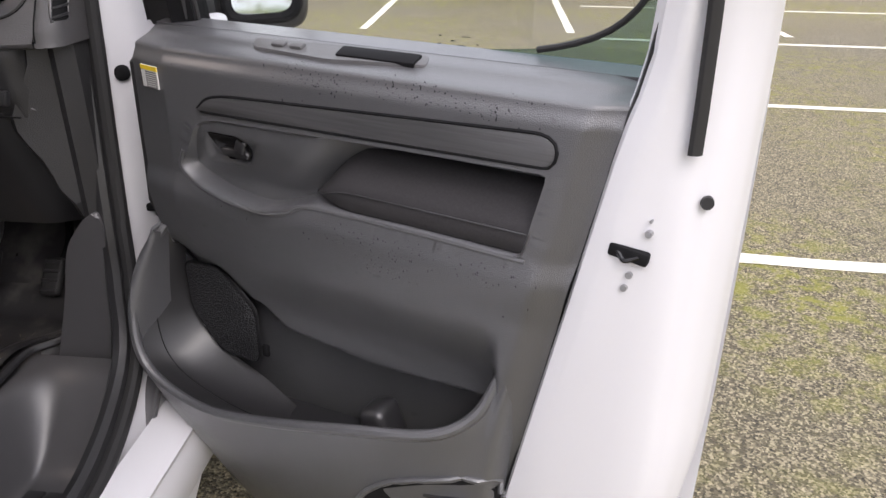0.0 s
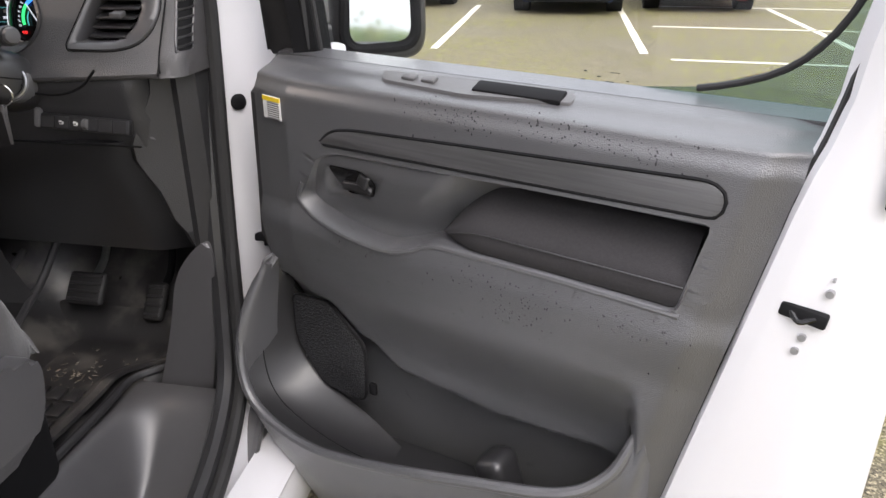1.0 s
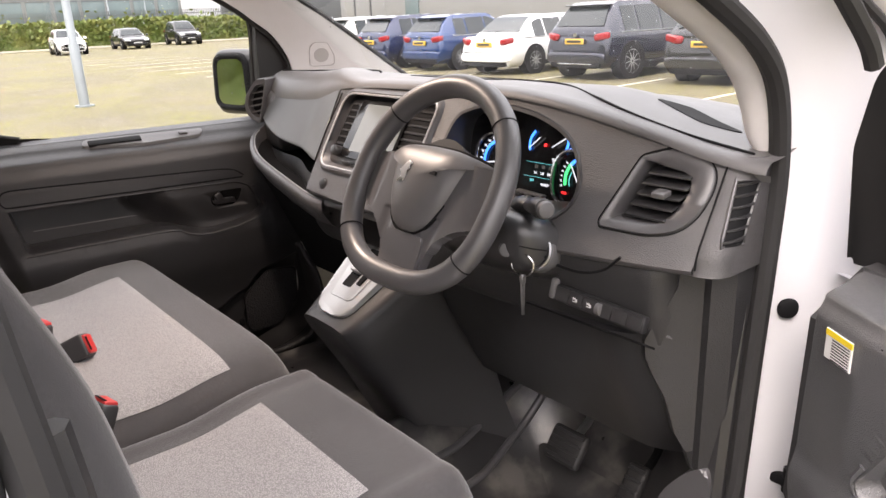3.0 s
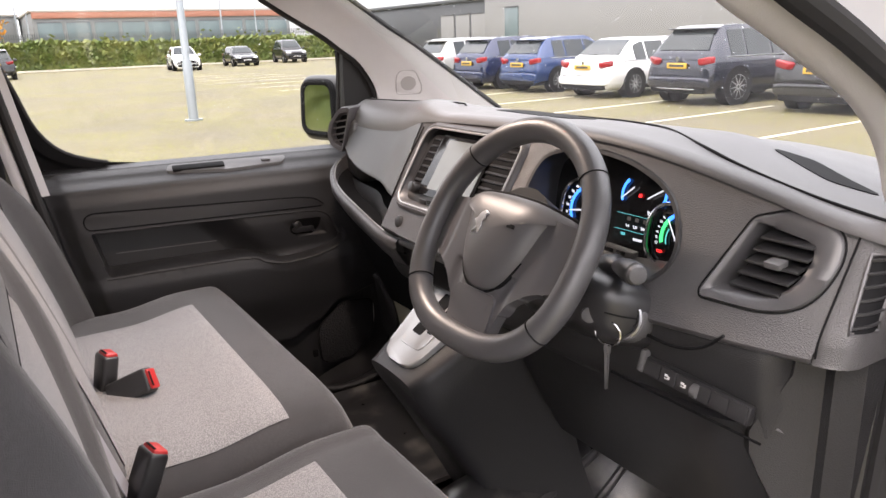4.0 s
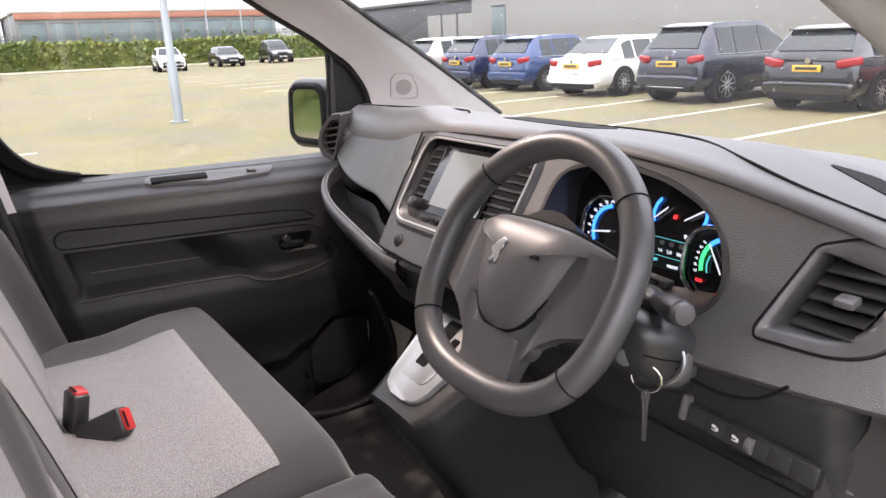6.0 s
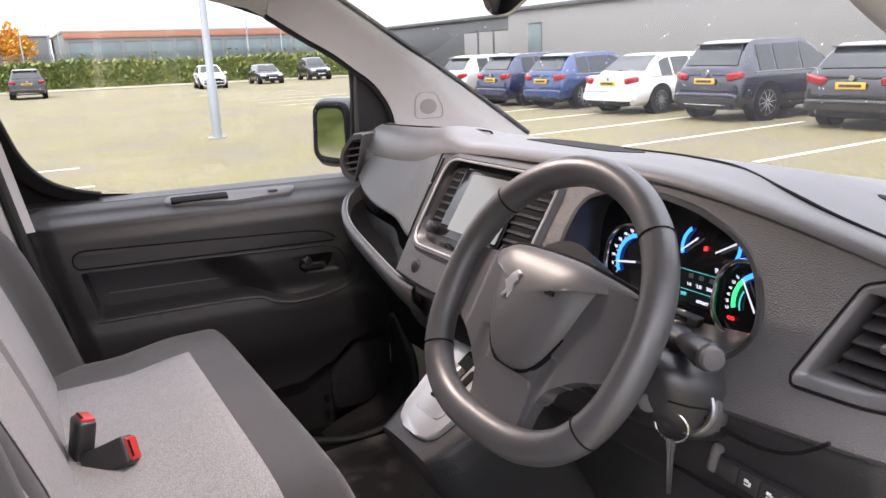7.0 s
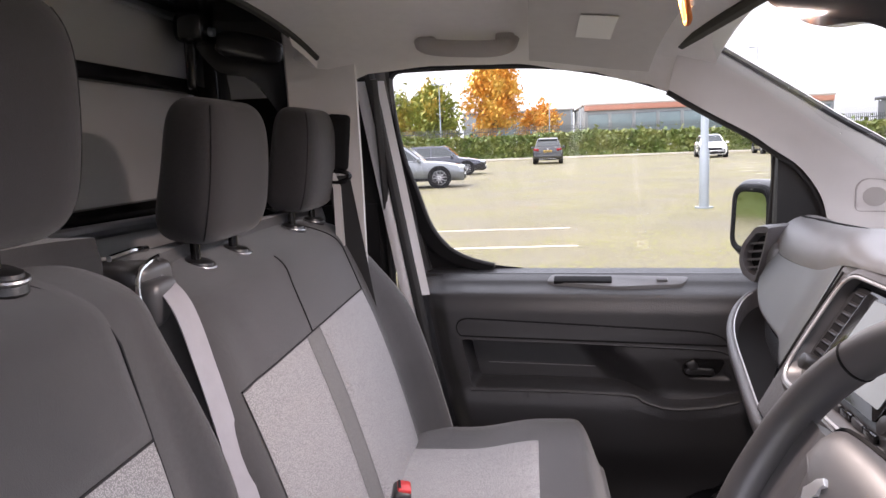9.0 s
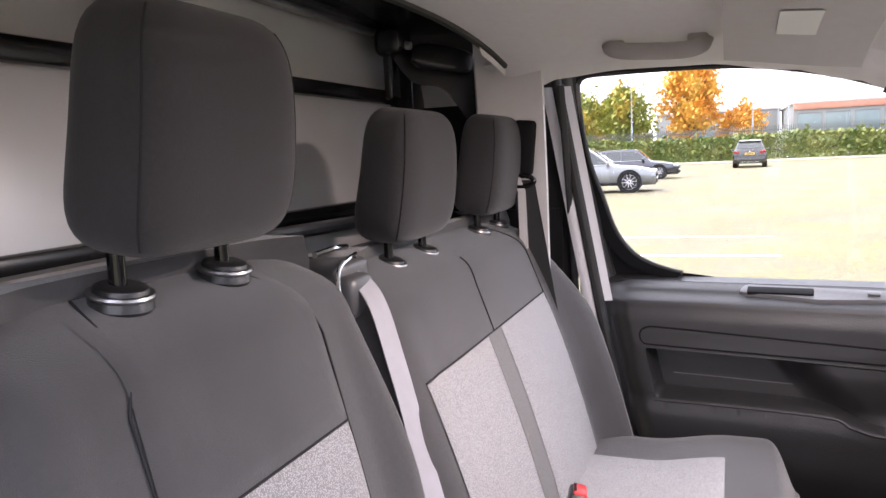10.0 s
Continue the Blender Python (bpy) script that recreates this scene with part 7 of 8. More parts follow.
# ---- car park ----
def asphalt():
    m = bpy.data.materials.new("wet_asphalt")
    m.use_nodes = True
    n, l = m.node_tree.nodes, m.node_tree.links
    b = n["Principled BSDF"]
    co = n.new("ShaderNodeTexCoord")
    chips, moss, patch, wet = n.new("ShaderNodeTexVoronoi"), n.new("ShaderNodeTexNoise"), n.new("ShaderNodeTexNoise"), n.new("ShaderNodeTexNoise")
    chips.inputs["Scale"].default_value = 140.0
    moss.inputs["Scale"].default_value, moss.inputs["Detail"].default_value = 9.0, 8.0
    moss.inputs["Roughness"].default_value = 0.72
    patch.inputs["Scale"].default_value, patch.inputs["Detail"].default_value = 0.22, 4.0
    wet.inputs["Scale"].default_value, wet.inputs["Detail"].default_value = 0.9, 5.0
    for t in (chips, moss, patch, wet):
        l.new(co.outputs["Object"], t.inputs["Vector"])
    r_chip, r_moss, r_patch = n.new("ShaderNodeValToRGB"), n.new("ShaderNodeValToRGB"), n.new("ShaderNodeValToRGB")
    e = r_chip.color_ramp.elements
    e[0].position, e[0].color = 0.0, (0.022, 0.020, 0.016, 1)
    e[1].position, e[1].color = 1.0, (0.42, 0.375, 0.27, 1)
    e.new(0.5).color = (0.115, 0.102, 0.072, 1)
    l.new(chips.outputs["Color"], r_chip.inputs["Fac"])
    r_moss.color_ramp.elements[0].position, r_moss.color_ramp.elements[1].position = 0.47, 0.60
    l.new(moss.outputs["Fac"], r_moss.inputs["Fac"])
    r_patch.color_ramp.elements[0].position, r_patch.color_ramp.elements[0].color = 0.30, (0.95, 0.93, 0.86, 1)
    r_patch.color_ramp.elements[1].position, r_patch.color_ramp.elements[1].color = 0.75, (1.18, 1.12, 0.92, 1)
    l.new(patch.outputs["Fac"], r_patch.inputs["Fac"])
    tone, green, amt = n.new("ShaderNodeMix"), n.new("ShaderNodeMix"), n.new("ShaderNodeMath")
    tone.data_type = green.data_type = "RGBA"
    tone.blend_type = "MULTIPLY"
    tone.inputs["Factor"].default_value = 1.0
    l.new(r_chip.outputs["Color"], tone.inputs["A"])
    l.new(r_patch.outputs["Color"], tone.inputs["B"])
    amt.operation = "MULTIPLY"
    l.new(r_moss.outputs["Color"], amt.inputs[0])
    area, r_area = n.new("ShaderNodeTexNoise"), n.new("ShaderNodeMapRange")
    area.inputs["Scale"].default_value, area.inputs["Detail"].default_value = 0.45, 5.0
    l.new(co.outputs["Object"], area.inputs["Vector"])
    r_area.inputs["From Min"].default_value, r_area.inputs["From Max"].default_value = 0.40, 0.62
    r_area.inputs["To Min"].default_value, r_area.inputs["To Max"].default_value = 0.04, 0.85
    l.new(area.outputs["Fac"], r_area.inputs["Value"])
    l.new(r_area.outputs["Result"], amt.inputs[1])
    l.new(amt.outputs[0], green.inputs["Factor"])
    l.new(tone.outputs["Result"], green.inputs["A"])
    green.inputs["B"].default_value = (0.20, 0.20, 0.030, 1)
    l.new(green.outputs["Result"], b.inputs["Base Color"])
    rr = n.new("ShaderNodeMapRange")
    rr.inputs["From Min"].default_value, rr.inputs["From Max"].default_value = 0.35, 0.65
    rr.inputs["To Min"].default_value, rr.inputs["To Max"].default_value = 0.62, 0.74
    b.inputs["Specular IOR Level"].default_value = 0.25
    l.new(wet.outputs["Fac"], rr.inputs["Value"])
    l.new(rr.outputs["Result"], b.inputs["Roughness"])
    bp = n.new("ShaderNodeBump")
    bp.inputs["Strength"].default_value, bp.inputs["Distance"].default_value = 0.8, 0.006
    l.new(chips.outputs["Distance"], bp.inputs["Height"])
    l.new(bp.outputs["Normal"], b.inputs["Normal"])
    return m


ASPHALT = asphalt()
LINE = material("line_paint", (0.70, 0.66, 0.52), 0.6, vary=0.10, scale=40, second=(0.28, 0.26, 0.20), mix_scale=9, mix_at=(0.55, 0.75), bump=0.5, bump_scale=95, bump_dist=0.004)
ground = solo("ground", field(span(-900, 900, 31), span(-900, 900, 31), lambda x, y: Vector((x, y, 0))), ASPHALT, "wet mossy asphalt car park", "ground", kind="structure")
bay = random.Random(4)


def bay_line(x0, y0, x1, y1, w=0.10):
    d = Vector((x1 - x0, y1 - y0, 0))
    k = max(2, int(d.length / 0.25))
    q = Vector((-d.y, d.x, 0)).normalized() * w / 2
    a = Vector((x0, y0, 0.004))
    rows = []
    for i in range(k + 1):
        p = a + d * i / k
        j = bay.uniform(-0.006, 0.006)
        rows.append([p + q + q.normalized() * j, p - q + q.normalized() * bay.uniform(-0.006, 0.006)])
    return solo("bay_line", loft(rows, False, False), LINE, "worn white parking bay line on asphalt", "road marking", "bay lines")


for k in range(-2, 16):
    bay_line(-0.55 - 2.48 * k, 7.9, -0.70 - 2.50 * k, 12.9)
for k in range(8):
    bay_line(2.2, 1.90 + 2.82 * k, 7.2, 1.55 + 2.82 * k)
bay_line(2.2, -0.95, 7.2, -1.25)
for x in (-12.35, -10.12):
    bay_line(x, 0.25, x + 0.15, -5.0)


# ---- parked cars ----
TYRE = RUBBER
RIMS = material("alloy", (0.55, 0.55, 0.56), 0.3, 0.9, vary=0.06)
CARGLASS = material("car_glass", (0.030, 0.036, 0.038), 0.06, vary=0.2, scale=2)
TAIL = material("tail_lamp", (0.26, 0.010, 0.014), 0.12, vary=0.1, scale=9)
HEAD = material("head_lamp", (0.60, 0.62, 0.64), 0.12, 0.3, vary=0.1, scale=9)
PLATE_Y = material("plate_yellow", (0.60, 0.37, 0.045), 0.4, vary=0.03)
PLATE_W = material("plate_white", (0.75, 0.75, 0.74), 0.4, vary=0.03)


def paint(name, c, metal=0.2):
    return material(name, c, 0.25, metal, vary=0.05, scale=3, coat=1.0)


def wheel_parts(car, x, y, r, w, sg):
    c = Vector((x, y, r))
    ty = part("wheel", tube([c + Vector((0, (r - w * 0.30) * math.cos(a), (r - w * 0.30) * math.sin(a))) for a in span(0, 2 * math.pi, 29)[:-1]], w * 0.30, 10, True, 1.5), TYRE, car, "black tyre")
    rr = r - w * 0.55
    spokes = [cyl(c + Vector((sg * 0.03, 0, 0)), c + Vector((sg * w * 0.42, 0, 0)), 0.05, 0.04, 12)]
    for k in range(10):
        a = 2 * math.pi * k / 10
        spokes.append(tube([c + Vector((sg * w * 0.40, 0.03 * math.cos(a), 0.03 * math.sin(a))), c + Vector((sg * w * 0.36, rr * math.cos(a + 0.12), rr * math.sin(a + 0.12)))], 0.016, 6))
    spokes.append(tube([c + Vector((sg * w * 0.36, rr * math.cos(a), rr * math.sin(a))) for a in span(0, 2 * math.pi, 25)[:-1]], 0.017, 6, True))
    part("rim", join(*spokes), RIMS, ty, "alloy rim")
    part("hub_back", cyl(c - Vector((sg * 0.02, 0, 0)), c + Vector((sg * w * 0.1, 0, 0)), rr, rr, 20), DARK, ty)


def parked_car(name, label, mat, x, y, yaw, L=4.3, Wd=1.80, H=1.48, style="hatch", plate=True, group="parked cars"):
    """A car: lofted body, glazed cabin, wheels, lamps, bumpers. Local y is forward."""
    car = tagged(new(name), label, "car", group)
    car.empty_display_size = 0.2
    hw, r = Wd / 2, 0.33 if H < 1.6 else 0.37
    clear = 0.20 if H < 1.6 else 0.25
    belt = H * 0.615 if H < 1.6 else H * 0.60
    # side profile of the lower body, back to front: (y, top of body, half width)
    rear = -L / 2
    if style == "saloon":
        prof = [(0, 0.55, 0.80), (0.03, belt - 0.10, 0.90), (0.10, belt + 0.04, 0.95), (0.45, belt + 0.06, 0.98), (0.95, belt + 0.02, 1), (L * 0.5, belt, 1), (L * 0.66, belt - 0.02, 1), (L * 0.84, belt - 0.10, 0.97), (L * 0.95, belt - 0.20, 0.90), (L * 0.99, belt - 0.33, 0.82), (L, 0.45, 0.74)]
        cabin = [(0.42, belt + 0.05), (1.05, H - 0.06), (1.75, H), (L * 0.54, H - 0.01), (L * 0.60, H - 0.06), (L * 0.73, belt - 0.02)]
    else:
        prof = [(0, 0.55, 0.84), (0.03, belt - 0.15, 0.94), (0.10, belt + 0.02, 0.97), (0.5, belt + 0.04, 0.99), (L * 0.35, belt + 0.02, 1), (L * 0.5, belt, 1), (L * 0.68, belt - 0.02, 1), (L * 0.86, belt - 0.10, 0.97), (L * 0.96, belt - 0.20, 0.90), (L * 0.995, belt - 0.34, 0.82), (L, 0.45, 0.74)]
        cabin = [(0.06, belt + 0.03), (0.50, H - 0.075), (0.95, H - 0.01), (L * 0.38, H), (L * 0.52, H - 0.05), (L * 0.70, belt - 0.02)]
    rings = []
    for dy, top, k in prof:
        w = hw * k
        yy = rear + dy
        lift = 0.10 if dy in (0, L) else 0.0
        rings.append([Vector((s * a * w, yy, z)) for s, a, z in ((-1, 0.82, clear + lift), (-1, 0.97, clear + 0.14 + lift), (-1, 1.0, 0.55), (-1, 0.985, top - 0.16), (-1, 0.93, top - 0.02), (-1, 0.80, top + 0.01), (0, 0, top + 0.025), (1, 0.80, top + 0.01), (1, 0.93, top - 0.02), (1, 0.985, top - 0.16), (1, 1.0, 0.55), (1, 0.97, clear + 0.14 + lift), (1, 0.82, clear + lift))])
    dense = []
    for a, b in zip(rings, rings[1:]):
        for t in (0, 0.25, 0.5, 0.75):
            dense.append([p + (q - p) * t for p, q in zip(a, b)])
    dense.append(rings[-1])
    body = part("body", loft(dense), mat, car, "", 50)
    # cabin
    def cab(dy, z, k):
        f = (z - belt) / (H - belt)
        return hw * (0.93 - 0.26 * max(0, f)) * k
    crings = []
    path = smooth_path([Vector((0, rear + a, b)) for a, b in cabin], 5)
    for p in path:
        w = cab(0, p.z, 1)
        wb = hw * 0.93
        crings.append([Vector((-wb, p.y, belt - 0.06)), Vector((-w, p.y, p.z - 0.05)), Vector((-w * 0.93, p.y, p.z - 0.012)), Vector((-w * 0.5, p.y, p.z)), Vector((w * 0.5, p.y, p.z)), Vector((w * 0.93, p.y, p.z - 0.012)), Vector((w, p.y, p.z - 0.05)), Vector((wb, p.y, belt - 0.06))])
    part("cabin", loft(crings), mat, car, "", 50)

    def roof_at(yy):
        for p, q in zip(path, path[1:]):
            if p.y <= yy <= q.y:
                return p.z + (q.z - p.z) * (yy - p.y) / max(1e-6, q.y - p.y)
        return belt

    def pane(name, y0, y1, sg):
        rows = []
        for yy in span(y0, y1, 9):
            top = roof_at(yy)
            hi = max(belt + 0.03, top - 0.10)
            w, wb = cab(0, top, 1), hw * 0.93
            row = []
            for z in (belt + 0.012, (belt + hi) / 2, hi):
                f = (z - belt + 0.06) / max(0.02, top - 0.05 - belt + 0.06)
                row.append(Vector((sg * (wb + (w - wb) * min(1, f) + 0.006), yy, z)))
            rows.append(row)
        part(name, thick(loft(rows, False, False), 0.004, (sg, 0, 0)), CARGLASS, car, "dark side window", 50)
    rise = [p for p in path if p.y < rear + L * 0.36 and belt + 0.07 < p.z < H - 0.05]
    fall = [p for p in path if p.y > rear + L * 0.50 and belt + 0.02 < p.z < H - 0.045]
    for nm, line, back in (("rear_window", rise, -1), ("front_window", fall, 1)):
        if len(line) > 1:
            part(nm, thick(loft([[Vector((a * cab(0, p.z, 1) * 0.86, p.y + back * 0.010, p.z + 0.010)) for a in (-1, -0.6, 0, 0.6, 1)] for p in line], False, False), 0.004, (0, back, 0.4)), CARGLASS, car, "dark glass", 50)
    roof = [q for q in path if q.z > H - 0.085]
    part("roof", thick(loft([[Vector((s * cab(0, p.z, 1) * a, p.y, p.z - dz)) for s, a, dz in ((-1, 1.01, 0.06), (-1, 0.95, 0.006), (-1, 0.5, -0.008), (1, 0.5, -0.008), (1, 0.95, 0.006), (1, 1.01, 0.06))] for p in roof], False, False), 0.012, (0, 0, -1)), mat, car, "", 50)
    tail, mid, nose = rear + cabin[1][0] + (0.16 if style != "saloon" else -0.10), rear + L * 0.44, rear + cabin[-1][0] - 0.22
    for sg in (-1, 1):
        pane("side_window", tail, tail + (mid - tail) * 0.38 - 0.04, sg)
        pane("side_window", tail + (mid - tail) * 0.38 + 0.02, mid - 0.03, sg)
        pane("side_window", mid + 0.03, nose, sg)
        part("door_mirror", cushion((sg * (hw + 0.07), rear + L * 0.66, belt + 0.05), (0.20, 0.12, 0.14), 0.6), mat, car)
        part("window_line", tube([Vector((sg * hw * 0.94, rear + a, belt + 0.012)) for a in span(0.5, L * 0.68, 8)], 0.010, 6), STEEL, car)
        part("sill_strip", rbox((sg * hw * 0.97, rear + L * 0.5, clear + 0.06), (0.05, L * 0.52, 0.10), 0.02), DARK, car)
        for yy in (rear + L * 0.185, rear + L * 0.81):
            part("wheel_arch", cyl((sg * hw * 0.72, yy, r + 0.01), (sg * (hw + 0.004), yy, r + 0.01), r * 1.13, r * 1.13, 28), DARK, car)
            wheel_parts(car, sg * (hw - 0.09), yy, r, 0.22, sg)
        part("tail_lamp", moved(cushion((0, 0, 0), (0.34 if style != "estate" else 0.42, 0.26, 0.15), 0.42), pose(sg * hw * 0.74, rear + 0.115, belt - 0.06, 0, sg * -9, sg * 24)), TAIL, car, "red tail lamp")
        part("head_lamp", moved(cushion((0, 0, 0), (0.38, 0.22, 0.13), 0.6), pose(sg * hw * 0.66, -rear - 0.14, belt - 0.27, 0, sg * -6, sg * -24)), HEAD, car, "clear head lamp")
        part("reflector", rbox((sg * hw * 0.68, rear - 0.004, clear + 0.20), (0.16, 0.02, 0.03), 0.008), TAIL, car)
    part("rear_bumper", cushion((0, rear + 0.05, clear + 0.22), (Wd * 0.92, 0.22, 0.22), 0.35), mat, car)
    part("rear_valance", cushion((0, rear + 0.06, clear + 0.08), (Wd * 0.80, 0.20, 0.16), 0.35), DARK, car)
    part("grille", cushion((0, -rear - 0.015, belt - 0.33), (Wd * 0.50, 0.08, 0.14), 0.4), DARK, car)
    part("lower_grille", cushion((0, -rear - 0.01, clear + 0.12), (Wd * 0.70, 0.10, 0.14), 0.4), DARK, car)
    part("exhaust_trim", rbox((0, rear - 0.035, clear + 0.09), (Wd * 0.55, 0.02, 0.02), 0.006), CHROME if H > 1.6 else DARK, car)
    part("wiper", tube([Vector((0, rear + 0.16, belt + 0.10)), Vector((0.28, rear + 0.20, belt + 0.16))], 0.010, 6), DARK, car)
    part("spoiler", rbox((0, rear + cabin[1][0] - 0.06, H - 0.075), (Wd * 0.66, 0.22, 0.03), 0.012), mat, car) if style != "saloon" else None
    for end, m2 in ((-1, PLATE_Y), (1, PLATE_W)):
        zz = (belt - 0.16 if style != "saloon" else belt - 0.13) if end < 0 else clear + 0.20
        p = part("number_plate", rbox((0, end * (L / 2 + 0.012 - (0.0 if end > 0 else -0.008)), zz), (0.52, 0.035, 0.115), 0.006), m2, car)
        part("plate_bar", rbox((0, end * (L / 2 + 0.040), zz), (0.40, 0.004, 0.05), 0.002), INK, p)
    part("badge", cyl((0, rear - 0.01, belt - 0.03), (0, rear + 0.03, belt - 0.03), 0.05, 0.05, 16), CHROME, car)
    car.matrix_basis = pose(x, y, 0, 0, 0, yaw)
    return car


C_BLACK, C_NAVY, C_BLUE, C_ROYAL = paint("paint_black", (0.012, 0.012, 0.014)), paint("paint_navy", (0.012, 0.014, 0.028)), paint("paint_blue", (0.006, 0.032, 0.125)), paint("paint_royal", (0.007, 0.015, 0.060))
C_WHITE, C_SILVER, C_RED, C_GREY = paint("paint_white", (0.78, 0.78, 0.78), 0.0), paint("paint_silver", (0.42, 0.42, 0.41)), paint("paint_red", (0.42, 0.008, 0.010)), paint("paint_grey", (0.16, 0.17, 0.18))
bayx = [-0.63 - 2.49 * (k + 0.5) for k in range(-2, 14)]
parked_car("estate_car", "black estate car parked nose-in, rear with yellow plate", C_BLACK, bayx[4], 12.0 + 2.3, 2, 4.6, 1.83, 1.50, "estate")
parked_car("crossover_car", "navy crossover car parked nose-in beside white coupe", C_NAVY, bayx[5] - 0.4, 11.9 + 2.2, -2, 4.4, 1.82, 1.62, "hatch")
parked_car("coupe_car", "white coupe parked nose-in with yellow plate", C_WHITE, bayx[6] - 0.95, 11.9 + 2.35, 2, 4.7, 1.80, 1.40, "saloon")
parked_car("hatchback_car", "bright blue hatchback parked nose-in", C_BLUE, bayx[7] - 1.25, 12.1 + 2.05, 1, 4.1, 1.76, 1.47)
parked_car("hatchback_car", "dark blue hatchback parked nose-in", C_ROYAL, bayx[8] - 1.0, 12.0 + 2.15, -1, 4.3, 1.80, 1.50)
parked_car("hatchback_car", "silver hatchback parked nose-in at the row's end", C_SILVER, bayx[9] - 1.0, 12.1 + 2.05, 0, 4.2, 1.78, 1.50)
parked_car("suv_car", "red car parked nose-in seen past the door pillar", C_RED, bayx[3] + 0.1, 12.2 + 2.2, 1, 4.4, 1.82, 1.60, "hatch")
parked_car("hatchback_car", "black hatchback parked nose-in", C_BLACK, bayx[2] - 0.2, 12.4 + 2.1, 0, 4.2, 1.78, 1.48)
parked_car("hatchback_car", "blue hatchback parked nose-in", C_BLUE, bayx[1] + 0.30, 11.6 + 2.1, 0, 4.2, 1.80, 1.50)
parked_car("hatchback_car", "red hatchback parked nose-in beside the blue one", C_RED, bayx[0], 12.2 + 2.1, 0, 4.2, 1.78, 1.50)
parked_car("hatchback_car", "white hatchback facing the van before the hedge", C_WHITE, -49.6, 11.3, -96, 4.0, 1.74, 1.46)
parked_car("coupe_car", "dark coupe facing the van before the hedge", C_BLACK, -53.6, 16.3, -94, 4.2, 1.83, 1.36)
parked_car("off_road_car", "boxy black off-road car before the hedge", C_BLACK, -56.6, 21.2, -95, 4.3, 1.80, 1.70, "hatch")
parked_car("suv_car", "black sport utility car seen from behind", C_BLACK, -49.0, 0.75, 88, 4.4, 1.90, 1.64)
parked_car("suv_car", "grey sport utility car parked side-on", C_GREY, -26.0, -5.15, 4, 4.7, 1.90, 1.62)
parked_car("saloon_car", "blue saloon parked side-on behind the grey car", C_NAVY, -36.0, -5.0, 2, 4.7, 1.84, 1.45, "saloon")
parked_car("hatchback_car", "pale hatchback beyond the hedge", C_WHITE, -66, 17.5, -92, 4.0, 1.74, 1.50)

# ---- lamp posts ----
POLE = material("galvanised", (0.30, 0.33, 0.35), 0.45, 0.4, vary=0.12, scale=3)


def lamp_post(x, y, h, r=0.11):
    p = thing("lamp_post", "tall galvanised car park lamp post", "lamp post", (x, y, 0), "lamp posts")
    part("column", tube([(x, y, 0), (x, y, 1.2), (x, y, 1.25), (x, y, h)], [r, r, r * 0.8, r * 0.5], 14), POLE, p)
    part("base_plate", cyl((x, y, 0), (x, y, 0.03), r * 1.9, r * 1.9, 16), POLE, p)
    for s in (-1, 1):
        part("lantern", rbox((x, y + s * 0.45, h), (0.25, 0.6, 0.10), 0.03), POLE, p)


lamp_post(-15.3, 3.2, 9.0, 0.10)
for x, y, h in ((-75, -9.5, 7.5), (-92, 2, 11), (-98, 5, 11), (-104, 6.5, 10), (-90, 30, 10), (-80, 62, 10), (-60, 75, 10), (-70, 20, 9), (-30, 52, 11)):
    lamp_post(x, y, h, 0.09)

# ---- hedge, kerb, trees ----
LEAF = material("hedge_leaf", (0.105, 0.150, 0.030), 0.6, vary=0.45, scale=1.5, second=(0.20, 0.215, 0.055), mix_scale=0.8, mix_at=(0.4, 0.65))
LEAF_GOLD = material("autumn_leaf", (0.66, 0.30, 0.035), 0.65, vary=0.40, scale=0.8, second=(0.72, 0.46, 0.09), mix_scale=0.5, mix_at=(0.4, 0.6))
LEAF_GREEN = material("tree_leaf", (0.24, 0.27, 0.055), 0.65, vary=0.45, scale=0.8, second=(0.55, 0.36, 0.06), mix_scale=0.35, mix_at=(0.5, 0.7))
BARK = material("bark", (0.12, 0.10, 0.08), 0.9, vary=0.3, scale=5, bump=0.5, bump_scale=20)
KERB = material("kerb_stone", (0.50, 0.46, 0.38), 0.8, vary=0.15, scale=2)
gr = random.Random(11)


def leaf_cloud(spots, size, rnd):
    """Many small crossed leaf faces about the given spots (place, spread)."""
    vs, fs = [], []
    for c, spread, count in spots:
        for _ in range(count):
            p = Vector((rnd.gauss(0, spread[0]), rnd.gauss(0, spread[1]), rnd.gauss(0, spread[2]))) + c
            a = Vector((rnd.uniform(-1, 1), rnd.uniform(-1, 1), rnd.uniform(-1, 1))).normalized()
            b = a.orthogonal().normalized()
            s = size * rnd.uniform(0.6, 1.4)
            i = len(vs)
            vs += [p - a * s, p + b * s * 0.6, p + a * s, p - b * s * 0.6]
            fs.append((i, i + 1, i + 2, i + 3))
    me = bpy.data.meshes.new("leaves")
    me.from_pydata([tuple(v) for v in vs], [], fs)
    return me


def hedge_top(y):
    return 1.95 + 0.10 * math.sin(y * 0.37) + 0.05 * math.sin(y * 1.7)


hedge = thing("hedge", "long clipped green hedge with white flowers along the kerb", "hedge", (-62.3, 10, 0.1), kind="stuff")
part("hedge_core", thick(field(span(-40, 75, 60), span(0, 1, 7), lambda y, v: Vector((-61.7 - 1.0 * v + 0.2 * math.sin(y * 1.3), y, (hedge_top(y) - 0.12) * math.sin(v * math.pi) ** 0.4))), 0.05), LEAF, hedge)
spots = []
for k in range(1500):
    y = -40 + 115 * k / 1500
    spots.append((Vector((-61.5, y, hedge_top(y) * 0.5)), (0.12, 0.1, 0.55), 10))
    spots.append((Vector((-62.0, y, hedge_top(y) - 0.05)), (0.45, 0.1, 0.07), 7))
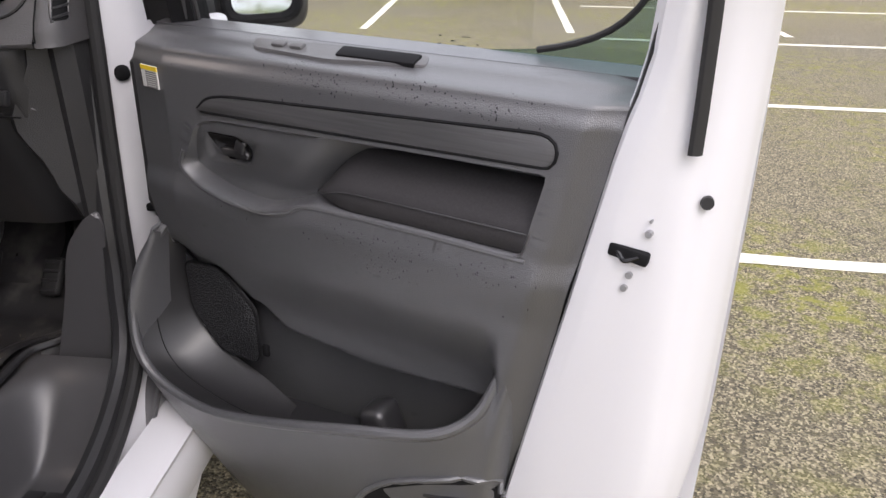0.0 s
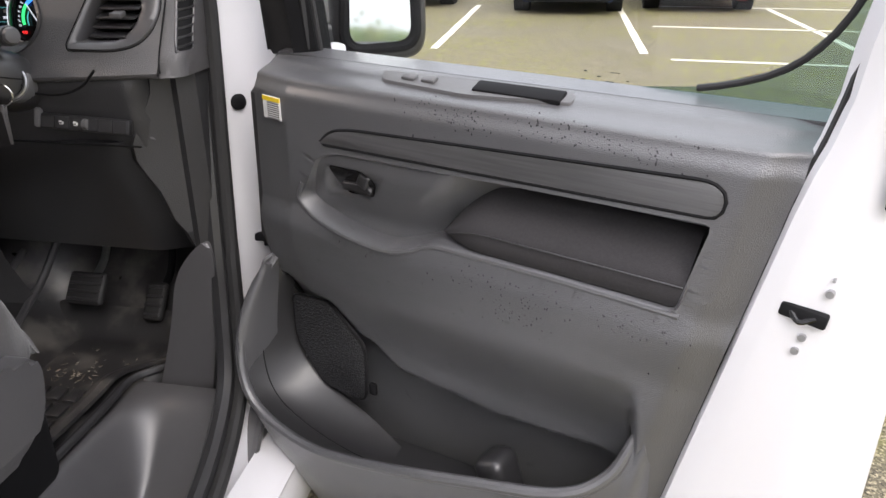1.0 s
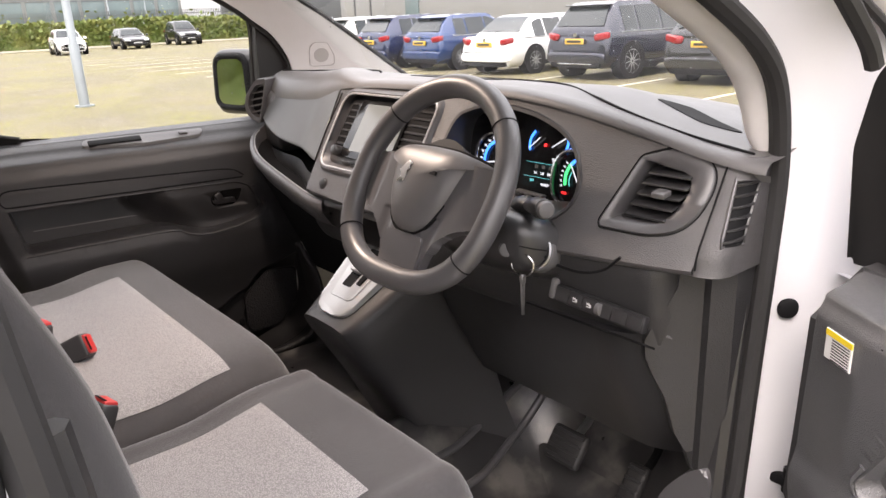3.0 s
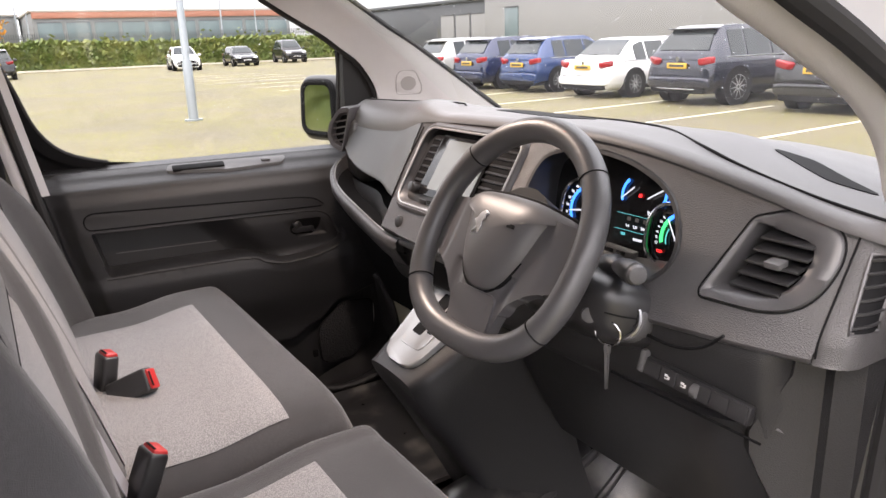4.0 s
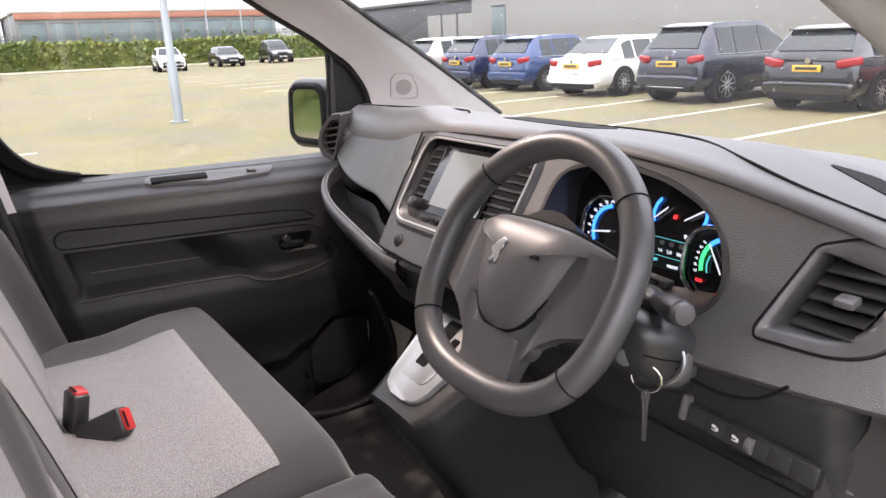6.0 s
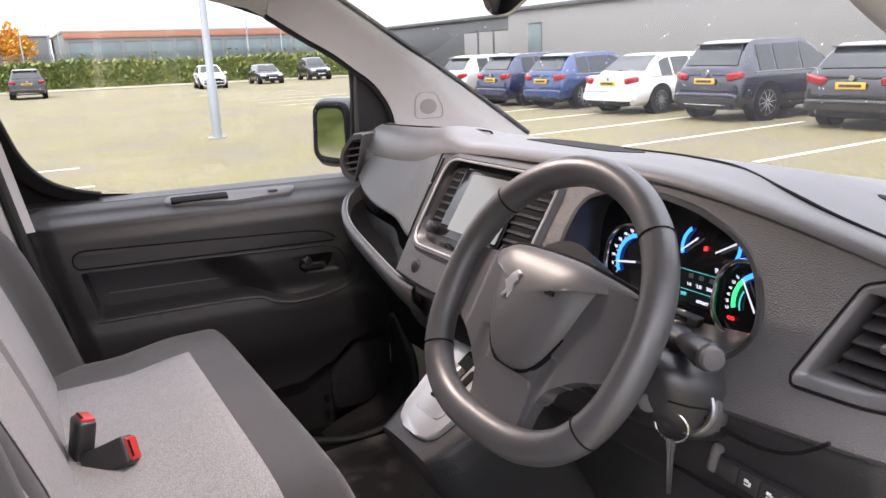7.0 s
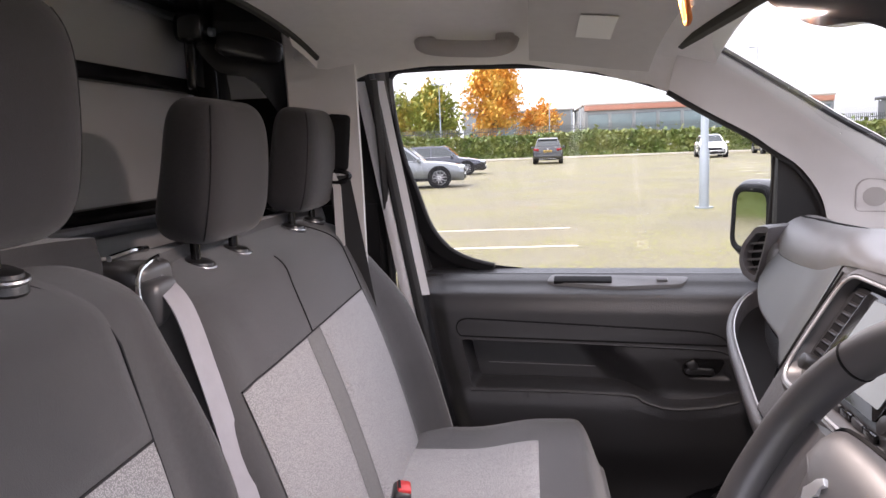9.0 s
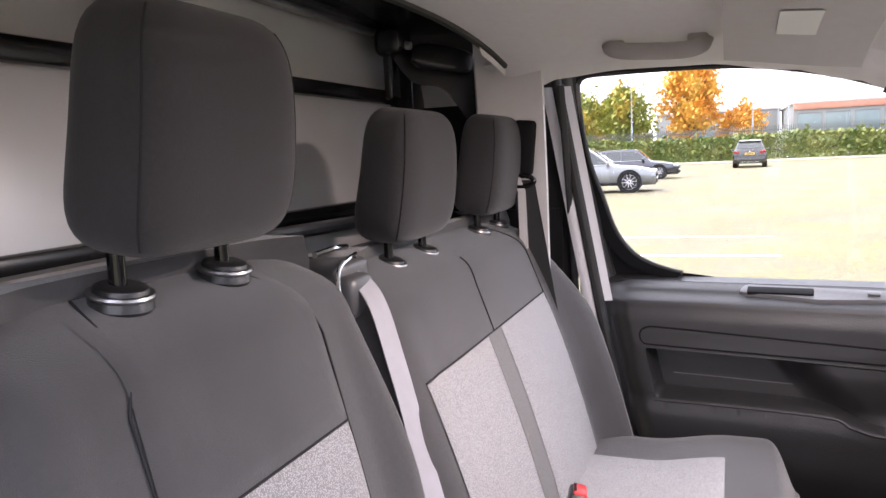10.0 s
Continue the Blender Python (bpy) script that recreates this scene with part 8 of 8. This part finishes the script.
ob = new("hedge_leaves", leaf_cloud([(c, s, n) for c, s, n in spots], 0.16, gr))
ob.data.materials.append(LEAF)
ob.parent = hedge
ob.matrix_parent_inverse = Matrix.Translation((-62.3, 10, 0.1)).inverted()
solo("kerb", rbox((-60.6, 17, 0.06), (0.35, 120, 0.14), 0.03), KERB, "pale concrete kerb before the hedge", "kerb", kind="structure")
solo("verge", rbox((-63.0, 17, 0.03), (4.4, 120, 0.10), 0.02), LEAF, "grass verge under the hedge", "verge", kind="structure")


def tree(name, label, x, y, h, r, leaf, seed, n=42, density=170, leaf_size=0.30):
    rnd = random.Random(seed)
    t = thing(name, label, "tree", (x, y, 0))
    limbs = [tube([(x, y, 0), (x + 0.1, y, h * 0.25), (x, y + 0.2, h * 0.6), (x, y, h * 0.95)], [r * 0.10, r * 0.08, r * 0.05, 0.02], 8)]
    spots = []
    for k in range(n):
        z = h * rnd.uniform(0.22, 1.0)
        f = math.sin(min(1, (z / h - 0.12) / 0.88) * math.pi) ** 0.6
        a = rnd.uniform(0, 6.283)
        q = Vector((x + r * f * math.cos(a) * rnd.uniform(0.3, 1), y + r * f * math.sin(a) * rnd.uniform(0.3, 1), z))
        s = Vector((x, y, max(h * 0.15, z - r * 0.7)))
        limbs.append(tube([s, (s + q) / 2 + Vector((0, 0, 0.2)), q], [0.09, 0.05, 0.02], 5))
        spots.append((q, (r * 0.20, r * 0.20, r * 0.24), density))
    part("trunk", join(*limbs), BARK, t)
    ob = new("crown", leaf_cloud(spots, leaf_size, rnd))
    ob.data.materials.append(leaf)
    ob.parent = t
    ob.matrix_parent_inverse = Matrix.Translation((x, y, 0)).inverted()
    return t


tree("autumn_tree", "tall golden autumn tree behind the hedge", -105, -5.5, 13.0, 3.6, LEAF_GOLD, 3, 46, 190)
tree("leafy_tree", "yellowing green tree behind the hedge", -100, -13.5, 8.2, 3.4, LEAF_GREEN, 5, 34, 170)
tree("leafy_tree", "green and yellow tree behind the hedge", -92, -17.5, 7.2, 3.4, LEAF_GREEN, 7, 34, 170)
tree("leafy_tree", "green tree behind the hedge", -90, -24, 7.5, 3.6, LEAF_GREEN, 8, 34, 170)
tree("autumn_tree", "small golden tree behind the hedge", -108, 1.0, 6.5, 2.5, LEAF_GOLD, 9, 24, 120)

# ---- buildings ----
CLAD_G = material("grey_cladding", (0.17, 0.18, 0.18), 0.5, vary=0.06, scale=0.6)
CLAD_L = material("pale_cladding", (0.22, 0.22, 0.215), 0.55, vary=0.05, scale=0.4)
CLAD_D = material("dark_cladding", (0.07, 0.075, 0.08), 0.4, vary=0.1, scale=0.5)
ROOFPALE = material("pale_roof", (0.36, 0.34, 0.31), 0.7, vary=0.08, scale=0.5)
BRICKRED = material("red_band", (0.36, 0.16, 0.11), 0.7, vary=0.15, scale=1.0)
BGLASS = material("building_glass", (0.12, 0.16, 0.165), 0.15, vary=0.3, scale=0.5)


def block(name, label, x0, x1, y0, y1, h, wall, roof, win=None, axis="x", band=None):
    """A low commercial building with parapet, roof and window panels on its near face."""
    b = thing(name, label, "building", ((x0 + x1) / 2, (y0 + y1) / 2, 0))
    part("wall", rbox(((x0 + x1) / 2, (y0 + y1) / 2, h / 2), (x1 - x0, y1 - y0, h), 0.05), wall, b)
    part("roof", rbox(((x0 + x1) / 2, (y0 + y1) / 2, h + 0.12), (x1 - x0 + 0.5, y1 - y0 + 0.5, 0.28), 0.06), roof, b)
    if band:
        part("fascia_band", rbox((x1 + 0.05, (y0 + y1) / 2, h - band[1]), (0.3, y1 - y0, band[0]), 0.03), BRICKRED, b)
    for (a0, a1, z0, z1, mt) in win or ():
        if axis == "x":
            w = part("window", rbox((x1 + 0.02, (a0 + a1) / 2, (z0 + z1) / 2), (0.12, a1 - a0, z1 - z0), 0.02), mt, b)
            part("window_frame", rbox((x1 + 0.06, (a0 + a1) / 2, z1), (0.10, a1 - a0, 0.10), 0.01), CLAD_D, w)
        else:
            w = part("window", rbox(((a0 + a1) / 2, y0 - 0.02, (z0 + z1) / 2), (a1 - a0, 0.12, z1 - z0), 0.02), mt, b)
            part("window_frame", rbox(((a0 + a1) / 2, y0 - 0.06, z1), (a1 - a0, 0.10, 0.10), 0.01), CLAD_D, w)
    return b


block("showroom", "long low showroom with red fascia and glazed front", -135, -110, 7.5, 42, 6.2, CLAD_G, ROOFPALE, [(8 + 3.4 * k, 10.9 + 3.4 * k, 0.6, 4.9, BGLASS) for k in range(10)], "x", (0.8, 0.4))
block("far_shed", "distant grey shed with pale roof", -160, -130, -12, 7, 6.5, CLAD_G, ROOFPALE, [(-10 + 4 * k, -7 + 4 * k, 1, 4, BGLASS) for k in range(4)])
block("workshop", "large grey clad workshop behind the parked cars", -45, -12, 32, 60, 4.35, CLAD_L, CLAD_D, [(-42.5, -41, 0.2, 3.4, BGLASS)], "y")
block("dealer_office", "dark glazed dealer building beside the workshop", -76, -45.5, 33, 60, 4.1, CLAD_D, CLAD_D, [(-52.5 + 2.2 * k, -50.6 + 2.2 * k, 0.2, 3.2, CLAD_L) for k in range(3)], "y")
block("unit_block", "pale grey unit with window panels", -11.5, 24, 34, 60, 7.5, CLAD_L, CLAD_D, [(-10 + 4.2 * k, -7.4 + 4.2 * k, 2.2, 4.6, CLAD_D) for k in range(8)], "y")
block("far_block", "distant pale cladded block beyond the hedge", -120, -95, 60, 110, 6, CLAD_L, ROOFPALE, [(62 + 5 * k, 66 + 5 * k, 1, 4, BGLASS) for k in range(9)])
rear = thing("hedge", "dark green hedge along the rear edge of the car park", "hedge", (-8, -27, 0), kind="stuff")
part("hedge_core", thick(field(span(-60, 45, 60), span(0, 1, 7), lambda x, v: Vector((x, -26.5 - 1.4 * v, (2.5 + 3.6 * sstep(-3, -9, x) + 0.2 * math.sin(x * 0.7)) * math.sin(v * math.pi) ** 0.4))), 0.05), LEAF, rear)
ob = new("hedge_leaves", leaf_cloud([(Vector((-60 + 105 * k / 700, -26.5, 1.3)), (0.12, 0.15, 0.7), 9) for k in range(700)] + [(Vector((-60 + 54 * k / 700, -26.4, 3.9)), (0.15, 0.15, 1.2), 16) for k in range(700)], 0.18, gr))
ob.data.materials.append(LEAF)
ob.parent = rear
ob.matrix_parent_inverse = Matrix.Translation((-8, -27, 0)).inverted()
solo("chimney", tube([(-38, 44, 3.9), (-38, 44, 8.0)], 0.7, 16), CLAD_G, "grey steel flue on the workshop roof", "flue")
solo("grit_bin", join(rbox((-71.5, 30.5, 0.70), (1.4, 2.1, 1.4), 0.12, 3), rbox((-71.5, 30.5, 1.45), (1.5, 2.2, 0.25), 0.10, 3)), material("bin_yellow", (0.75, 0.55, 0.02), 0.45, vary=0.05), "yellow plastic waste bin by the hedge", "bin")
fence = thing("fence", "dark palisade fence behind the hedge", "fence", (-66, 15, 0), kind="stuff")
part("rails", join(*[rbox((-66, 10, z), (0.06, 90, 0.06), 0) for z in (0.5, 2.4)]), CLAD_D, fence)
vs, fs = [], []
for k in range(560):
    y = -35 + 0.16 * k
    i = len(vs)
    vs += [(-65.95, y, 0), (-65.95, y + 0.06, 0), (-65.95, y + 0.06, 2.75), (-65.95, y, 2.75)]
    fs.append((i, i + 1, i + 2, i + 3))
me = bpy.data.meshes.new("pales")
me.from_pydata(vs, [], fs)
me.materials.append(CLAD_D)
ob = new("pales", me)
ob.parent = fence
ob.matrix_parent_inverse = Matrix.Translation((-66, 15, 0)).inverted()


# ---- rain on the panes ----
WATER = material("rain_water", (0.85, 0.87, 0.88), 0.04, spec=0.5, vary=0.02)
WATER.node_tree.nodes["Principled BSDF"].inputs["Transmission Weight"].default_value = 0.75
wr = random.Random(21)


def rain(name, label, count, place, parent):
    drops = bmesh.new()
    for _ in range(count):
        c, r = place(), 0.0005 + 0.0011 * wr.random() ** 3
        bmesh.ops.create_icosphere(drops, subdivisions=1, radius=r, matrix=Matrix.Translation(c))
    part(name, drops, WATER, parent, label, kind="stuff")


rain("rain_drops", "fine rain drops on the windscreen", 900, lambda: screen_point(wr.uniform(-0.70, 0.70), wr.uniform(0.05, 0.98)) + Vector((0, 0.002, 0.002)), van)


def on_window():
    u, z = wr.uniform(0.0, 0.74), wr.uniform(1.29, 1.71)
    while inside(WINDOW, u, z) < 0.01:
        u, z = wr.uniform(0.0, 0.74), wr.uniform(1.29, 1.71)
    return Vector((u, 0.053 + 0.17 * max(0, z - 1.30), z))


rain("rain_drops", "fine rain drops on the side window", 600, on_window, passenger_door)
